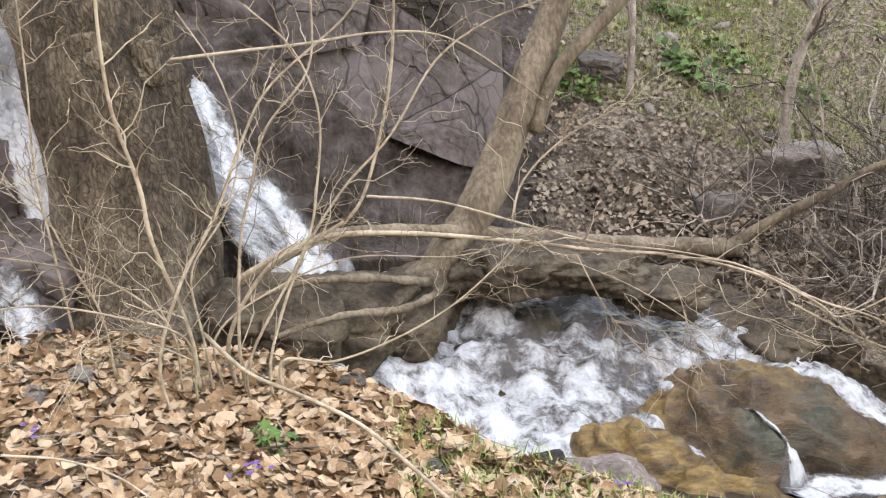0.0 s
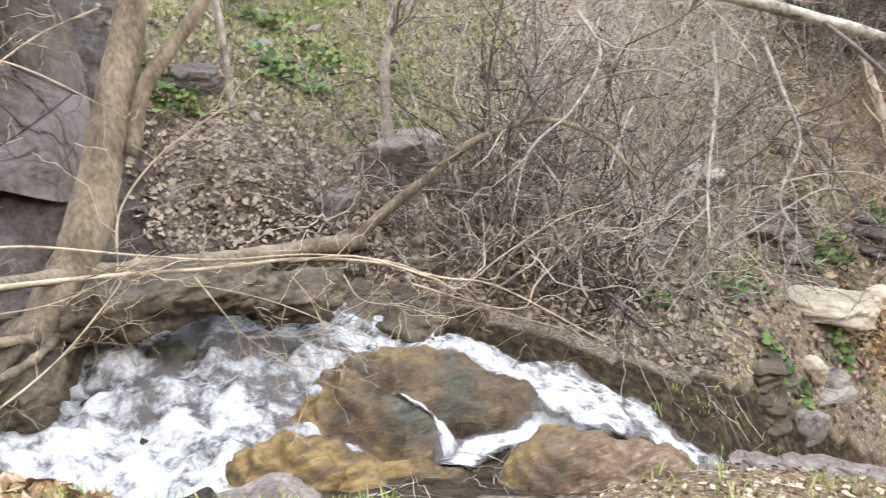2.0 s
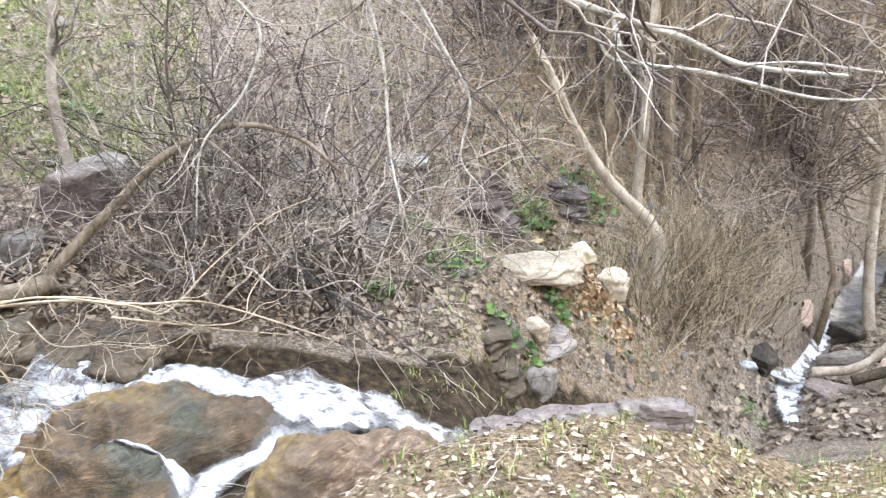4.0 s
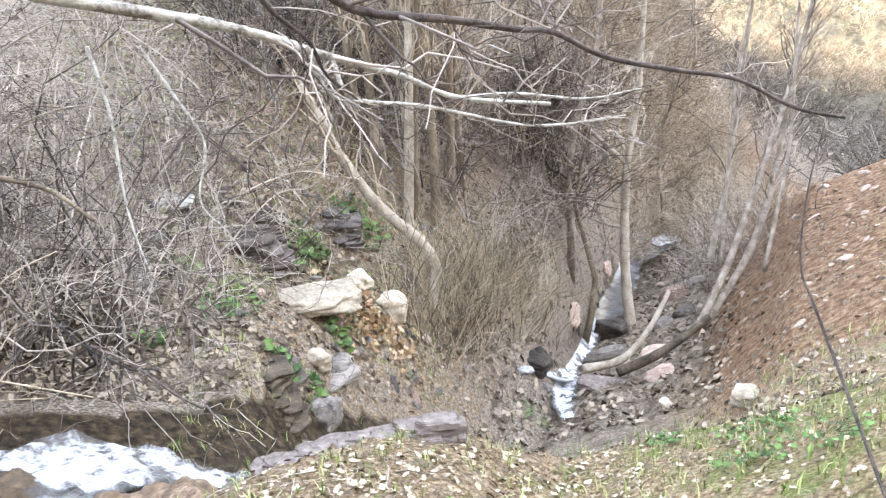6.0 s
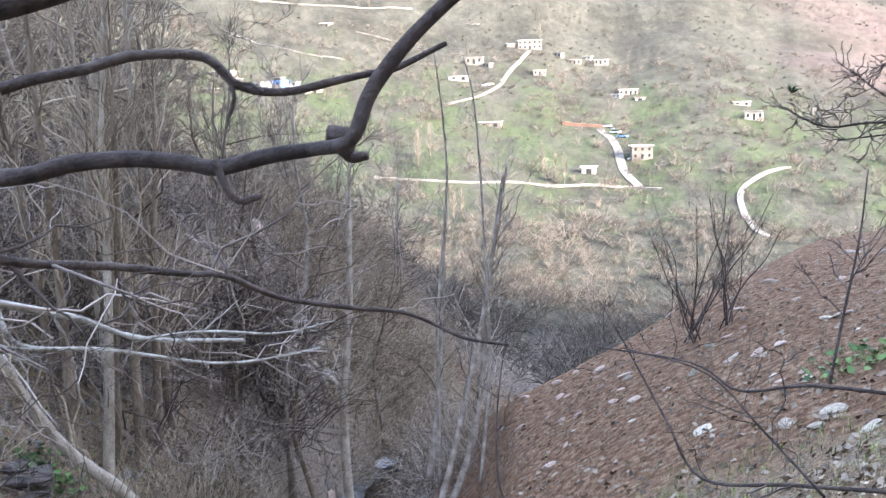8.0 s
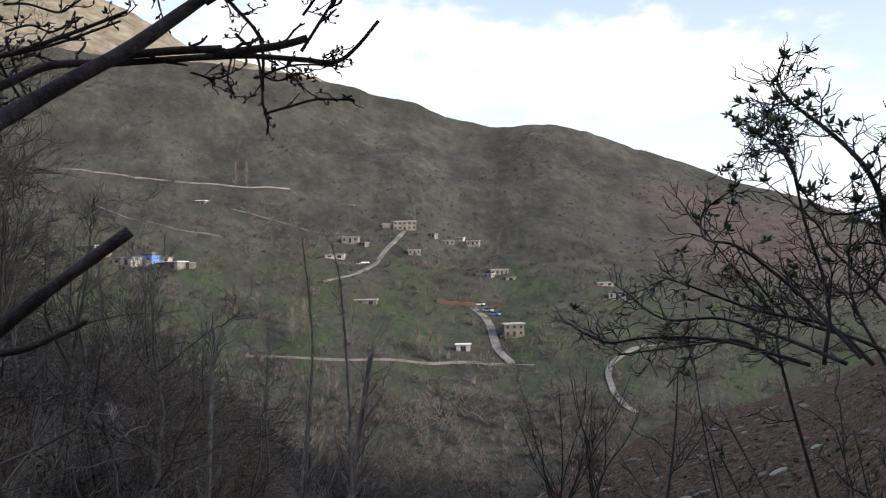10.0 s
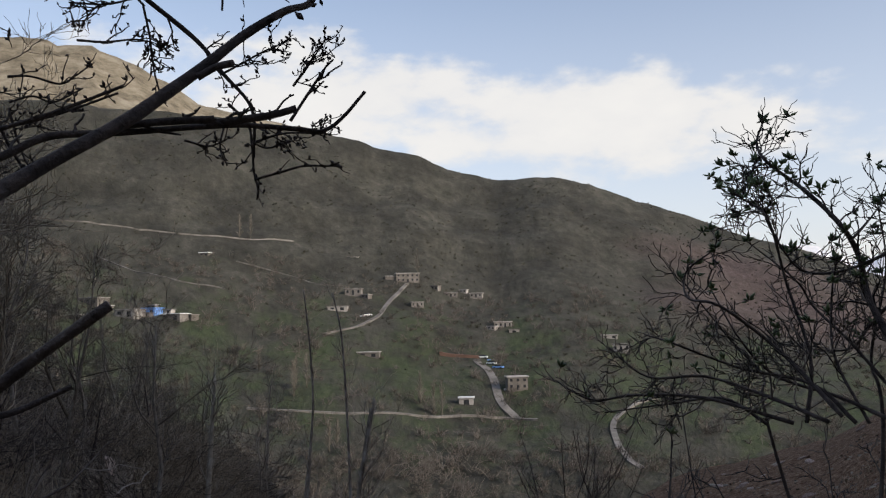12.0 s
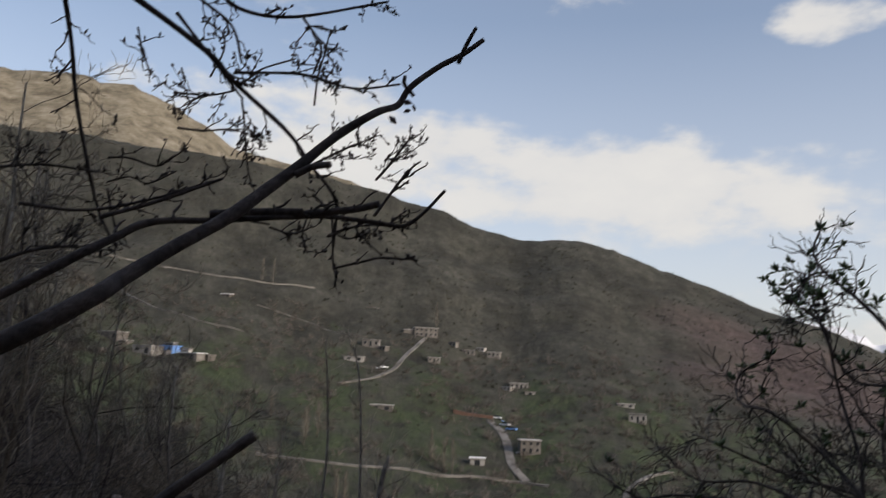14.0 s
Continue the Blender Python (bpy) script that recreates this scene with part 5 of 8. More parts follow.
def build_shrubs():
    # the bare shrub on the leafy lip, in front of the falls
    stem_plant("bare_shrub", "bare tan shrub with many stems on the leafy bank", (
        (((-1.28, 3.19, -0.01), (-1.39, 3.26, 0.38), (-1.41, 3.29, 0.63), (-1.48, 3.34, 0.93), (-1.49, 3.39, 1.24), (-1.47, 3.43, 1.50)), 0.0115, 0.0072),
        (((-1.36, 3.01, -0.05), (-1.27, 3.18, 0.23), (-1.14, 3.38, 0.45), (-1.02, 3.55, 0.73), (-0.90, 3.73, 0.93), (-0.59, 3.93, 1.16), (-0.45, 3.96, 1.32)), 0.0094, 0.0048),
        (((-1.10, 3.29, -0.14), (-1.08, 3.49, 0.27), (-1.02, 3.59, 0.50), (-0.94, 3.68, 0.74), (-0.73, 3.78, 0.99), (-0.69, 3.83, 1.33)), 0.0086, 0.0048),
        (((-1.17, 3.38, -0.16), (-1.00, 3.55, 0.10), (-0.76, 3.65, 0.21), (-0.57, 3.72, 0.32), (-0.46, 3.82, 0.57), (-0.37, 3.91, 0.92), (-0.33, 3.97, 1.29)), 0.0108, 0.0064),
        (((-1.06, 3.26, -0.22), (-0.80, 3.53, 0.21), (-0.73, 3.64, 0.47), (-0.70, 3.74, 0.79), (-0.79, 3.78, 1.07), (-0.98, 3.77, 1.28)), 0.0072, 0.0040),
        (((-0.99, 3.36, -0.28), (-0.85, 3.59, 0.10), (-0.64, 3.74, 0.40), (-0.39, 3.84, 0.64), (-0.16, 3.93, 0.96), (0.09, 4.05, 1.11), (0.37, 4.14, 1.19)), 0.0079, 0.0040),
        (((-1.25, 3.27, -0.09), (-1.29, 3.39, 0.18), (-1.13, 3.53, 0.42), (-1.06, 3.64, 0.70), (-1.12, 3.69, 1.00), (-1.26, 3.69, 1.28)), 0.0065, 0.0032),
        (((-1.53, 2.95, 0.20), (-1.58, 2.91, 0.44), (-1.66, 2.95, 0.64), (-1.72, 2.86, 0.81)), 0.0058, 0.0024),
        (((-1.32, 3.09, 0.06), (-1.49, 3.02, 0.31), (-1.63, 2.89, 0.45), (-1.78, 2.73, 0.57)), 0.0058, 0.0032),
        (((-1.23, 3.00, 0.05), (-1.45, 2.88, 0.23), (-1.63, 2.73, 0.36), (-1.74, 2.57, 0.43)), 0.0058, 0.0032),
        (((-1.67, 2.97, 0.40), (-1.72, 3.08, 0.78), (-1.71, 3.16, 1.10), (-1.70, 3.22, 1.44)), 0.0058, 0.0032),
        (((-1.20, 3.28, -0.10), (-0.98, 3.42, 0.04), (-0.61, 3.63, 0.11), (-0.13, 3.84, -0.00), (0.16, 3.95, 0.01)), 0.0058, 0.0024),
        (((-0.94, 3.37, -0.29), (-0.72, 3.49, -0.37), (-0.43, 3.65, -0.35), (-0.14, 3.83, -0.27), (0.11, 4.00, -0.13), (0.24, 4.13, -0.05)), 0.0079, 0.0032),
    ), M_TWIG_TAN, 11, 15, 0.42, 0.15, 2)
    stem_plant("trailing_branch", "long bare branch trailing over the leafy bank", (
        (((-1.18, 3.07, 0.04), (-0.97, 2.90, -0.06), (-0.72, 2.76, -0.10), (-0.49, 2.60, -0.13), (-0.31, 2.41, -0.17), (-0.15, 2.21, -0.19)), 0.0086, 0.0072),
        (((-1.51, 2.05, 0.19), (-1.36, 2.10, 0.13), (-1.22, 2.12, 0.05), (-1.09, 2.07, -0.01)), 0.0043, 0.0032),
    ), M_TWIG_TAN, 12, 3, 0.25, 0.1, 1, "branch")
    # long pale boughs over the cascade
    stem_plant("fallen_bough", "long pale bare boughs reaching low over the cascade", (
        (((-1.15, 3.60, 0.04), (-0.82, 3.83, 0.13), (-0.42, 4.07, 0.05), (0.18, 4.23, -0.09), (0.70, 4.33, -0.22), (1.11, 4.33, -0.27), (1.54, 4.26, -0.37), (1.92, 4.15, -0.52), (2.25, 4.04, -0.63), (2.84, 3.83, -1.07)), 0.0158, 0.0040),
        (((-0.57, 4.22, 0.21), (-0.18, 4.32, 0.12), (0.26, 4.35, -0.04), (0.70, 4.35, -0.18), (1.23, 4.30, -0.26), (1.70, 4.18, -0.40), (2.15, 4.16, -0.76), (2.61, 3.92, -0.96)), 0.0079, 0.0032),
        (((1.08, 4.33, -0.28), (1.43, 4.22, -0.29), (1.79, 4.01, -0.43), (2.03, 4.16, -0.62), (2.32, 4.11, -0.45), (2.67, 4.01, -0.26), (2.90, 3.89, -0.19)), 0.0072, 0.0032),
        (((1.81, 4.37, -0.62), (2.15, 4.16, -0.76), (2.38, 4.02, -0.79), (2.48, 4.04, -0.67), (2.64, 4.02, -0.53)), 0.0065, 0.0032),
        (((0.22, 4.54, -0.11), (0.30, 4.62, 0.12), (0.55, 4.67, 0.35), (0.92, 4.65, 0.55)), 0.0072, 0.0040),
        (((0.57, 4.34, -0.24), (0.74, 4.16, -0.55), (0.96, 4.00, -0.76), (1.20, 3.84, -0.90)), 0.0043, 0.0016),
        (((1.13, 4.52, -0.46), (1.20, 4.44, -0.60), (1.23, 4.35, -0.75), (1.27, 4.31, -0.82)), 0.0043, 0.0024),
        (((0.52, 4.64, -0.38), (0.96, 4.51, -0.56), (1.32, 4.32, -0.77), (1.37, 4.25, -0.87)), 0.0043, 0.0024),
        (((1.44, 4.53, -0.53), (1.51, 4.44, -0.68), (1.73, 4.33, -0.74), (1.94, 4.21, -0.83)), 0.0043, 0.0024),
        (((-1.61, 4.59, 0.92), (-1.26, 4.69, 0.93), (-0.90, 4.77, 0.94), (-0.52, 4.82, 0.97), (-0.20, 4.84, 0.95), (0.05, 4.82, 0.84), (0.43, 4.73, 0.56)), 0.0101, 0.0040),
    ), M_TWIG_TAN, 13, 9, 0.5, 0.0, 2, "branch", rmin=0.0022)
    # the tangle of grey twigs on the far bank
    rng = random.Random(21)
    for part_no, (count, b0, b1, h0, h1, lmin, lmax) in enumerate(((26, 26.5, 31, 6.0, 7.4, 0.9, 1.7), (66, 29, 38, 6.2, 8.4, 1.6, 3.0), (24, 34, 46, 6.6, 9.0, 0.9, 1.8), (8, 14, 26, 5.9, 6.6, 0.3, 0.6), (14, 38, 54, 10.5, 14, 1.4, 3.0), (22, 37, 50, 7.6, 10.5, 1.0, 2.0), (24, 46, 58, 9.5, 13.5, 1.2, 2.4))):
        t = thing("bramble_thicket", "dense grey-brown tangle of bare twigs on the bank", "thicket", "thickets on the far bank", "stuff")
        tb, dk = Tubes(), Tubes()
        for _ in range(count):
            x, y = polar(rng.uniform(b0, b1), rng.uniform(h0, h1))
            a = Vector((x, y, ground_z(x, y) - 0.05))
            L = rng.uniform(lmin, lmax)
            d = rand_dir(rng)
            d.z = abs(d.z) * 0.9 + 0.25
            b = a + d.normalized() * L
            b.z = max(b.z, ground_z(b.x, b.y) + 0.15)
            q = bend(a, b, 8, 0.16, rng, -0.12)
            r = rng.uniform(0.006, 0.013)
            (dk if rng.random() < (0.58 if part_no < 4 else 0.2) else tb).tube(q, r, r * 0.4, 5)
            sprout(dk if rng.random() < (0.35 if part_no < 4 else 0.15) else tb, q, r, r * 0.4, rng, 8, 0.85, 0.1, 1.0, 2, 0.15, 0.0028)
        tb.link("twig_spray", M_TWIG, t)["kind"] = "stuff"
        dk.link("dark_twig_spray", M_TWIG_DARK, t)["kind"] = "stuff"
    # arching older stems standing out of the tangle
    for k in range(24):
        x, y = polar(rng.uniform(23, 42), rng.uniform(6.3, 7.6))
        a = Vector((x, y, ground_z(x, y) - 0.05))
        b = a + Vector((rng.uniform(-0.4, 1.6), rng.uniform(-1.0, 0.6), rng.uniform(0.5, 2.2)))
        mid = a.lerp(b, 0.5) + Vector((0, 0, rng.uniform(0.2, 0.7)))
        stem_plant("arching_stem", "arching bare stem standing out of the thicket", (((a, a.lerp(mid, 0.5) + Vector((0, 0, 0.15)), mid, mid.lerp(b, 0.6) + Vector((0, 0, 0.12)), b), rng.uniform(0.009, 0.018), 0.004),),
                   (M_BARK_PALE, M_TWIG_DARK, M_BARK_GREY)[k % 3], 500 + k, 12, 0.6, 0.0, 2, "branch", group="arching stems", rmin=0.0026)
    # straw-coloured bush by the stream
    t = thing("straw_bush", "round straw-coloured bush of fine bare twigs", "bush", kind="stuff")
    tb = Tubes()
    for _ in range(430):
        f = rng.random()
        a = Vector((7.74, 4.72, -3.62)).lerp(Vector((10.80, 4.75, -4.42)), f ** 1.3) + Vector((rng.uniform(-0.35, 0.35), rng.uniform(-0.35, 0.35), 0))
        a.z = ground_z(a.x, a.y) - 0.05
        d = Vector((rng.uniform(-0.35, 0.9), rng.uniform(-0.5, 0.75), rng.uniform(0.2, 1.0))).normalized()
        q = bend(a, a + d * rng.uniform(0.6, 1.7) * (1 - 0.25 * f), 5, 0.13, rng, -0.06)
        tb.tube(q, 0.007, 0.0025, 3, cap=False)
        sprout(tb, q, 0.006, 0.002, rng, 4, 0.5, 0.2, 0.7, 1, 0.3, 0.0022, 3)
    tb.link("twig_spray", M_STRAW, t)["kind"] = "stuff"


build_shrubs()


def build_stream_trees():
    trunk_tree("stream_tree", "slim pale tree with a dark foot beside the stream", ((14.47, 4.47, -6.80), (14.98, 4.77, -5.67), (15.58, 4.97, -4.13), (16.08, 4.92, -2.57), (16.63, 4.99, -0.74), (16.97, 5.01, 0.75)), 0.11, 0.03, M_BARK_PALE, 31,
               limbs=((((15.66, 5.00, -3.87), (15.60, 5.81, -3.16), (15.49, 6.51, -2.54), (15.30, 7.18, -2.02)), 0.05, 0.015), (((15.67, 5.03, -3.82), (15.82, 5.24, -3.13), (15.91, 5.66, -2.22)), 0.04, 0.015),
                      (((15.24, 4.85, -5.06), (15.16, 5.34, -4.85), (15.47, 5.60, -3.80)), 0.04, 0.012)), twigs=26, twig_len=1.5, twig_m=M_BARK_PALE, sides=10)
    for k, (path, r) in enumerate(((((11.37, 2.53, -4.91), (11.93, 2.23, -3.97), (12.45, 1.98, -2.81), (12.81, 1.77, -1.76), (13.14, 1.53, -0.28), (13.44, 1.41, 0.57)), 0.06),
                                   (((11.63, 2.47, -4.89), (12.19, 2.04, -3.97), (12.61, 1.83, -3.03), (12.91, 1.77, -2.16), (13.22, 1.66, -0.92), (13.43, 1.47, 0.43)), 0.065),
                                   (((12.44, 2.60, -4.15), (12.89, 2.51, -3.10), (13.26, 2.50, -1.95), (13.60, 2.43, -0.34)), 0.05))):
        trunk_tree("slanting_tree", "slim grey-brown tree slanting over the stream", path, r, r * 0.3, M_BARK_GREY, 33 + k, twigs=22, twig_len=1.2, sides=10, group="slanting trees by the stream")
    trunk_tree("stream_log", "weathered grey log lying over the stream", ((10.23, 3.79, -5.11), (10.48, 3.32, -4.99), (10.79, 3.04, -4.64), (11.23, 2.86, -4.15)), 0.07, 0.03, M_BARK_PALE, 37, cat="log")
    trunk_tree("stream_log", "brown root log lying towards the stream", ((10.30, 3.30, -5.09), (10.67, 2.88, -4.92), (11.08, 2.58, -4.76), (11.47, 2.35, -4.60)), 0.075, 0.05, M_EARTH, 38, cat="log")
    # tall thin stems against the valley
    for k, path in enumerate((((12.07, 2.36, -4.07), (12.47, 2.41, -2.81), (12.72, 2.43, -1.65), (13.09, 2.29, 0.28), (13.14, 2.33, 1.38), (13.10, 2.41, 2.25)), ((11.72, 1.69, -3.88), (12.24, 1.59, -2.36), (12.44, 1.62, -1.23), (12.68, 1.70, 0.31), (12.73, 1.78, 1.53), (12.69, 1.90, 2.17)))):
        trunk_tree("thin_tree", "tall thin dark stem standing over the valley", path, 0.030, 0.010, M_BARK_GREY, 60 + k, twigs=9, twig_len=0.7, sides=7, group="thin stems over the valley", levels=2)
    # many-stemmed shrub on the crest of the red slope
    stems = []
    rng = random.Random(8)
    c = Vector((13.98, -1.61, -2.19))
    for _ in range(16):
        d = Vector((rng.uniform(-0.5, 0.5), rng.uniform(-0.55, 0.55), 1.0)).normalized()
        stems.append((bend(c + Vector((rng.uniform(-0.3, 0.3), rng.uniform(-0.4, 0.4), -0.1)), c + d * rng.uniform(1.6, 2.5), 4, 0.05, rng), 0.013, 0.005))
    stem_plant("crest_shrub", "many-stemmed dark bare shrub on the crest of the slope", stems, M_BARK_DARK, 41, 14, 0.6, 0.5, 2, twig_m=M_TWIG_DARK)


build_stream_trees()


# ------------------------------------------------ boughs close overhead
def buds(path_list, m, rng, size, name, parent, each=2, leafy=False):
    """Small swollen buds or opening leaves along twigs."""
    v, f = [], []
    for q in path_list:
        for _ in range(each):
            i = rng.randrange(1, len(q))
            for k in range(7 if leafy else 1):
                c = q[i]
                d = (rand_dir(rng) + Vector((0, 0, 0.6))).normalized()
                s = size * rng.uniform(0.6, 1.3)
                u = d.orthogonal().normalized()
                w = d.cross(u)
                b = len(v)
                wid = 0.20 if leafy else 0.42
                v += [c, c + d * s * 0.45 + u * s * wid, c + d * s * 0.5 + w * s * wid * 0.5, c + d * s * 0.45 - u * s * wid, c + d * s * 0.5 - w * s * wid * 0.5, c + d * s]
                f += [(b, b + 1, b + 2), (b, b + 2, b + 3), (b, b + 3, b + 4), (b, b + 4, b + 1), (b + 5, b + 2, b + 1), (b + 5, b + 3, b + 2), (b + 5, b + 4, b + 3), (b + 5, b + 1, b + 4)]
    ob = link_mesh(name, v, f, m, parent)
    ob["kind"] = "stuff"
    return ob


def build_boughs():
    rng = random.Random(77)
    # G, H: dark boughs at arm's length
    stem_plant("dark_bough", "dark bent bough with a knuckled elbow", (
        (((0.829, 0.242, 1.491), (0.823, 0.204, 1.493), (0.821, 0.167, 1.492), (0.819, 0.135, 1.493), (0.821, 0.106, 1.499), (0.819, 0.069, 1.501), (0.819, 0.036, 1.498), (0.817, 0.016, 1.495), (0.813, -0.015, 1.501), (0.810, -0.040, 1.504), (0.784, -0.069, 1.509), (0.789, -0.077, 1.528), (0.793, -0.085, 1.541), (0.800, -0.100, 1.559), (0.809, -0.123, 1.580), (0.819, -0.159, 1.608)), 0.0056, 0.0030),
        (((0.81, -0.06, 1.51), (0.81, -0.06, 1.50), (0.81, -0.07, 1.50)), 0.0046, 0.0022),
        (((0.80, 0.01, 1.50), (0.80, 0.00, 1.48), (0.81, -0.01, 1.48)), 0.0024, 0.0018),
        (((0.81, -0.05, 1.51), (0.81, -0.06, 1.50)), 0.0042, 0.003),
        (((0.81, -0.05, 1.51), (0.81, -0.06, 1.51)), 0.0062, 0.005),
    ), M_BARK_DARK, 71, 0, cat="branch", group="boughs overhead")
    stem_plant("dark_bough", "dark wavy bough crossing the view of the village", (
        (((0.828, 0.152, 1.542), (0.835, 0.135, 1.547), (0.847, 0.109, 1.552), (0.857, 0.082, 1.559), (0.871, 0.046, 1.557), (0.874, 0.027, 1.540), (0.880, 0.001, 1.535), (0.891, -0.031, 1.541), (0.896, -0.047, 1.544), (0.901, -0.064, 1.547), (0.913, -0.093, 1.561)), 0.0036, 0.0018),
    ), M_BARK_DARK, 72, 3, 0.05, 0.1, 1, "branch", group="boughs overhead")
    # I: long bough dipping to the right
    stem_plant("long_bough", "long dark bare bough dipping over the ravine", (
        (((1.18, 1.02, 1.44), (1.36, 0.93, 1.41), (1.45, 0.90, 1.37), (1.55, 0.84, 1.34), (1.63, 0.80, 1.29), (1.79, 0.71, 1.25), (1.92, 0.64, 1.21), (1.95, 0.57, 1.20), (2.06, 0.50, 1.13), (2.18, 0.38, 1.08), (2.29, 0.28, 1.04), (2.34, 0.16, 0.97), (2.39, 0.06, 0.94)), 0.0105, 0.0034),
        (((1.44, 0.90, 1.38), (1.50, 0.90, 1.31), (1.56, 0.88, 1.25), (1.60, 0.88, 1.18), (1.66, 0.86, 1.12)), 0.0050, 0.0025),
        (((1.79, 0.71, 1.25), (1.79, 0.70, 1.20), (1.80, 0.67, 1.15)), 0.0025, 0.0017),
        (((1.95, 0.57, 1.20), (1.96, 0.57, 1.22)), 0.0042, 0.0025),
    ), M_BARK_DARK, 73, 7, 0.35, 0.0, 2, "branch", group="boughs overhead", twig_m=M_TWIG)
    # K: lichened bough
    stem_plant("lichened_bough", "pale lichen-crusted bough with fine drooping twigs", (
        (((1.79, 1.95, 1.30), (2.11, 1.79, 1.19), (2.32, 1.70, 1.11), (2.52, 1.58, 1.00), (2.70, 1.45, 0.91), (2.86, 1.32, 0.80), (3.07, 1.07, 0.74)), 0.0187, 0.0068),
        (((2.52, 1.58, 1.00), (2.53, 1.52, 0.87), (2.73, 1.37, 0.80), (2.93, 1.14, 0.70), (3.08, 1.00, 0.67), (3.23, 0.85, 0.67)), 0.0085, 0.0034),
        (((2.48, 1.63, 1.02), (2.49, 1.58, 0.89), (2.55, 1.48, 0.85)), 0.0068, 0.0034),
        (((2.86, 1.32, 0.80), (3.03, 1.18, 0.78), (3.20, 0.99, 0.73), (3.35, 0.83, 0.74)), 0.0068, 0.0026),
        (((2.36, 2.27, 1.05), (2.40, 2.19, 0.87), (2.42, 2.11, 0.70), (2.35, 2.11, 0.51), (2.37, 2.02, 0.39)), 0.0068, 0.0026),
        (((2.24, 2.38, 1.07), (2.23, 2.33, 0.84), (2.18, 2.29, 0.59), (2.15, 2.24, 0.42), (2.14, 2.18, 0.26)), 0.0068, 0.0026),
        (((1.95, 2.80, 1.14), (2.02, 2.74, 0.97), (1.91, 2.76, 0.77), (1.74, 2.81, 0.62), (1.63, 2.77, 0.36)), 0.0068, 0.0026),
    ), M_LICHEN, 74, 8, 0.6, -0.1, 2, "branch", group="boughs overhead", twig_m=M_TWIG)
    # A, B, C, D, E, F: the spurred boughs against the sky
    t, kept = stem_plant("spurred_bough", "dark bough with forked tips and small spurs against the sky", (
        (((0.894, 0.258, 1.587), (0.941, 0.184, 1.612), (0.987, 0.112, 1.650), (1.038, 0.053, 1.700), (1.076, 0.048, 1.720), (1.124, 0.021, 1.758), (1.171, -0.012, 1.797), (1.212, -0.035, 1.834), (1.253, -0.062, 1.875), (1.294, -0.093, 1.922), (1.333, -0.130, 1.963), (1.369, -0.151, 1.985), (1.371, -0.165, 2.009), (1.377, -0.199, 2.039), (1.381, -0.229, 2.058), (1.383, -0.255, 2.079)), 0.0090, 0.0030),
        (((1.29, -0.23, 2.01), (1.28, -0.24, 2.03), (1.28, -0.25, 2.05)), 0.0026, 0.0022),
        (((1.29, -0.18, 1.97), (1.28, -0.17, 1.98), (1.28, -0.17, 1.99)), 0.0026, 0.0022),
        (((1.24, -0.06, 1.86), (1.24, -0.08, 1.87), (1.23, -0.10, 1.87)), 0.0044, 0.0037),
    ), M_BARK_DARK, 75, 0, 0.06, 0.2, 1, "branch", group="boughs overhead")
    buds([smooth_path((((1.28, -0.14, 1.93), (1.29, -0.18, 1.96), (1.29, -0.26, 2.04))), 5)], M_BARK_DARK, rng, 0.014, "bud", t, 4)
    t, kept = stem_plant("spurred_bough", "dark level bough ending in blunt spurs", (
        (((1.012, 0.354, 1.612), (1.068, 0.267, 1.646), (1.124, 0.196, 1.702), (1.164, 0.136, 1.753), (1.201, 0.119, 1.777), (1.240, 0.096, 1.803), (1.290, 0.045, 1.816), (1.343, -0.027, 1.833), (1.381, -0.072, 1.842), (1.395, -0.128, 1.839), (1.401, -0.161, 1.837), (1.405, -0.184, 1.853), (1.409, -0.212, 1.886)), 0.0058, 0.0022),
        (((1.346, -0.025, 1.835), (1.362, -0.077, 1.845), (1.370, -0.108, 1.851), (1.375, -0.134, 1.859)), 0.0050, 0.0046),
        (((1.287, 0.049, 1.823), (1.306, -0.001, 1.831), (1.323, -0.051, 1.836)), 0.0048, 0.0044),
        (((1.36, -0.13, 1.84), (1.36, -0.15, 1.87), (1.36, -0.17, 1.90)), 0.0021, 0.0015),
    ), M_BARK_DARK, 76, 3, 0.05, 0.2, 1, "branch", group="boughs overhead")
    buds(kept, M_BARK_DARK, rng, 0.0065, "bud", t, 2)
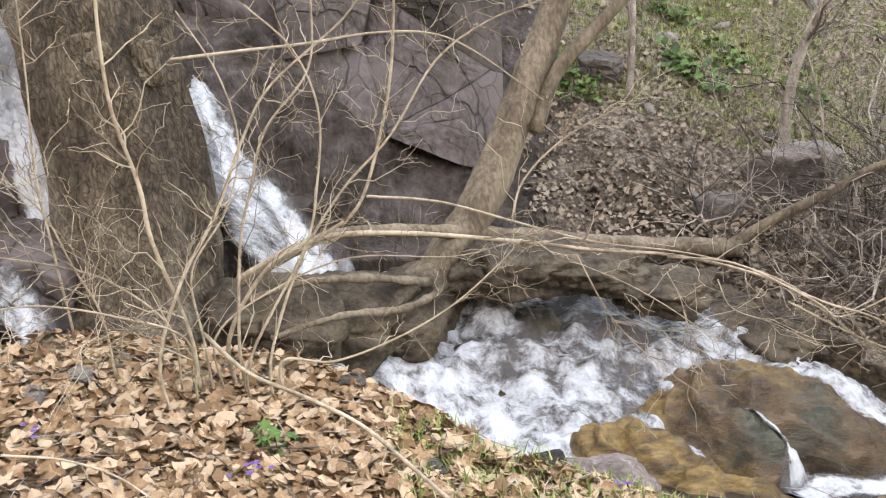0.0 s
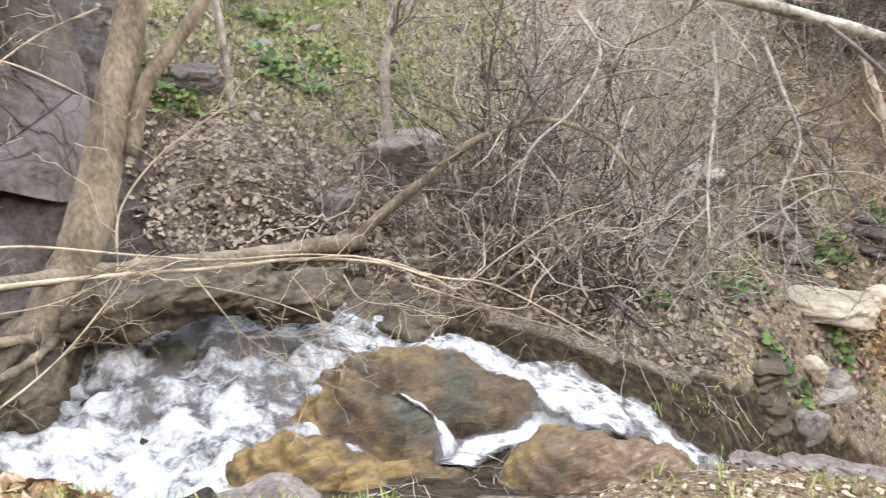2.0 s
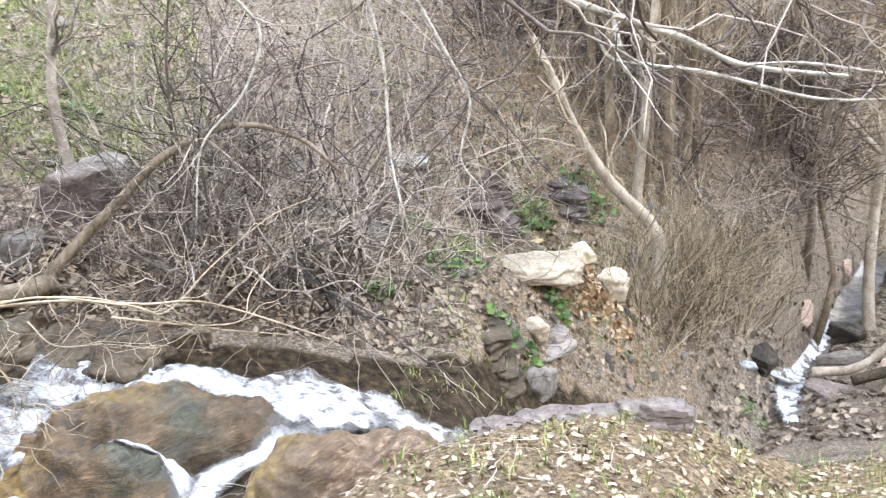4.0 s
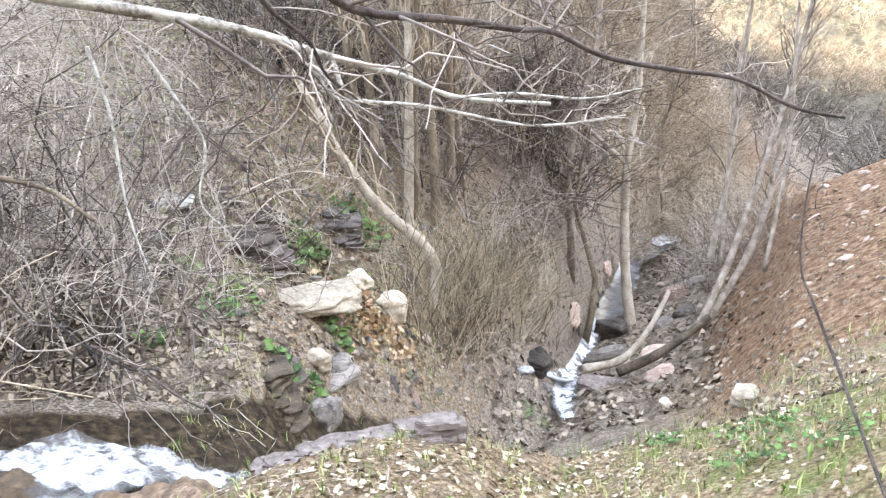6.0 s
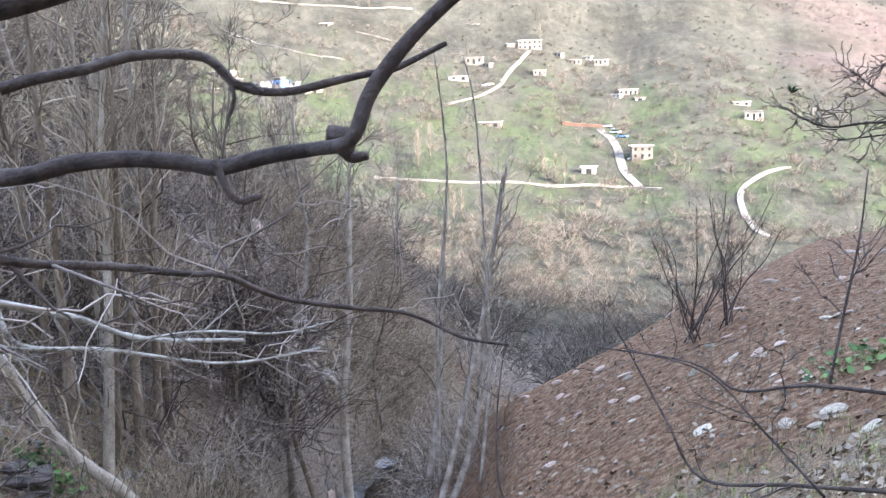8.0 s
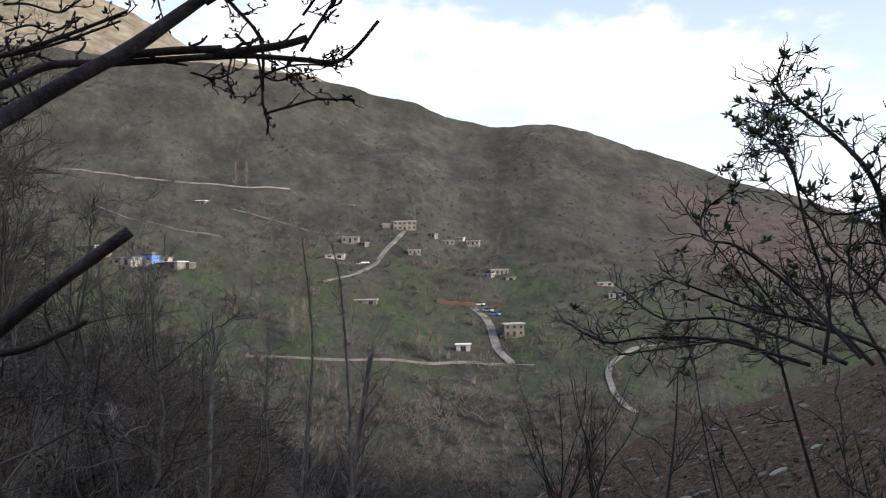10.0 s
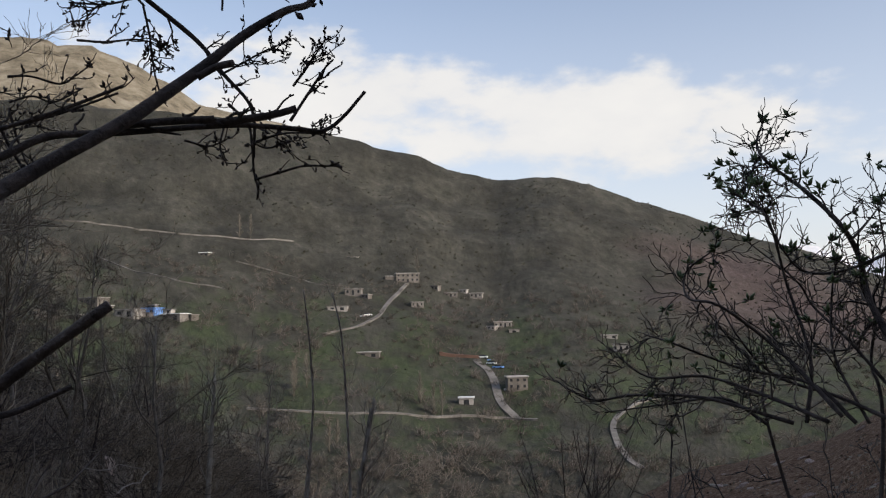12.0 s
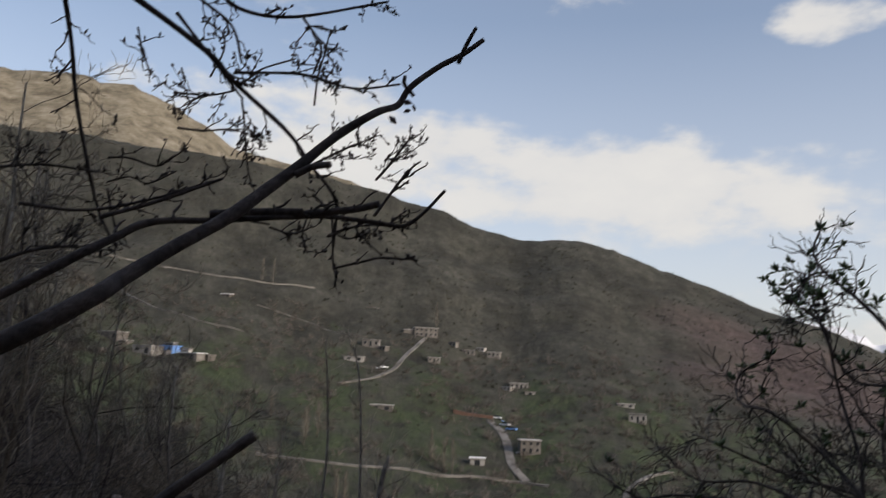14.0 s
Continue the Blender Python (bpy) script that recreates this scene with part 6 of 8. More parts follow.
    t, kept = stem_plant("spurred_bough", "slender dark bough with budding spur twigs", (
        (((1.16, 0.26, 2.13), (1.26, 0.16, 2.08), (1.31, 0.08, 2.03), (1.34, 0.05, 2.00), (1.38, -0.01, 1.95), (1.39, -0.04, 1.91), (1.41, -0.07, 1.87), (1.42, -0.07, 1.81)), 0.0044, 0.0016),
        (((1.33, 0.05, 2.01), (1.36, -0.03, 2.02), (1.38, -0.09, 2.01), (1.39, -0.15, 2.02)), 0.0022, 0.0015),
        (((1.13, 0.22, 2.16), (1.21, 0.12, 2.12), (1.26, 0.06, 2.09), (1.28, 0.03, 2.07), (1.30, -0.03, 2.07), (1.32, -0.14, 2.10)), 0.0041, 0.0015),
        (((1.30, -0.04, 2.07), (1.32, -0.06, 2.04), (1.33, -0.05, 2.01)), 0.0016, 0.0012),
        (((1.21, 0.10, 2.13), (1.25, 0.08, 2.08), (1.28, 0.04, 2.05), (1.30, 0.03, 2.01)), 0.0022, 0.0015),
        (((1.34, 0.04, 1.98), (1.36, 0.04, 1.95), (1.37, 0.04, 1.92)), 0.0015, 0.0011),
        (((1.34, 0.05, 1.99), (1.33, 0.08, 1.98), (1.32, 0.12, 1.98)), 0.0015, 0.0011),
        (((1.39, -0.04, 1.91), (1.40, -0.09, 1.94), (1.40, -0.10, 1.94)), 0.0015, 0.0011),
        (((1.42, -0.12, 1.90), (1.41, -0.14, 1.92), (1.41, -0.16, 1.95)), 0.0019, 0.0011),
        (((1.42, -0.07, 1.83), (1.42, -0.11, 1.84), (1.43, -0.16, 1.84)), 0.0016, 0.0011),
    ), M_BARK_DARK, 78, 9, 0.055, 0.1, 2, "branch", group="boughs overhead", rmin=0.0009)
    buds(kept, M_BARK_DARK, rng, 0.0065, "bud", t, 2)
    t, kept = stem_plant("spurred_bough", "dark bough high overhead with spur twigs", (
        (((1.07, 0.08, 2.16), (1.13, -0.01, 2.13), (1.17, -0.08, 2.11), (1.19, -0.14, 2.10), (1.21, -0.23, 2.10), (1.20, -0.30, 2.12), (1.19, -0.36, 2.14), (1.18, -0.42, 2.15)), 0.0055, 0.0022),
        (((1.19, -0.14, 2.10), (1.20, -0.18, 2.09), (1.21, -0.22, 2.09)), 0.0021, 0.0015),
        (((1.20, -0.30, 2.12), (1.19, -0.31, 2.14), (1.18, -0.32, 2.15)), 0.0030, 0.0022),
    ), M_BARK_DARK, 79, 10, 0.045, 0.1, 2, "branch", group="boughs overhead", rmin=0.0009)
    buds(kept, M_BARK_DARK, rng, 0.0065, "bud", t, 2)
    t, kept = stem_plant("spurred_bough", "thin dark hanging bough at the side of the sky", (
        (((1.21, 0.23, 2.13), (1.27, 0.23, 2.03), (1.30, 0.23, 1.96), (1.33, 0.22, 1.88), (1.35, 0.21, 1.83), (1.36, 0.19, 1.79)), 0.0033, 0.0015),
        (((1.24, 0.25, 1.82), (1.27, 0.19, 1.82), (1.30, 0.13, 1.84), (1.32, 0.06, 1.87)), 0.0022, 0.0013),
        (((1.26, 0.33, 1.86), (1.30, 0.27, 1.88), (1.33, 0.21, 1.88)), 0.0022, 0.0015),
        (((1.16, 0.25, 1.73), (1.19, 0.20, 1.76), (1.21, 0.16, 1.77)), 0.0026, 0.0015),
    ), M_BARK_DARK, 80, 8, 0.06, 0.1, 2, "branch", group="boughs overhead", rmin=0.0009)
    buds(kept, M_BARK_DARK, rng, 0.0065, "bud", t, 2)
    t, kept = stem_plant("spurred_bough", "fine dark spur twigs hanging from the boughs", (
        (((1.404, -0.042, 1.876), (1.410, -0.065, 1.851), (1.412, -0.070, 1.821), (1.412, -0.072, 1.791), (1.413, -0.077, 1.768), (1.413, -0.075, 1.756)), 0.002, 0.0011),
        (((1.412, -0.072, 1.781), (1.420, -0.104, 1.791), (1.426, -0.132, 1.799), (1.431, -0.162, 1.799), (1.434, -0.175, 1.804)), 0.0016, 0.0013),
        (((1.412, -0.070, 1.828), (1.416, -0.089, 1.821), (1.422, -0.115, 1.831)), 0.0013, 0.001),
        (((1.402, -0.037, 1.845), (1.401, -0.033, 1.820), (1.404, -0.041, 1.798)), 0.0014, 0.001),
        (((1.388, 0.007, 1.828), (1.397, -0.019, 1.822), (1.403, -0.040, 1.830)), 0.0015, 0.001),
        (((1.343, 0.205, 1.902), (1.355, 0.183, 1.905), (1.370, 0.155, 1.899), (1.377, 0.140, 1.910), (1.386, 0.121, 1.929)), 0.0017, 0.001),
        (((1.190, 0.131, 1.797), (1.213, 0.088, 1.818), (1.229, 0.055, 1.836), (1.244, 0.021, 1.855)), 0.0026, 0.0017),
        (((1.344, 0.203, 1.871), (1.356, 0.181, 1.881), (1.367, 0.160, 1.876), (1.381, 0.131, 1.896)), 0.0015, 0.001),
        (((1.309, 0.120, 2.078), (1.326, 0.084, 2.034), (1.335, 0.063, 2.008), (1.344, 0.040, 1.981)), 0.0024, 0.0014),
        (((1.328, 0.078, 2.003), (1.334, 0.066, 2.040), (1.333, 0.068, 2.068)), 0.0014, 0.001),
        (((1.383, -0.041, 1.987), (1.383, -0.043, 2.024), (1.385, -0.049, 2.056), (1.386, -0.053, 2.080)), 0.0015, 0.001),
        (((1.335, 0.063, 2.008), (1.344, 0.042, 2.003), (1.351, 0.021, 2.023), (1.365, -0.018, 2.043)), 0.0016, 0.0011),
        (((1.324, 0.112, 1.936), (1.337, 0.084, 1.937), (1.349, 0.056, 1.943), (1.356, 0.038, 1.942)), 0.0016, 0.001),
        (((1.356, 0.038, 1.942), (1.358, 0.033, 1.905), (1.361, 0.025, 1.872)), 0.0014, 0.001),
        (((1.327, 0.193, 1.859), (1.331, 0.186, 1.829), (1.337, 0.176, 1.797), (1.343, 0.164, 1.789)), 0.0018, 0.001),
        (((1.289, 0.158, 2.050), (1.293, 0.151, 2.022), (1.299, 0.140, 1.993)), 0.0014, 0.001),
    ), M_BARK_DARK, 83, 7, 0.035, 0.1, 1, "branch", group="boughs overhead", rmin=0.0009)
    buds(kept, M_BARK_DARK, rng, 0.0075, "bud", t, 2)
    # the budding shrub at the edge of the path
    stems = [
             (((1.801, -1.024, 1.517), (1.850, -0.996, 1.615), (1.885, -0.996, 1.699), (1.835, -0.949, 1.748), (1.882, -0.919, 1.808), (1.924, -0.898, 1.846), (1.874, -0.844, 1.870), (1.909, -0.842, 1.909), (1.935, -0.865, 1.955)), 0.0062, 0.0016),
             (((1.872, -0.851, 1.866), (1.910, -0.838, 1.865), (1.945, -0.834, 1.854)), 0.0022, 0.0012),
             (((1.831, -1.053, 1.458), (1.880, -1.028, 1.578), (1.921, -1.017, 1.638), (1.861, -0.988, 1.690)), 0.006, 0.004),
             (((1.796, -0.859, 1.429), (1.821, -0.880, 1.531), (1.861, -0.863, 1.654), (1.809, -0.823, 1.755), (1.846, -0.807, 1.790), (1.884, -0.790, 1.814)), 0.0036, 0.0012),
             (((1.833, -0.843, 1.720), (1.868, -0.836, 1.776), (1.895, -0.858, 1.802), (1.838, -0.829, 1.815)), 0.0022, 0.0012),
             (((1.732, -0.890, 1.445), (1.779, -0.852, 1.507), (1.823, -0.814, 1.560), (1.786, -0.728, 1.619), (1.827, -0.689, 1.634), (1.856, -0.695, 1.679), (1.786, -0.727, 1.711)), 0.004, 0.0012),
             (((1.816, -0.944, 1.425), (1.868, -0.897, 1.485), (1.934, -0.801, 1.510), (1.900, -0.672, 1.559), (1.940, -0.634, 1.574)), 0.0038, 0.0012),
             (((1.757, -0.879, 1.434), (1.815, -0.806, 1.470), (1.871, -0.722, 1.501), (1.831, -0.618, 1.505), (1.871, -0.561, 1.554)), 0.0036, 0.0012),
             (((1.812, -0.844, 1.427), (1.880, -0.722, 1.464), (1.935, -0.613, 1.467), (1.885, -0.529, 1.465), (1.922, -0.466, 1.500)), 0.0034, 0.0012),
             (((1.885, -1.077, 1.652), (1.943, -1.034, 1.584), (1.993, -1.004, 1.536), (1.971, -0.862, 1.554)), 0.0036, 0.0014),
             (((1.890, -1.019, 1.415), (1.926, -1.022, 1.524), (1.944, -1.066, 1.677), (1.884, -1.033, 1.790)), 0.0036, 0.0012),
             (((1.900, -1.112, 1.729), (1.954, -1.081, 1.790), (1.971, -1.128, 1.828)), 0.0026, 0.0012),
             (((1.793, -0.996, 1.428), (1.854, -0.934, 1.464), (1.917, -0.856, 1.496), (1.872, -0.785, 1.559), (1.915, -0.750, 1.650)), 0.0036, 0.0012),
             (((1.816, -1.039, 1.709), (1.883, -0.970, 1.676), (1.937, -0.922, 1.679), (1.886, -0.868, 1.716), (1.925, -0.855, 1.782)), 0.003, 0.0012),
             (((1.843, -0.811, 1.423), (1.892, -0.755, 1.462), (1.944, -0.676, 1.450), (1.901, -0.553, 1.441)), 0.003, 0.0012),
             (((1.860, -1.038, 1.455), (1.921, -0.984, 1.555), (1.971, -0.946, 1.616), (1.917, -0.898, 1.663), (1.974, -0.835, 1.739)), 0.0034, 0.0012),
             (((1.826, -0.969, 1.423), (1.874, -0.940, 1.528), (1.904, -0.952, 1.624), (1.839, -0.939, 1.690)), 0.003, 0.0012),
             (((1.955, -0.847, 1.408), (1.988, -0.855, 1.490), (2.035, -0.817, 1.552), (1.991, -0.714, 1.676)), 0.003, 0.0012)]
    # every stem that leaves the view low down goes on to a common stool on the ground
    rooted = []
    for pts, r0, r1 in stems:
        if pts[0][2] < 1.42:
            foot = Vector((1.98 + rng.uniform(-0.10, 0.10), -1.12 + rng.uniform(-0.10, 0.10), 0))
            foot.z = ground_z(foot.x, foot.y) - 0.05
            first = Vector(pts[0])
            mid = foot.lerp(first, 0.55) + Vector((rng.uniform(-0.05, 0.05), rng.uniform(-0.06, 0.06), 0.12))
            pts, r0 = (foot, mid, *pts), r0 * 1.3
        rooted.append((pts, r0, r1))
    for _ in range(9):
        foot = Vector((1.98 + rng.uniform(-0.12, 0.12), -1.12 + rng.uniform(-0.12, 0.12), 0))
        foot.z = ground_z(foot.x, foot.y) - 0.05
        tip = Vector((1.95 + rng.uniform(-0.1, 0.35), rng.uniform(-1.15, -0.62), rng.uniform(1.1, 1.55)))
        rooted.append((bend(foot, tip, 7, 0.06, rng), 0.0042, 0.0012))
    t, kept = stem_plant("budding_shrub", "dark thorny shrub opening small green leaves", rooted, M_BARK_DARK, 81, 16, 0.11, 0.15, 2, twig_m=M_TWIG_DARK, rmin=0.0010)
    tips = [[q[-2], q[-1]] for q in kept if rng.random() < (0.10 if q[-1].z > 1.66 else 0.03 if q[-1].z > 1.4 else 0)]
    tips += [[Vector(p[-2]).lerp(Vector(p[-1]), 0.8), Vector(p[-1])] for p, _, _ in stems if p[-1][2] > 1.6] * 2
    buds(tips, M_BUD, rng, 0.016, "bud_spray", t, 1, True)
    # thin twigs rising from the slope below the path
    stem_plant("thin_shrub", "sparse thin dark shrub on the grassy slope", (
        (((3.19, -1.05, 0.24), (3.25, -0.77, 0.22), (3.29, -0.49, 0.21), (3.38, -0.37, 0.39), (3.46, -0.24, 0.62), (3.50, -0.14, 0.79)), 0.008, 0.002),
        (((2.74, -0.94, 0.72), (2.80, -0.72, 0.72), (2.83, -0.54, 0.69), (2.86, -0.41, 0.76), (2.98, -0.11, 0.77)), 0.006, 0.002),
        (((3.20, -0.17, -0.73), (3.43, 0.04, -0.40), (3.57, 0.20, -0.13), (3.63, 0.27, 0.01), (3.74, 0.28, 0.30), (3.86, 0.23, 0.69)), 0.008, 0.002),
        (((2.79, -0.77, 0.73), (2.84, -0.81, 0.91), (2.87, -0.85, 1.12), (2.89, -0.87, 1.31)), 0.005, 0.002),
        (((3.04, -0.83, 0.28), (3.15, -0.66, 0.45), (3.23, -0.49, 0.61), (3.27, -0.22, 0.68)), 0.005, 0.002),
    ), M_BARK_DARK, 82, 7, 0.3, 0.2, 2, "shrub", twig_m=M_TWIG_DARK)


build_boughs()

# ------------------------------------------------ fallen leaves, grass and small plants
def leaf_shape(rng, s, lobed=True):
    """Outline and faces of one curled dry leaf, about s long."""
    if lobed:
        out = [(0, -0.5), (0.22, -0.28), (0.52, -0.22), (0.30, 0.02), (0.48, 0.30), (0.16, 0.24), (0, 0.58), (-0.16, 0.24), (-0.48, 0.30), (-0.30, 0.02), (-0.52, -0.22), (-0.22, -0.28)]
    else:
        out = [(0, -0.5), (0.2, -0.34), (0.31, -0.05), (0.25, 0.25), (0, 0.55), (-0.25, 0.25), (-0.31, -0.05), (-0.2, -0.34)]
    c1, c2 = rng.uniform(0.1, 0.9), rng.uniform(-0.5, 0.5)
    pts = [Vector((0, 0, 0))] + [Vector((x, y, c1 * x * x + c2 * y * y + rng.uniform(-0.11, 0.11))) for x, y in out]
    n = len(out)
    return [p * s for p in pts], [(0, 1 + i, 1 + (i + 1) % n) for i in range(n)]


def ground_turn(x, y, rng, tilt):
    e = 0.12
    nrm = Vector((ground_z(x - e, y) - ground_z(x + e, y), ground_z(x, y - e) - ground_z(x, y + e), 2 * e)).normalized()
    q = nrm.to_track_quat("Z", "Y").to_matrix().to_4x4()
    return q @ pose(0, 0, 0, rng.uniform(-tilt, tilt), rng.uniform(-tilt, tilt), rng.uniform(0, 360))


def scatter_leaves(name, label, spots, smin, smax, tilt, material, seed, lobed=0.5):
    rng = random.Random(seed)
    v, f = [], []
    for x, y in spots:
        p, fc = leaf_shape(rng, rng.uniform(smin, smax), rng.random() < lobed)
        m = Matrix.Translation((x, y, ground_z(x, y) + rng.uniform(0.008, 0.03))) @ ground_turn(x, y, rng, tilt)
        b = len(v)
        v += [m @ q for q in p]
        f += [tuple(b + i for i in t) for t in fc]
    ob = link_mesh(name, v, f, material)
    return tagged(ob, label, "leaves", kind="stuff")


def in_sector(rng, n, b0, b1, h0, h1, power=1.0):
    out = []
    for _ in range(n):
        h = h0 + (h1 - h0) * rng.random() ** power
        out.append(polar(rng.uniform(b0, b1), h))
    return out


def clustered(rng, n, b0, b1, h0, h1, scale):
    """Spots that gather in uneven clumps."""
    out = []
    while len(out) < n:
        x, y = polar(rng.uniform(b0, b1), math.sqrt(rng.uniform(h0 * h0, h1 * h1)))
        if noise.fractal(Vector((x * scale, y * scale, 0)), 1, 2, 3) + rng.uniform(-0.5, 0.5) > 0.05:
            out.append((x, y))
    return out


def build_litter():
    rng = random.Random(91)
    near = [p for p in in_sector(rng, 6400, -42, 14, 1.7, 4.4) if math.hypot(*p) < np.interp(math.degrees(math.atan2(*p)), BEAR, EDGE_H) + 0.25]
    litter = scatter_leaves("leaf_litter", "thick carpet of curled tan dry leaves on the bank", near[:5000], 0.04, 0.095, 42, M_LEAF_DRY, 92, 0.2)
    tw = Tubes()
    for x, y in in_sector(rng, 420, -42, 60, 1.9, 4.2):
        a = Vector((x, y, ground_z(x, y) + rng.uniform(0.015, 0.05)))
        g, L = rng.uniform(0, 6.28), rng.uniform(0.08, 0.45)
        e = a + Vector((L * math.cos(g), L * math.sin(g), 0))
        e.z = ground_z(e.x, e.y) + rng.uniform(0.015, 0.06)
        tw.tube(bend(a, e, 5, 0.06, rng), rng.uniform(0.0015, 0.004), 0.0012, 4)
    tagged(tw.link("fallen_twigs", M_TWIG), "thin dry twigs lying among the fallen leaves", "twigs", kind="stuff")
    # the nearest leaves, one by one
    shapes = []
    for k in range(8):
        p, fc = leaf_shape(rng, 0.11, k < 4)
        me = bpy.data.meshes.new("leaf")
        me.from_pydata([tuple(q) for q in p], [], fc)
        me.materials.append(M_LEAF_DRY_ONE)
        shapes.append(me)
    for x, y in in_sector(rng, 240, -38, 4, 2.1, 3.6):
        ob = new("leaf", shapes[rng.randrange(8)])
        ob.matrix_world = Matrix.Translation((x, y, ground_z(x, y) + rng.uniform(0.02, 0.04))) @ ground_turn(x, y, rng, 30) @ Matrix.Scale(rng.uniform(0.7, 1.25), 4)
        ob.parent = litter
    spots = [p for p in in_sector(rng, 5200, 14, 118, 1.6, 6.0) + in_sector(rng, 1500, 26, 76, 2.8, 5.2) if math.hypot(*p) < np.interp(math.degrees(math.atan2(*p)), BEAR, EDGE_H) + 0.35 or math.degrees(math.atan2(*p)) > 70]
    scatter_leaves("bank_leaves", "thin scatter of dry leaves on the grassy path edge", spots, 0.02, 0.055, 30, M_LEAF_MID, 93, 0.3)
    spots = [p for p in in_sector(rng, 15000, 4, 66, 6.0, 16, 1.3) if math.hypot(*p) > np.interp(math.degrees(math.atan2(*p)), BEAR, FAR_H) + 0.6]
    scatter_leaves("slope_leaves", "dry leaves strewn over the far bank", spots, 0.04, 0.085, 40, M_LEAF_OLD, 94, 0.3)
    spots = in_sector(rng, 5200, 5, 36, 6.2, 8.6)
    scatter_leaves("bank_litter", "pale dry leaves lying over the far slope", spots, 0.02, 0.055, 35, M_LEAF_OLD, 98, 0.3)
    c = Vector((6.98, 4.93, -2.95))
    scatter_leaves("red_leaf_pile", "heap of reddish dry leaves at the foot of the bush", [(c.x + rng.gauss(0, 0.25), c.y + rng.gauss(0, 0.25)) for _ in range(260)], 0.06, 0.13, 60, M_LEAF_DRY, 97, 0.3)
    spots = in_sector(rng, 4200, 60, 80, 8.0, 26)
    scatter_leaves("gully_leaves", "old leaves strewn down the gully", spots, 0.06, 0.14, 40, M_LEAF_OLD, 96, 0.3)
    spots = in_sector(rng, 2600, 78, 118, 5.0, 18, 1.4)
    scatter_leaves("hill_leaves", "dry leaf bits on the open slope", spots, 0.04, 0.08, 40, M_LEAF_OLD, 95, 0.3)


def grass_tufts(name, label, spots, hmin, hmax, blades, material, seed):
    rng = random.Random(seed)
    v, f = [], []
    for x, y in spots:
        z = ground_z(x, y) - 0.005
        for _ in range(blades):
            a = rng.uniform(0, 6.28)
            L = rng.uniform(hmin, hmax)
            o = Vector((x + rng.uniform(-0.06, 0.06), y + rng.uniform(-0.06, 0.06), z))
            d = Vector((math.cos(a), math.sin(a), 0))
            s = Vector((-d.y, d.x, 0)) * L * 0.05
            b = len(v)
            lean = rng.uniform(0.2, 0.9)
            v += [o - s, o + s, o + d * L * lean * 0.4 + Vector((0, 0, L * 0.6)) + s * 0.7, o + d * L * lean * 0.4 + Vector((0, 0, L * 0.6)) - s * 0.7, o + d * L * lean + Vector((0, 0, L * (1.0 - 0.4 * lean)))]
            f += [(b, b + 1, b + 2, b + 3), (b + 3, b + 2, b + 4)]
    ob = link_mesh(name, v, f, material)
    return tagged(ob, label, "grass", kind="stuff")


def herb(at, seed, spread, count, size):
    """A low clump of broad green leaves."""
    rng = random.Random(seed)
    t = thing("green_herb", "low clump of fresh green leaves among dry leaves", "plant", "green plants on the banks")
    v, f = [], []
    tb = Tubes()
    for _ in range(count):
        a, r = rng.uniform(0, 6.28), spread * math.sqrt(rng.random())
        x, y = at[0] + r * math.cos(a), at[1] + r * math.sin(a)
        z0 = ground_z(x, y) if abs(ground_z(x, y) - at[2]) < 0.5 else at[2]
        c = Vector((x, y, z0 + rng.uniform(0.25, 1.0) * size * 1.6))
        tb.tube([Vector((at[0] + (x - at[0]) * 0.6, at[1] + (y - at[1]) * 0.6, z0 - 0.01)), c], size * 0.04, size * 0.03, 3, cap=False)
        p, fc = leaf_shape(rng, size * rng.uniform(0.7, 1.2), rng.random() < 0.6)
        m = Matrix.Translation(c) @ pose(0, 0, 0, rng.uniform(-35, 35), rng.uniform(-35, 35), rng.uniform(0, 360))
        b = len(v)
        v += [m @ q for q in p]
        f += [tuple(b + i for i in k) for k in fc]
    ob = link_mesh("foliage", v, f, M_LEAF_GREEN, t)
    tb.link("stalk", M_LEAF_GREEN, t)["kind"] = "stuff"
    ob["kind"] = "stuff"
    return t


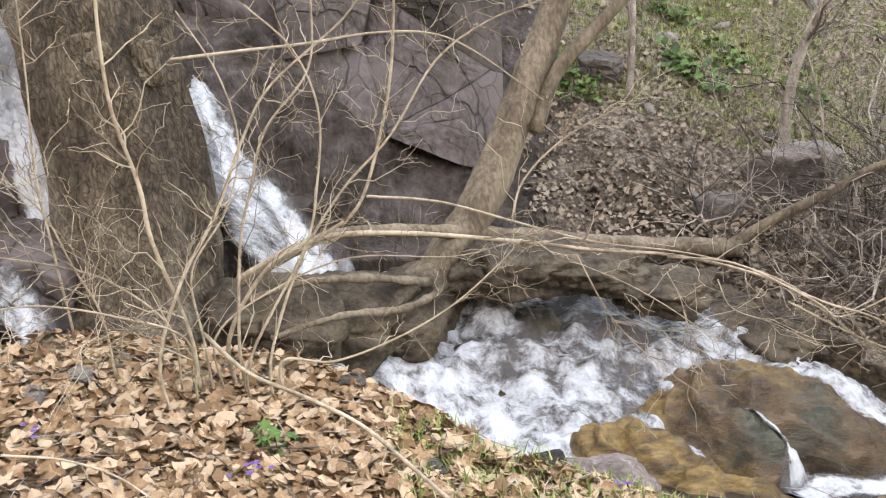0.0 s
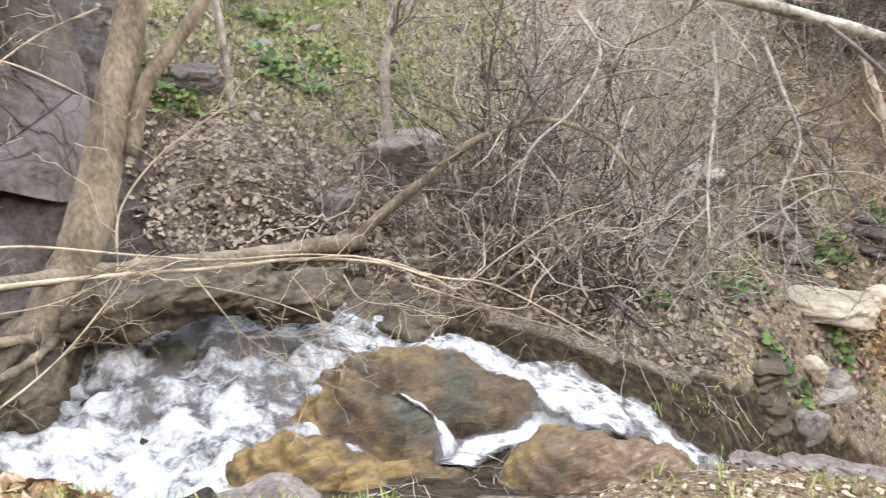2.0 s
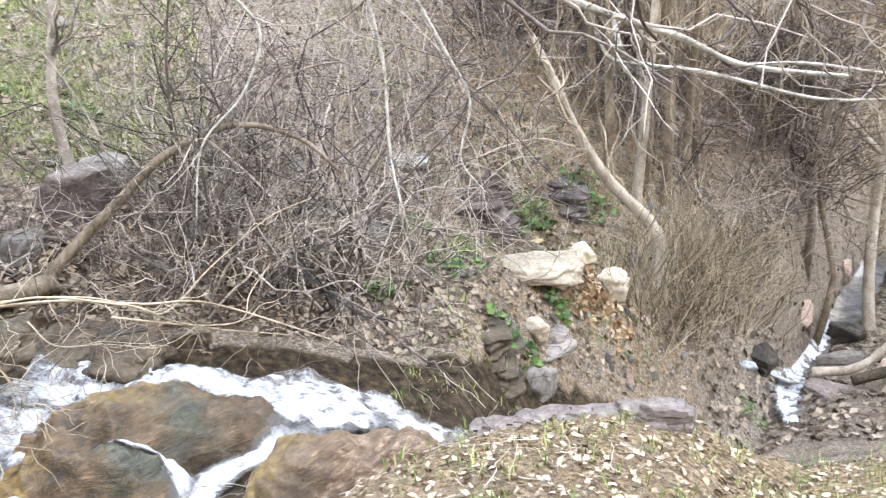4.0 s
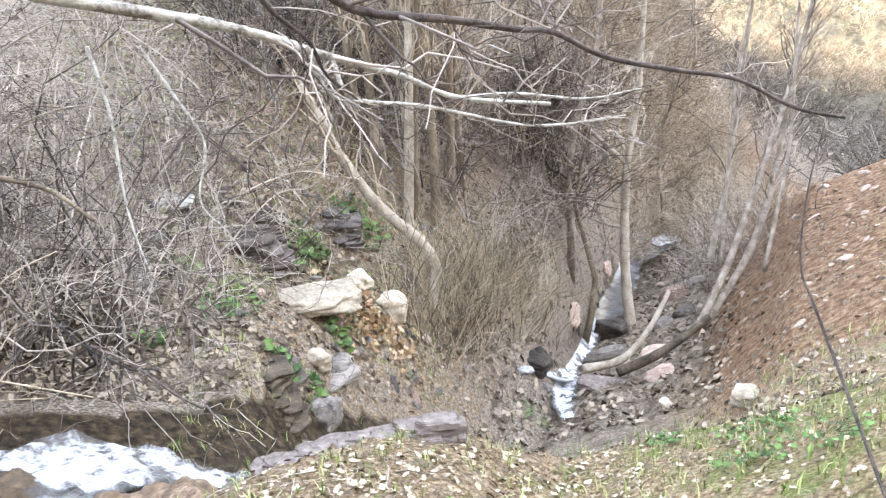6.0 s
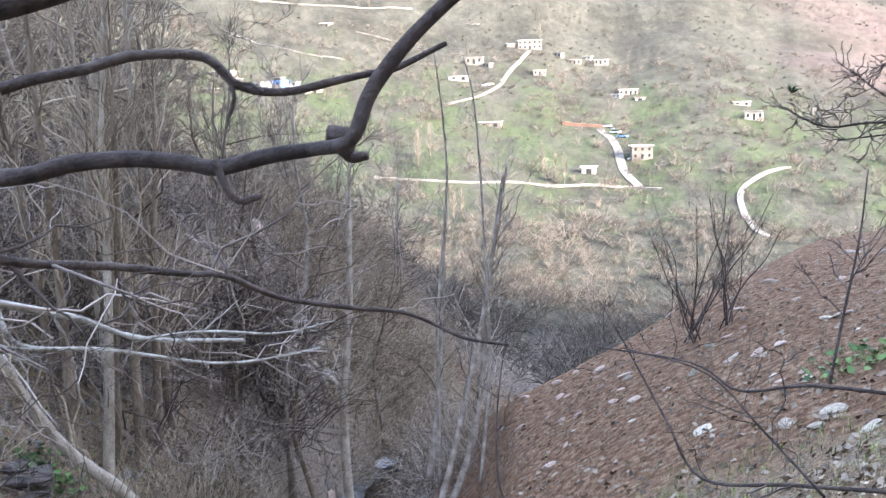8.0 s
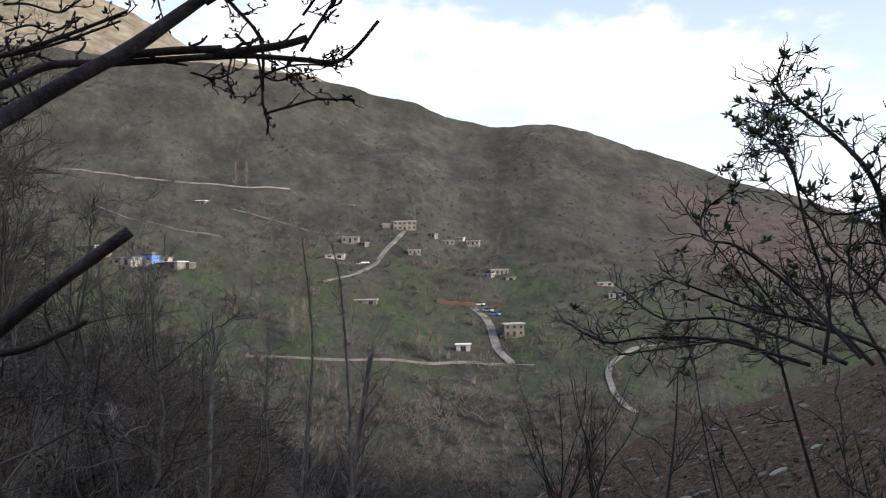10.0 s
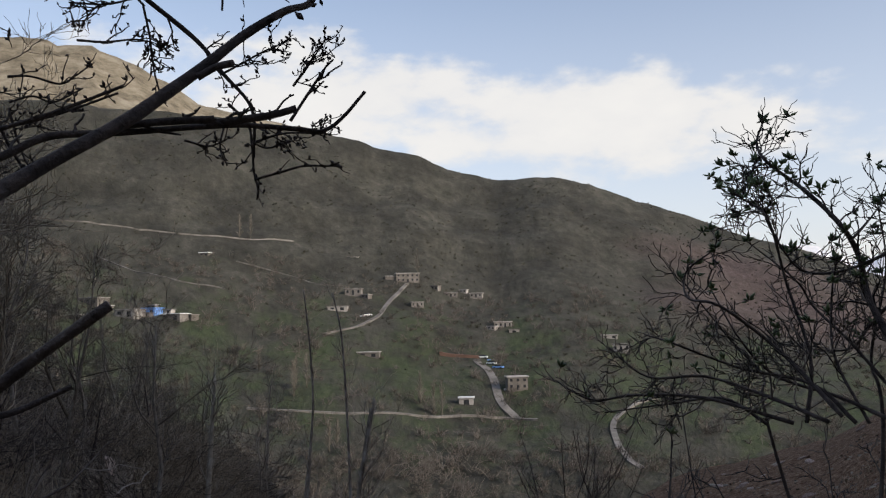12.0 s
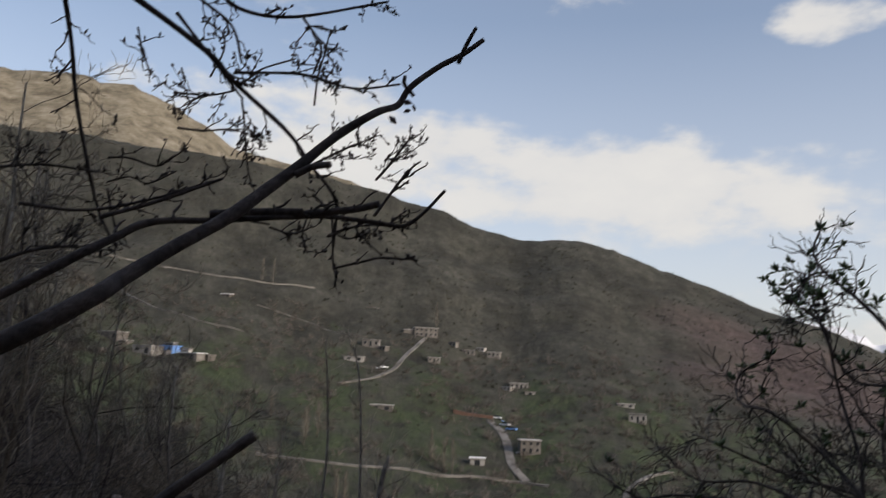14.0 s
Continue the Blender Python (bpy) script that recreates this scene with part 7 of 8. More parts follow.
def build_plants():
    rng = random.Random(101)
    spots = [p for p in in_sector(rng, 700, -8, 20, 2.2, 3.4)]
    grass_tufts("lip_grass", "short green and straw grass on the bank's lip", spots, 0.03, 0.09, 6, M_GRASS, 102)
    spots = in_sector(rng, 1500, 40, 118, 2.2, 7.0)
    grass_tufts("path_grass", "short sparse grass on the path edge", spots, 0.03, 0.10, 5, M_GRASS, 103)
    spots = [p for p in in_sector(rng, 8000, 6, 30, 7.7, 14)]
    grass_tufts("slope_grass", "fresh green grass on the slope", spots, 0.03, 0.085, 7, M_GRASS, 104)
    spots = in_sector(rng, 2600, 38, 60, 8, 16)
    grass_tufts("wood_grass", "thin green grass between the rocks", spots, 0.04, 0.09, 5, M_GRASS, 105)
    spots = in_sector(rng, 4200, 76, 118, 4, 14)
    grass_tufts("hill_grass", "short straw grass on the open slope", spots, 0.02, 0.06, 6, M_STRAW, 106)
    k = 0
    for at, spread, count, size in (((-0.87, 2.83, -0.41), 0.09, 16, 0.06), ((2.24, 8.18, -0.13), 0.35, 70, 0.10), ((2.30, 9.55, 0.20), 0.35, 50, 0.10), ((1.01, 7.78, -0.12), 0.30, 70, 0.09), ((2.76, 8.75, -0.11), 0.3, 50, 0.08), ((3.37, 8.31, -0.39), 0.25, 40, 0.08),
                                    ((7.39, 6.05, -2.38), 0.25, 50, 0.09), ((8.39, 6.02, -2.54), 0.35, 70, 0.10), ((6.30, 4.89, -2.76), 0.16, 30, 0.09), ((5.18, 4.49, -2.48), 0.22, 40, 0.09), ((6.99, 6.02, -2.37), 0.25, 40, 0.09), ((4.29, 5.12, -1.82), 0.12, 20, 0.08),
                                    ((5.36, 5.38, -2.07), 0.35, 60, 0.07), ((7.42, 5.95, -2.48), 0.2, 30, 0.08), ((5.62, 6.18, -1.91), 0.2, 30, 0.07),
                                    ((4.64, 1.09, -1.81), 0.14, 40, 0.038), ((4.59, 0.53, -1.51), 0.22, 60, 0.038), ((4.15, 0.19, -1.18), 0.25, 60, 0.038), ((3.59, -0.30, -0.77), 0.14, 40, 0.038), ((8.57, 3.81, -4.96), 0.2, 40, 0.038), ((4.05, 0.52, -1.36), 0.15, 30, 0.038),
                                    ((8.28, -2.32, -0.93), 0.5, 50, 0.10)):
        k += 1
        herb(at, 200 + k, spread, count, size)
    # violets
    for at in ((-0.93, 2.49, -0.29), (-1.72, 2.58, -0.15), (-0.87, 2.55, -0.33), (0.55, 2.79, -0.68), (0.82, 2.73, -0.75)):
        t = thing("violet", "small violet flowers among dry leaves", "flower", "violets")
        v, f = [], []
        tb = Tubes()
        for _ in range(6):
            c = Vector(at) + Vector((rng.uniform(-0.05, 0.05), rng.uniform(-0.05, 0.05), rng.uniform(0.03, 0.07)))
            tb.tube([Vector((c.x, c.y, at[2] - 0.01)), c], 0.0012, 0.001, 3, cap=False)
            for q in range(5):
                a = q * 1.257
                d = Vector((math.cos(a), math.sin(a), 0.3)) * 0.012
                s = Vector((-math.sin(a), math.cos(a), 0)) * 0.006
                b = len(v)
                v += [c, c + d * 0.6 + s, c + d, c + d * 0.6 - s]
                f += [(b, b + 1, b + 2, b + 3)]
        link_mesh("blossom", v, f, M_VIOLET, t)["kind"] = "stuff"
        tb.link("stalk", M_LEAF_GREEN, t)["kind"] = "stuff"


M_VIOLET = mat("violet_petal", ((0.07, 0.03, 0.14), (0.13, 0.07, 0.25), (0.20, 0.13, 0.34)), 60, 200, rough=0.6, bump=0)
build_litter()
build_plants()


# ------------------------------------------------ loose stones
def stone_mesh(seed):
    rng = random.Random(seed)
    bm = bmesh.new()
    bmesh.ops.create_icosphere(bm, subdivisions=2, radius=1)
    planes = [(rand_dir(rng), rng.uniform(0.6, 0.95)) for _ in range(11)]
    for v in bm.verts:
        d = v.co.normalized()
        r = min([k / d.dot(n) for n, k in planes if d.dot(n) > 0.05] + [1.0])
        v.co = d * r
    return bm


def build_stones():
    rng = random.Random(111)
    shapes = {}
    for key, m in (("pale", M_ROCK_PALE), ("grey", M_ROCK_GREY), ("red", M_STONE_RED)):
        shapes[key] = []
        for k in range(4):
            bm = stone_mesh(300 + k)
            me = bpy.data.meshes.new("stone")
            bm.to_mesh(me)
            bm.free()
            me.materials.append(m)
            shapes[key].append(me)

    def put(x, y, s, key, flat, label):
        ob = new("stone", shapes[key][rng.randrange(4)])
        ob.matrix_world = Matrix.Translation((x, y, ground_z(x, y) + s * flat * 0.2)) @ ground_turn(x, y, rng, 14) @ Matrix.Diagonal((s, s * rng.uniform(0.5, 0.9), s * flat, 1))
        tagged(ob, label, "stone", "loose stones on the slopes")

    # pale slabs down the red slope
    for x, y, size in ((12.79, -1.53, 0.17), (7.02, -1.82, 0.13), (11.99, -0.17, 0.14), (12.47, 0.34, 0.16), (7.22, -1.52, 0.12), (16.26, 1.50, 0.16), (11.38, -1.17, 0.13), (6.80, -1.65, 0.10), (11.15, -0.84, 0.09), (10.30, -0.40, 0.07), (10.82, 0.43, 0.08), (10.58, -1.90, 0.09), (9.06, -1.54, 0.08), (12.61, -0.29, 0.09), (6.23, -1.86, 0.12), (11.07, -1.58, 0.10)):
        put(x, y, size * 0.9, rng.choice(("pale", "red")), rng.uniform(0.25, 0.45), "pale tan stone standing out of the reddish slope")
    for x, y in in_sector(rng, 130, 80, 116, 8, 20):
        put(x, y, rng.uniform(0.04, 0.16), rng.choice(("pale", "red", "red", "red")), rng.uniform(0.15, 0.35), "flat pale stone lying on the reddish slope")
    for x, y in in_sector(rng, 70, 46, 62, 7.6, 12):
        put(x, y, rng.uniform(0.04, 0.12), rng.choice(("red", "grey", "grey")), rng.uniform(0.3, 0.6), "broken stone lying on the leafy bank")
    for x, y in in_sector(rng, 60, 12, 46, 6.6, 11):
        put(x, y, rng.uniform(0.04, 0.13), "grey", rng.uniform(0.3, 0.6), "grey stone lying on the leafy bank")
    for x, y in in_sector(rng, 16, -36, 6, 2.0, 3.8):
        put(x, y, rng.uniform(0.04, 0.10), "grey", 0.45, "grey stone half covered by dry leaves")
    for x, y in in_sector(rng, 40, 66, 78, 10, 26):
        put(x, y, rng.uniform(0.1, 0.4), rng.choice(("grey", "red")), 0.5, "grey stone beside the lower stream")


M_STONE_RED = mat("stone_reddish", ((0.17, 0.11, 0.085), (0.33, 0.235, 0.19), (0.48, 0.38, 0.32)), 4, 40, bump=0.5, vary=0.3)
build_stones()


# ------------------------------------------------ bare woods
def wood_tree(seed, height, m, tw):
    rng = random.Random(seed)
    t = thing("bare_tree", "slender bare tree in the wooded ravine", "tree", "bare trees of the ravine wood")
    p = bend((0, 0, -0.2), (rng.uniform(-0.6, 0.6), rng.uniform(-0.6, 0.6), height), 7, 0.055, rng)
    tb = Tubes()
    tb.tube(p, 0.085, 0.012, 7, knots=0.08)
    tb.link("trunk", m, t)
    tt = Tubes()
    for k in range(16):
        f = rng.uniform(0.18, 0.95)
        i = min(int(f * 7), 6)
        a = p[i].lerp(p[i + 1], f * 7 - i)
        d = Vector((rng.uniform(-1, 1), rng.uniform(-1, 1), rng.uniform(0.0, 1.1))).normalized()
        q = bend(a, a + d * height * rng.uniform(0.16, 0.36) * (1.2 - 0.5 * f), 6, 0.12, rng)
        tt.tube(q, 0.030 * (1.2 - f), 0.006, 5)
        sprout(tt, q, 0.018, 0.006, rng, 9, height * 0.13, 0.35, 0.9, 2, 0.15, 0.0045, 3)
    sprout(tt, p, 0.02, 0.006, rng, 10, height * 0.12, 0.4, 0.9, 1, 0.4, 0.0045, 3)
    tt.link("crown", tw, t)["kind"] = "stuff"
    return t


def build_woods():
    rng = random.Random(121)
    kinds = [wood_tree(400, 6.5, M_BARK_PALE, M_TWIG_TAN), wood_tree(401, 7.5, M_BARK_GREY, M_TWIG_WOOD), wood_tree(402, 5.5, M_BARK_SMOOTH, M_TWIG_WOOD), wood_tree(403, 8.0, M_BARK_GREY, M_TWIG_WOOD), wood_tree(404, 4.5, M_BARK_DARK, M_TWIG_WOOD)]
    spots = in_sector(rng, 46, 44, 68, 13.5, 30) + in_sector(rng, 14, 60, 70, 13, 20) + in_sector(rng, 30, 66, 76, 24, 46) + in_sector(rng, 40, 52, 72, 28, 70)
    for i, (x, y) in enumerate(spots):
        z = ground_z(x, y)
        s = rng.uniform(0.75, 1.15)
        top = math.degrees(math.atan2(z + 7 * s - 1.6, math.hypot(x, y)))
        b = math.degrees(math.atan2(x, y))
        if b > 61 and top > 0.5:
            s *= 0.55
        m = pose(x, y, z, rng.uniform(-6, 6), rng.uniform(-6, 6), rng.uniform(0, 360)) @ Matrix.Scale(s, 4)
        if i < len(kinds):
            kinds[i].matrix_basis = m
        else:
            o = copy_thing(kinds[i % len(kinds)], pose(x, y, z, rng.uniform(-6, 6), rng.uniform(-6, 6), rng.uniform(0, 360)))
            o.scale = (s, s, s)
    # undergrowth of the ravine and of the valley floor
    def brush(name, label, spots, hmin, hmax, twigs, r, m, seed):
        g = random.Random(seed)
        tb = Tubes()
        for x, y in spots:
            z = ground_z(x, y) - 0.05
            H = g.uniform(hmin, hmax)
            for _ in range(twigs):
                d = Vector((g.uniform(-1, 1), g.uniform(-1, 1), g.uniform(0.1, 1.2))).normalized()
                a = Vector((x + g.uniform(-0.3, 0.3) * H, y + g.uniform(-0.3, 0.3) * H, z))
                mid = a + (d + Vector((0, 0, 0.35))).normalized() * H * g.uniform(0.35, 0.6) + rand_dir(g) * H * 0.08
                # arching over at the tips
                far = mid + (d + rand_dir(g) * 0.6 - Vector((0, 0, 0.25))).normalized() * H * g.uniform(0.3, 0.5)
                tb.tube([a, mid, far, far + (d + rand_dir(g) * 0.5 - Vector((0, 0, 0.7))).normalized() * H * 0.2], r, r * 0.35, 3, cap=False)
                for _ in range(2):
                    tb.tube([mid, mid + (d + rand_dir(g) * 1.1).normalized() * H * g.uniform(0.25, 0.5)], r * 0.6, r * 0.3, 3, cap=False)
        ob = tb.link(name, m)
        return tagged(ob, label, "undergrowth", kind="stuff")

    brush("ravine_brush", "bare grey-brown undergrowth between the trees", in_sector(rng, 130, 42, 66, 13, 34), 0.8, 2.2, 16, 0.008, M_TWIG_TAN, 131)
    brush("ravine_dark_brush", "dark bare undergrowth in the ravine wood", in_sector(rng, 150, 46, 61, 12, 34), 0.7, 2.0, 16, 0.009, M_TWIG_DARK, 137)
    brush("ravine_thorn", "pale bare brush on the ravine side", in_sector(rng, 150, 48, 66, 11.5, 26) + in_sector(rng, 20, 76, 82, 14, 26), 0.7, 2.0, 16, 0.007, M_TWIG, 136)
    dark = random.Random(143)
    brush("overhang_roots", "dark hanging roots and brush on the overhung bank", [(dark.uniform(13.2, 14.7), dark.uniform(5.6, 6.5)) for _ in range(26)], 1.0, 1.9, 22, 0.009, M_TWIG_DARK, 142)
    brush("gully_brush", "bare brush along the lower stream", [p for p in in_sector(rng, 170, 66, 84, 34, 70)], 1.0, 2.4, 16, 0.010, M_TWIG, 132)
    brush("gully_thicket", "bare grey brush closing over the gully", in_sector(rng, 190, 71, 79, 28, 52) + in_sector(rng, 90, 64, 70, 21, 34) + in_sector(rng, 150, 69.5, 74, 25.5, 38) + in_sector(rng, 40, 77, 82, 18, 30), 0.8, 1.9, 16, 0.010, M_TWIG_TAN, 138)
    brush("stream_scrub", "pale bare scrub behind the ravine stream", in_sector(rng, 200, 68.3, 73.3, 19.5, 29), 0.6, 1.5, 14, 0.010, M_TWIG_TAN, 140)
    brush("gully_scrub", "low pale scrub on the gully side", in_sector(rng, 300, 71, 78.5, 24, 37), 0.7, 1.7, 14, 0.013, M_TWIG_TAN, 139)
    brush("valley_brush", "bare brown bushes on the valley floor", in_sector(rng, 1300, 56, 116, 50, 230, 0.9), 1.6, 4.6, 14, 0.06, M_VALLEY, 133)
    brush("field_trees", "bare trees and hedges round the far fields", clustered(rng, 1300, 54, 114, 200, 520, 0.03), 1.5, 5.5, 9, 0.09, M_VALLEY, 134)
    brush("hill_scrub", "dark scrub dotting the far hillside", clustered(rng, 2600, 50, 116, 330, 895, 0.012), 0.5, 2.0, 5, 0.16, M_SCRUB, 135)
    # rows of bare poplars near the road
    g = random.Random(141)
    for x0, y0, z0 in ((287.61, 65.14, -17.21), (288.41, 61.49, -17.35), (226.89, 42.51, -29.57), (230.68, 40.95, -30.14), (276.48, 18.14, -26.45), (276.73, 15.42, -25.65), (534.50, 156.64, 61.75), (536.44, 149.90, 61.72), (525.06, 42.87, 35.97), (307.01, 82.84, -12.13), (269.57, 95.96, -18.47), (278.87, 63.74, -19.92), (284.91, 23.02, -23.15)):
        t = thing("far_poplar", "tall bare pale poplar by the fields", "tree", "far poplars")
        tb, tk = Tubes(), Tubes()
        H = g.uniform(9, 14) * max(0.5, math.hypot(x0, y0) / 330)
        tk.tube([Vector((x0, y0, z0 - 0.3)), Vector((x0, y0, z0 + H))], 0.25, 0.05, 5)
        tk.link("trunk", M_POPLAR, t)
        for _ in range(90):
            z = g.uniform(0.1, 0.9) * H
            a = g.uniform(0, 6.28)
            r = H * 0.19 * (1.1 - z / H)
            tb.tube([Vector((x0, y0, z0 + z)), Vector((x0 + r * math.cos(a), y0 + r * math.sin(a), z0 + z + H * 0.2))], 0.07, 0.03, 3, cap=False)
        tb.link("crown", M_POPLAR, t)


M_VALLEY = mat("far_bare_twigs", ((0.05, 0.043, 0.034), (0.10, 0.087, 0.072), (0.17, 0.15, 0.128)), 0.05, 0.6, bump=0, island=0.4)
M_SCRUB = mat("far_scrub", ((0.03, 0.03, 0.02), (0.052, 0.05, 0.035), (0.082, 0.076, 0.056)), 0.05, 0.6, bump=0, island=0.4)
M_POPLAR = mat("far_poplar_twigs", ((0.08, 0.072, 0.058), (0.13, 0.118, 0.096), (0.20, 0.182, 0.152)), 0.5, 3, bump=0, island=0.4)
build_woods()


# ------------------------------------------------ the village across the valley
M_PLASTER = mat("plaster_pale", ((0.14, 0.125, 0.108), (0.22, 0.20, 0.178), (0.38, 0.355, 0.32)), 0.3, 4, bump=0.1, vary=0.4)
M_ROOF = mat("roof_grey", ((0.17, 0.155, 0.14), (0.27, 0.25, 0.23), (0.40, 0.38, 0.355)), 0.3, 3, bump=0.1, vary=0.4)
M_BLUE = mat("blue_sheet", ((0.10, 0.22, 0.50), (0.16, 0.32, 0.65), (0.22, 0.40, 0.72)), 0.6, 6, bump=0.1)
M_WHITE = mat("white_paint", ((0.66, 0.66, 0.66), (0.76, 0.76, 0.75), (0.82, 0.82, 0.82)), 0.6, 6, rough=0.5, bump=0.05)
M_GLASSDARK = mat("dark_window", ((0.02, 0.022, 0.025), (0.035, 0.038, 0.04), (0.05, 0.05, 0.055)), 2, 8, rough=0.2, bump=0)
M_ROAD = mat("pale_track", ((0.10, 0.092, 0.08), (0.175, 0.162, 0.145), (0.26, 0.243, 0.22)), 0.2, 3, bump=0.2)
M_RED_EARTH = mat("red_earth", ((0.08, 0.048, 0.037), (0.125, 0.073, 0.053), (0.18, 0.11, 0.083)), 0.2, 3, bump=0.2)


def box(bm, lo, hi):
    r = bmesh.ops.create_cube(bm, size=1)
    for v in r["verts"]:
        v.co = Vector([lo[i] + (hi[i] - lo[i]) * (v.co[i] + 0.5) for i in range(3)])


def house(at, w, d, h, turn, label, roof_m=None, wins=3, storeys=1, wing=False):
    w, d, h = w * 0.8, d * 0.8, h * 0.85
    t = thing("village_house", label, "house", "houses of the village", at=at)
    t.rotation_euler = (0, 0, radians(turn))
    bm = bmesh.new()
    box(bm, (-w / 2, -d / 2, -2.5), (w / 2, d / 2, h))
    if wing:
        box(bm, (-w / 2 - w * 0.45, -d * 0.3, -2.5), (-w / 2, d / 2, h * 0.72))
    part("wall", bm, M_BLUE if roof_m is M_BLUE else M_PLASTER, t)
    bm = bmesh.new()
    box(bm, (-w / 2 - 0.4, -d / 2 - 0.4, h), (w / 2 + 0.4, d / 2 + 0.4, h + 0.35))
    if wing:
        box(bm, (-w * 0.95 - 0.3, -d * 0.3 - 0.3, h * 0.72), (-w / 2 - 0.42, d / 2 + 0.3, h * 0.72 + 0.3))
    part("roof", bm, roof_m or M_ROOF, t)
    for s in range(storeys):
        for i in range(wins):
            x = -w / 2 + w * (i + 0.5) / wins
            z = h * (s + 0.35) / storeys
            door = s == 0 and i == wins // 2
            bm = bmesh.new()
            box(bm, (x - w / wins * 0.19, -d / 2 - 0.06, (0.05 if door else z)), (x + w / wins * 0.19, -d / 2 + 0.1, z + h / storeys * 0.42))
            part("door" if door else "window", bm, M_GLASSDARK, t)
    return t


def car(at, turn, m, label):
    t = thing("parked_car", label, "car", "parked cars", at=at)
    t.rotation_euler = (0, 0, radians(turn))
    bm = bmesh.new()
    box(bm, (-2.2, -0.85, 0.35), (2.2, 0.85, 0.95))
    part("body", bm, m, t)
    bm = bmesh.new()
    box(bm, (-1.3, -0.75, 0.95), (1.4, 0.75, 1.5))
    for v in bm.verts:
        if v.co.z > 1.2:
            v.co.x *= 0.75
            v.co.y *= 0.85
    part("cabin", bm, M_GLASSDARK, t)
    for x in (-1.35, 1.35):
        for y in (-0.8, 0.8):
            bm = bmesh.new()
            bmesh.ops.create_cone(bm, segments=12, radius1=0.34, radius2=0.34, depth=0.22, cap_ends=True, matrix=pose(x, y, 0.34, 90))
            part("wheel", bm, M_GLASSDARK, t)


def track(name, label, pts, width, material=M_ROAD, lift=0.25):
    p = smooth_path(pts, 10)
    v, f = [], []
    for i, c in enumerate(p):
        d = (p[min(i + 1, len(p) - 1)] - p[max(i - 1, 0)])
        s = Vector((d.y, -d.x, 0)).normalized() * width / 2
        # level across, cut into the hill
        z = max(ground_z(c.x + s.x * k, c.y + s.y * k) for k in (-1, 0, 1)) + lift
        for k, dz in ((-1, -2.5), (-1, 0), (1, 0), (1, -2.5)):
            v.append((c.x + s.x * k, c.y + s.y * k, z + dz))
    for i in range(len(p) - 1):
        for k in range(3):
            a = i * 4 + k
            f.append((a, a + 1, a + 5, a + 4))
    ob = link_mesh(name, v, f, material, smooth=False)
    return tagged(ob, label, "road", kind="structure")


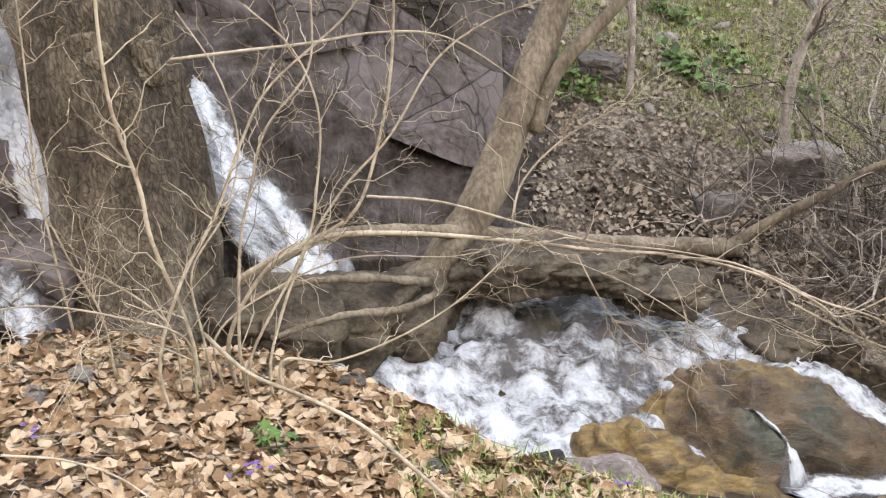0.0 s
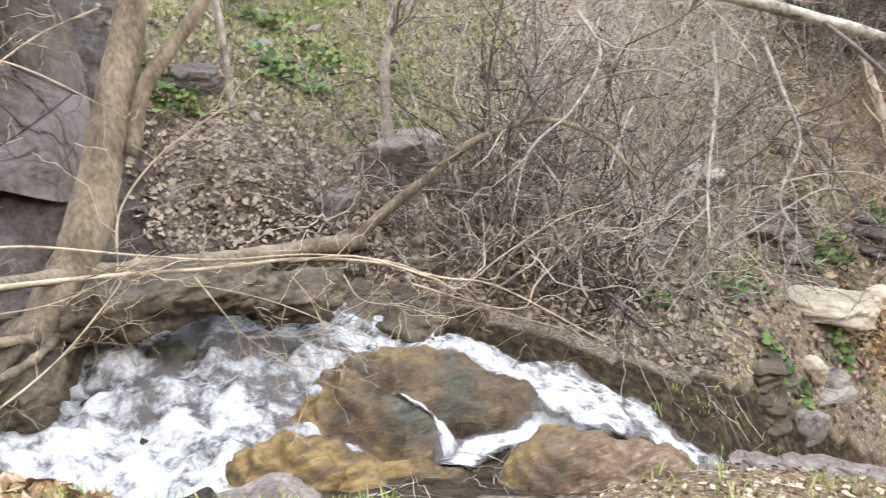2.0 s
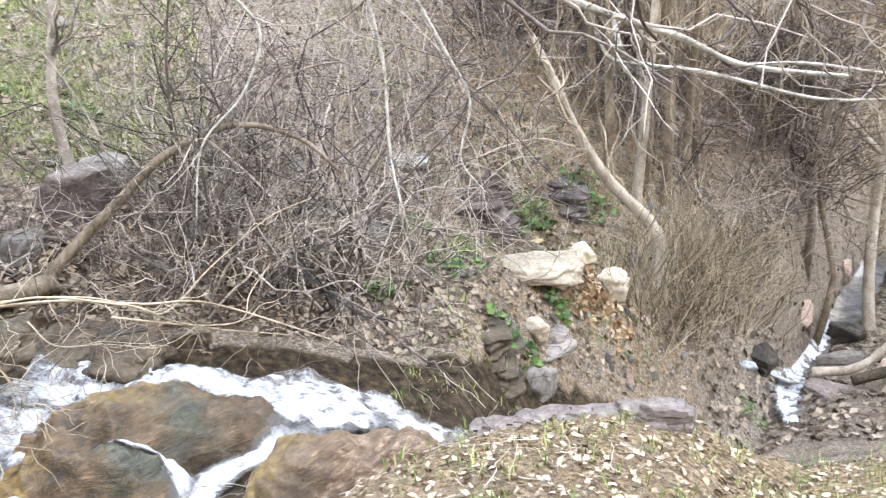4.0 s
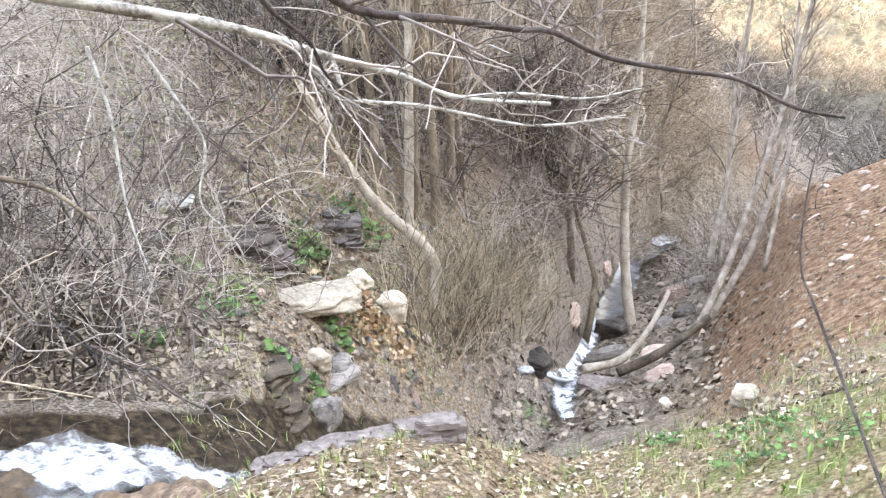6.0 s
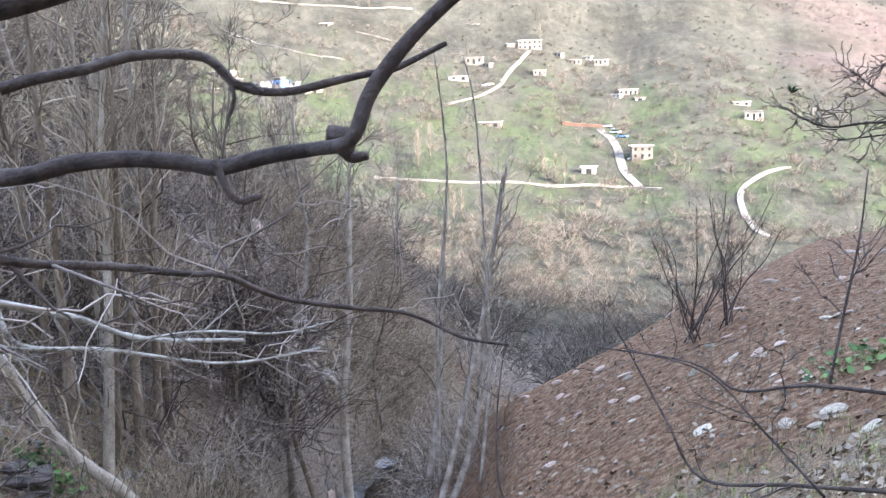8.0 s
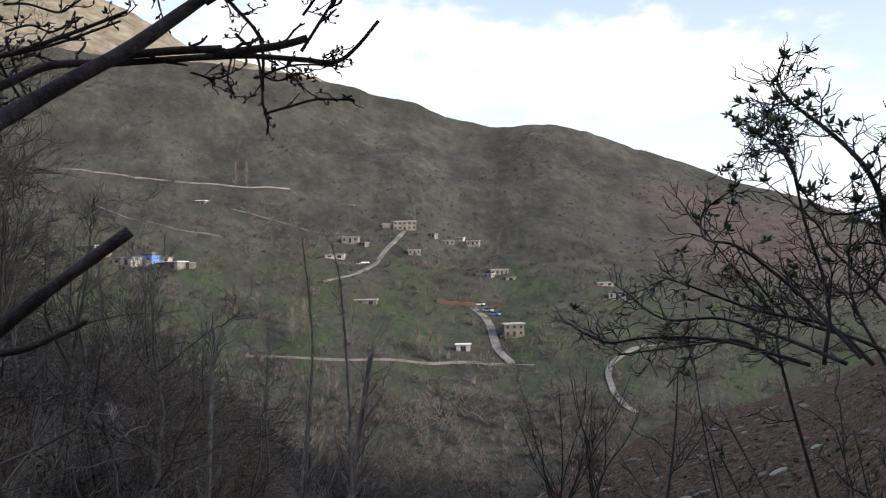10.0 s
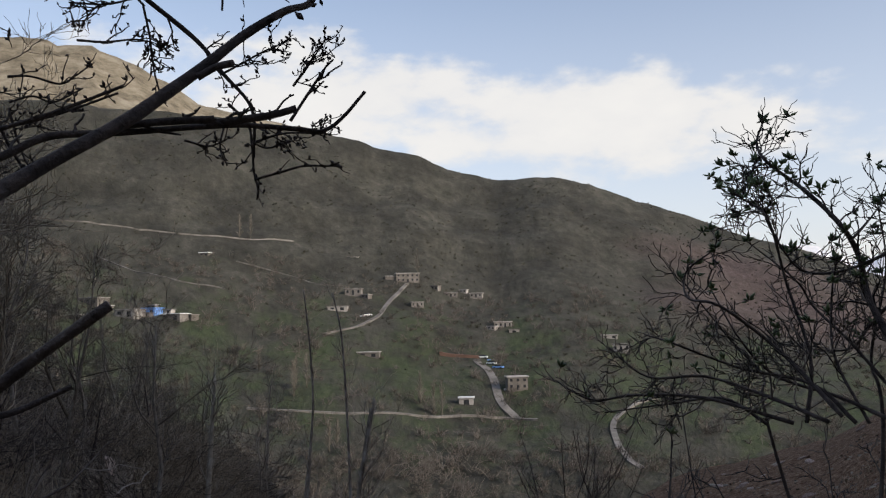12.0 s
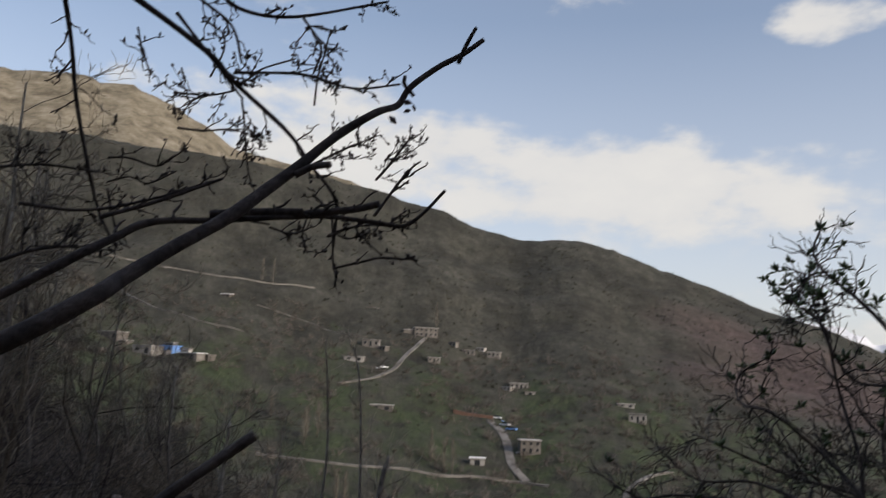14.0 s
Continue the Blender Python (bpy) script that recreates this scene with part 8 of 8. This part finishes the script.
def build_village():
    face = -90
    house((501.90, 47.09, 29.65), 17, 10, 6.0, face + 12, "two-storey pale flat-roofed house above the village", None, 5, 2, True)
    house((455.77, 71.41, 20.99), 11, 8, 4.0, face, "single-storey pale flat-roofed house")
    house((496.65, 21.17, 20.05), 9, 7, 3.0, face, "low pale house on the slope")
    house((453.24, 37.39, 13.89), 8, 6, 2.8, face + 10, "small pale house on the slope")
    house((497.08, 6.46, 19.62), 9, 6, 2.8, face - 8, "low grey house on the slope")
    house((428.64, -7.18, 1.61), 11, 7, 3.6, face, "long pale house above the fields", None, 4)
    house((415.95, -12.31, -1.25), 6, 5, 2.4, face, "small pale shed by the fields", None, 1)
    house((312.78, -9.65, -20.39), 9, 7, 5.2, face + 8, "two-storey pale house by the track", None, 3, 2)
    house((376.17, -57.06, -10.02), 9, 6, 4.0, face - 10, "white house at the foot of the red hill", None, 3)
    house((349.72, 48.90, -8.79), 11, 7, 2.2, face, "low grey walled house", None, 2)
    house((422.04, 74.12, 12.24), 12, 6, 2.2, face, "long low grey wall and shed", None, 2)
    house((376.40, 176.46, 15.56), 14, 9, 4.5, face - 20, "pale house in the lower hamlet", None, 3)
    house((360.66, 153.14, 10.16), 13, 9, 3.6, face - 20, "pale shed in the lower hamlet", None, 2)
    house((369.61, 146.83, 10.82), 9, 7, 3.6, face - 20, "shed with a bright blue roof and sheeting", M_BLUE, 2)
    house((367.54, 135.97, 8.52), 13, 8, 3.0, face - 20, "white shed in the lower hamlet", M_WHITE, 2)
    house((346.96, 169.25, 8.83), 8, 5, 2.6, face - 20, "grey shed in the lower hamlet", None, 2)
    house((484.08, 161.70, 46.58), 7, 5, 2.6, face - 10, "small white hut on the upper slope", M_WHITE, 2)
    house((543.34, 85.88, 47.54), 10, 5, 2.0, face, "low stone pen on the upper slope", None, 2)
    house((294.36, 8.07, -23.80), 6, 4, 2.6, face, "white tent-like shed beside the road", M_WHITE, 1)
    house((400.13, -55.32, -4.16), 9, 4, 1.6, face, "long low shed below the red hill", None, 2)
    g = random.Random(55)
    for x, y in ((371, 168), (364, 148), (372, 141), (371, 131), (378, 150), (452, 64), (498, 30), (505, 14), (420, -2)):
        wide = g.uniform(4, 9)
        house((x, y, ground_z(x, y)), wide, g.uniform(3, 6), g.uniform(1.2, 2.2), face - 20 + g.uniform(-15, 15), g.choice(("low pale shed crowded among the houses", "small grey outbuilding beside the houses")), None, 2)
    for k, at in enumerate(((369.17, 1.48, -12.59), (358.31, -0.87, -13.39), (347.72, -3.52, -14.59), (369.21, 2.88, -11.12))):
        car((at[0], at[1], at[2] + 0.1), 40 + 12 * k, M_BLUE if k % 2 == 0 else M_WHITE, "blue vehicle parked at the track" if k % 2 == 0 else "white vehicle parked at the track")
    for k, at in enumerate(((312.79, -7.19, -21.13), (312.62, -12.65, -21.25), (411.94, 58.11, 8.85), (411.67, 60.00, 8.36))):
        car((at[0], at[1], at[2] + 0.1), 90 + 20 * k, M_WHITE, "white car parked beside the houses")
    track("road_lower", "pale road along the foot of the village", ((262.95, 74.49, -21.75), (264.94, 46.91, -24.11), (272.13, 21.40, -26.11), (281.19, -1.65, -27.38), (276.57, -15.00, -27.73)), 1.9)
    track("road_lane", "pale lane climbing to the parked vehicles", ((281.08, -8.01, -27.51), (298.94, -3.47, -23.50), (332.42, -0.69, -16.61), (363.66, 5.50, -12.75)), 3.0)
    track("road_upper", "pale track through the village", ((373.65, 71.99, 0.34), (387.35, 60.38, 3.48), (412.53, 53.81, 8.19), (451.68, 52.18, 16.67), (494.62, 46.46, 26.62)), 2.2)
    track("road_hill", "pale track across the upper slope", ((508.18, 298.88, 77.82), (503.86, 253.79, 71.87), (515.47, 209.45, 66.48), (524.01, 162.50, 61.93), (551.47, 126.05, 59.49)), 1.6)
    track("road_slope", "thin track down the slope", ((482.39, 143.05, 42.26), (482.26, 116.89, 35.27), (468.49, 78.99, 25.12)), 1.2)
    track("road_field", "thin track beside the lower hamlet", ((448.71, 210.10, 44.03), (423.54, 163.17, 30.78), (421.17, 130.63, 23.71)), 1.2)
    track("road_bend", "pale track winding below the red hill", ((298.24, -56.28, -23.49), (282.22, -44.18, -25.67), (266.00, -36.99, -29.73), (224.59, -34.11, -31.76), (210.53, -35.86, -33.07)), 1.8)
    track("yard_earth", "bare red earth terrace above the lane", ((368.63, 21.19, -10.14), (369.00, 12.76, -10.86), (369.22, 4.31, -10.60)), 5, M_RED_EARTH, 0.1)


build_village()


# ------------------------------------------------ far snow mountains
def build_snow():
    v, f = [], []
    bs = np.arange(92, 124, 0.4)
    for b in bs:
        top = 6.3 - 0.26 * (b - 105) + 0.45 * wobble(b, b, 0.9, 2) + 0.25 * wobble(b, b, 2.7, 5)
        for k in range(6):
            h = 4300 + 60 * (5 - k) * 0 + 80 * k
            x, y = polar(b, h)
            v.append((x, y, 4300 * math.tan(radians(top)) * k / 5 + 25 * noise.noise(Vector((b, k, 0))) * (k % 5 > 0)))
    n = len(bs)
    for i in range(n - 1):
        for k in range(5):
            a = i * 6 + k
            f.append((a, a + 6, a + 7, a + 1))
    # distance haze is painted in: snow pale from foot to top, like the sky
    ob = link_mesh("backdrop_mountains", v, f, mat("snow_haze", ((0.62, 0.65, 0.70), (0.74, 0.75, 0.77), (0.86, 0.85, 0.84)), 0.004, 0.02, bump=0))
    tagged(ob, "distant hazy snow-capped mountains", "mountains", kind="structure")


build_snow()
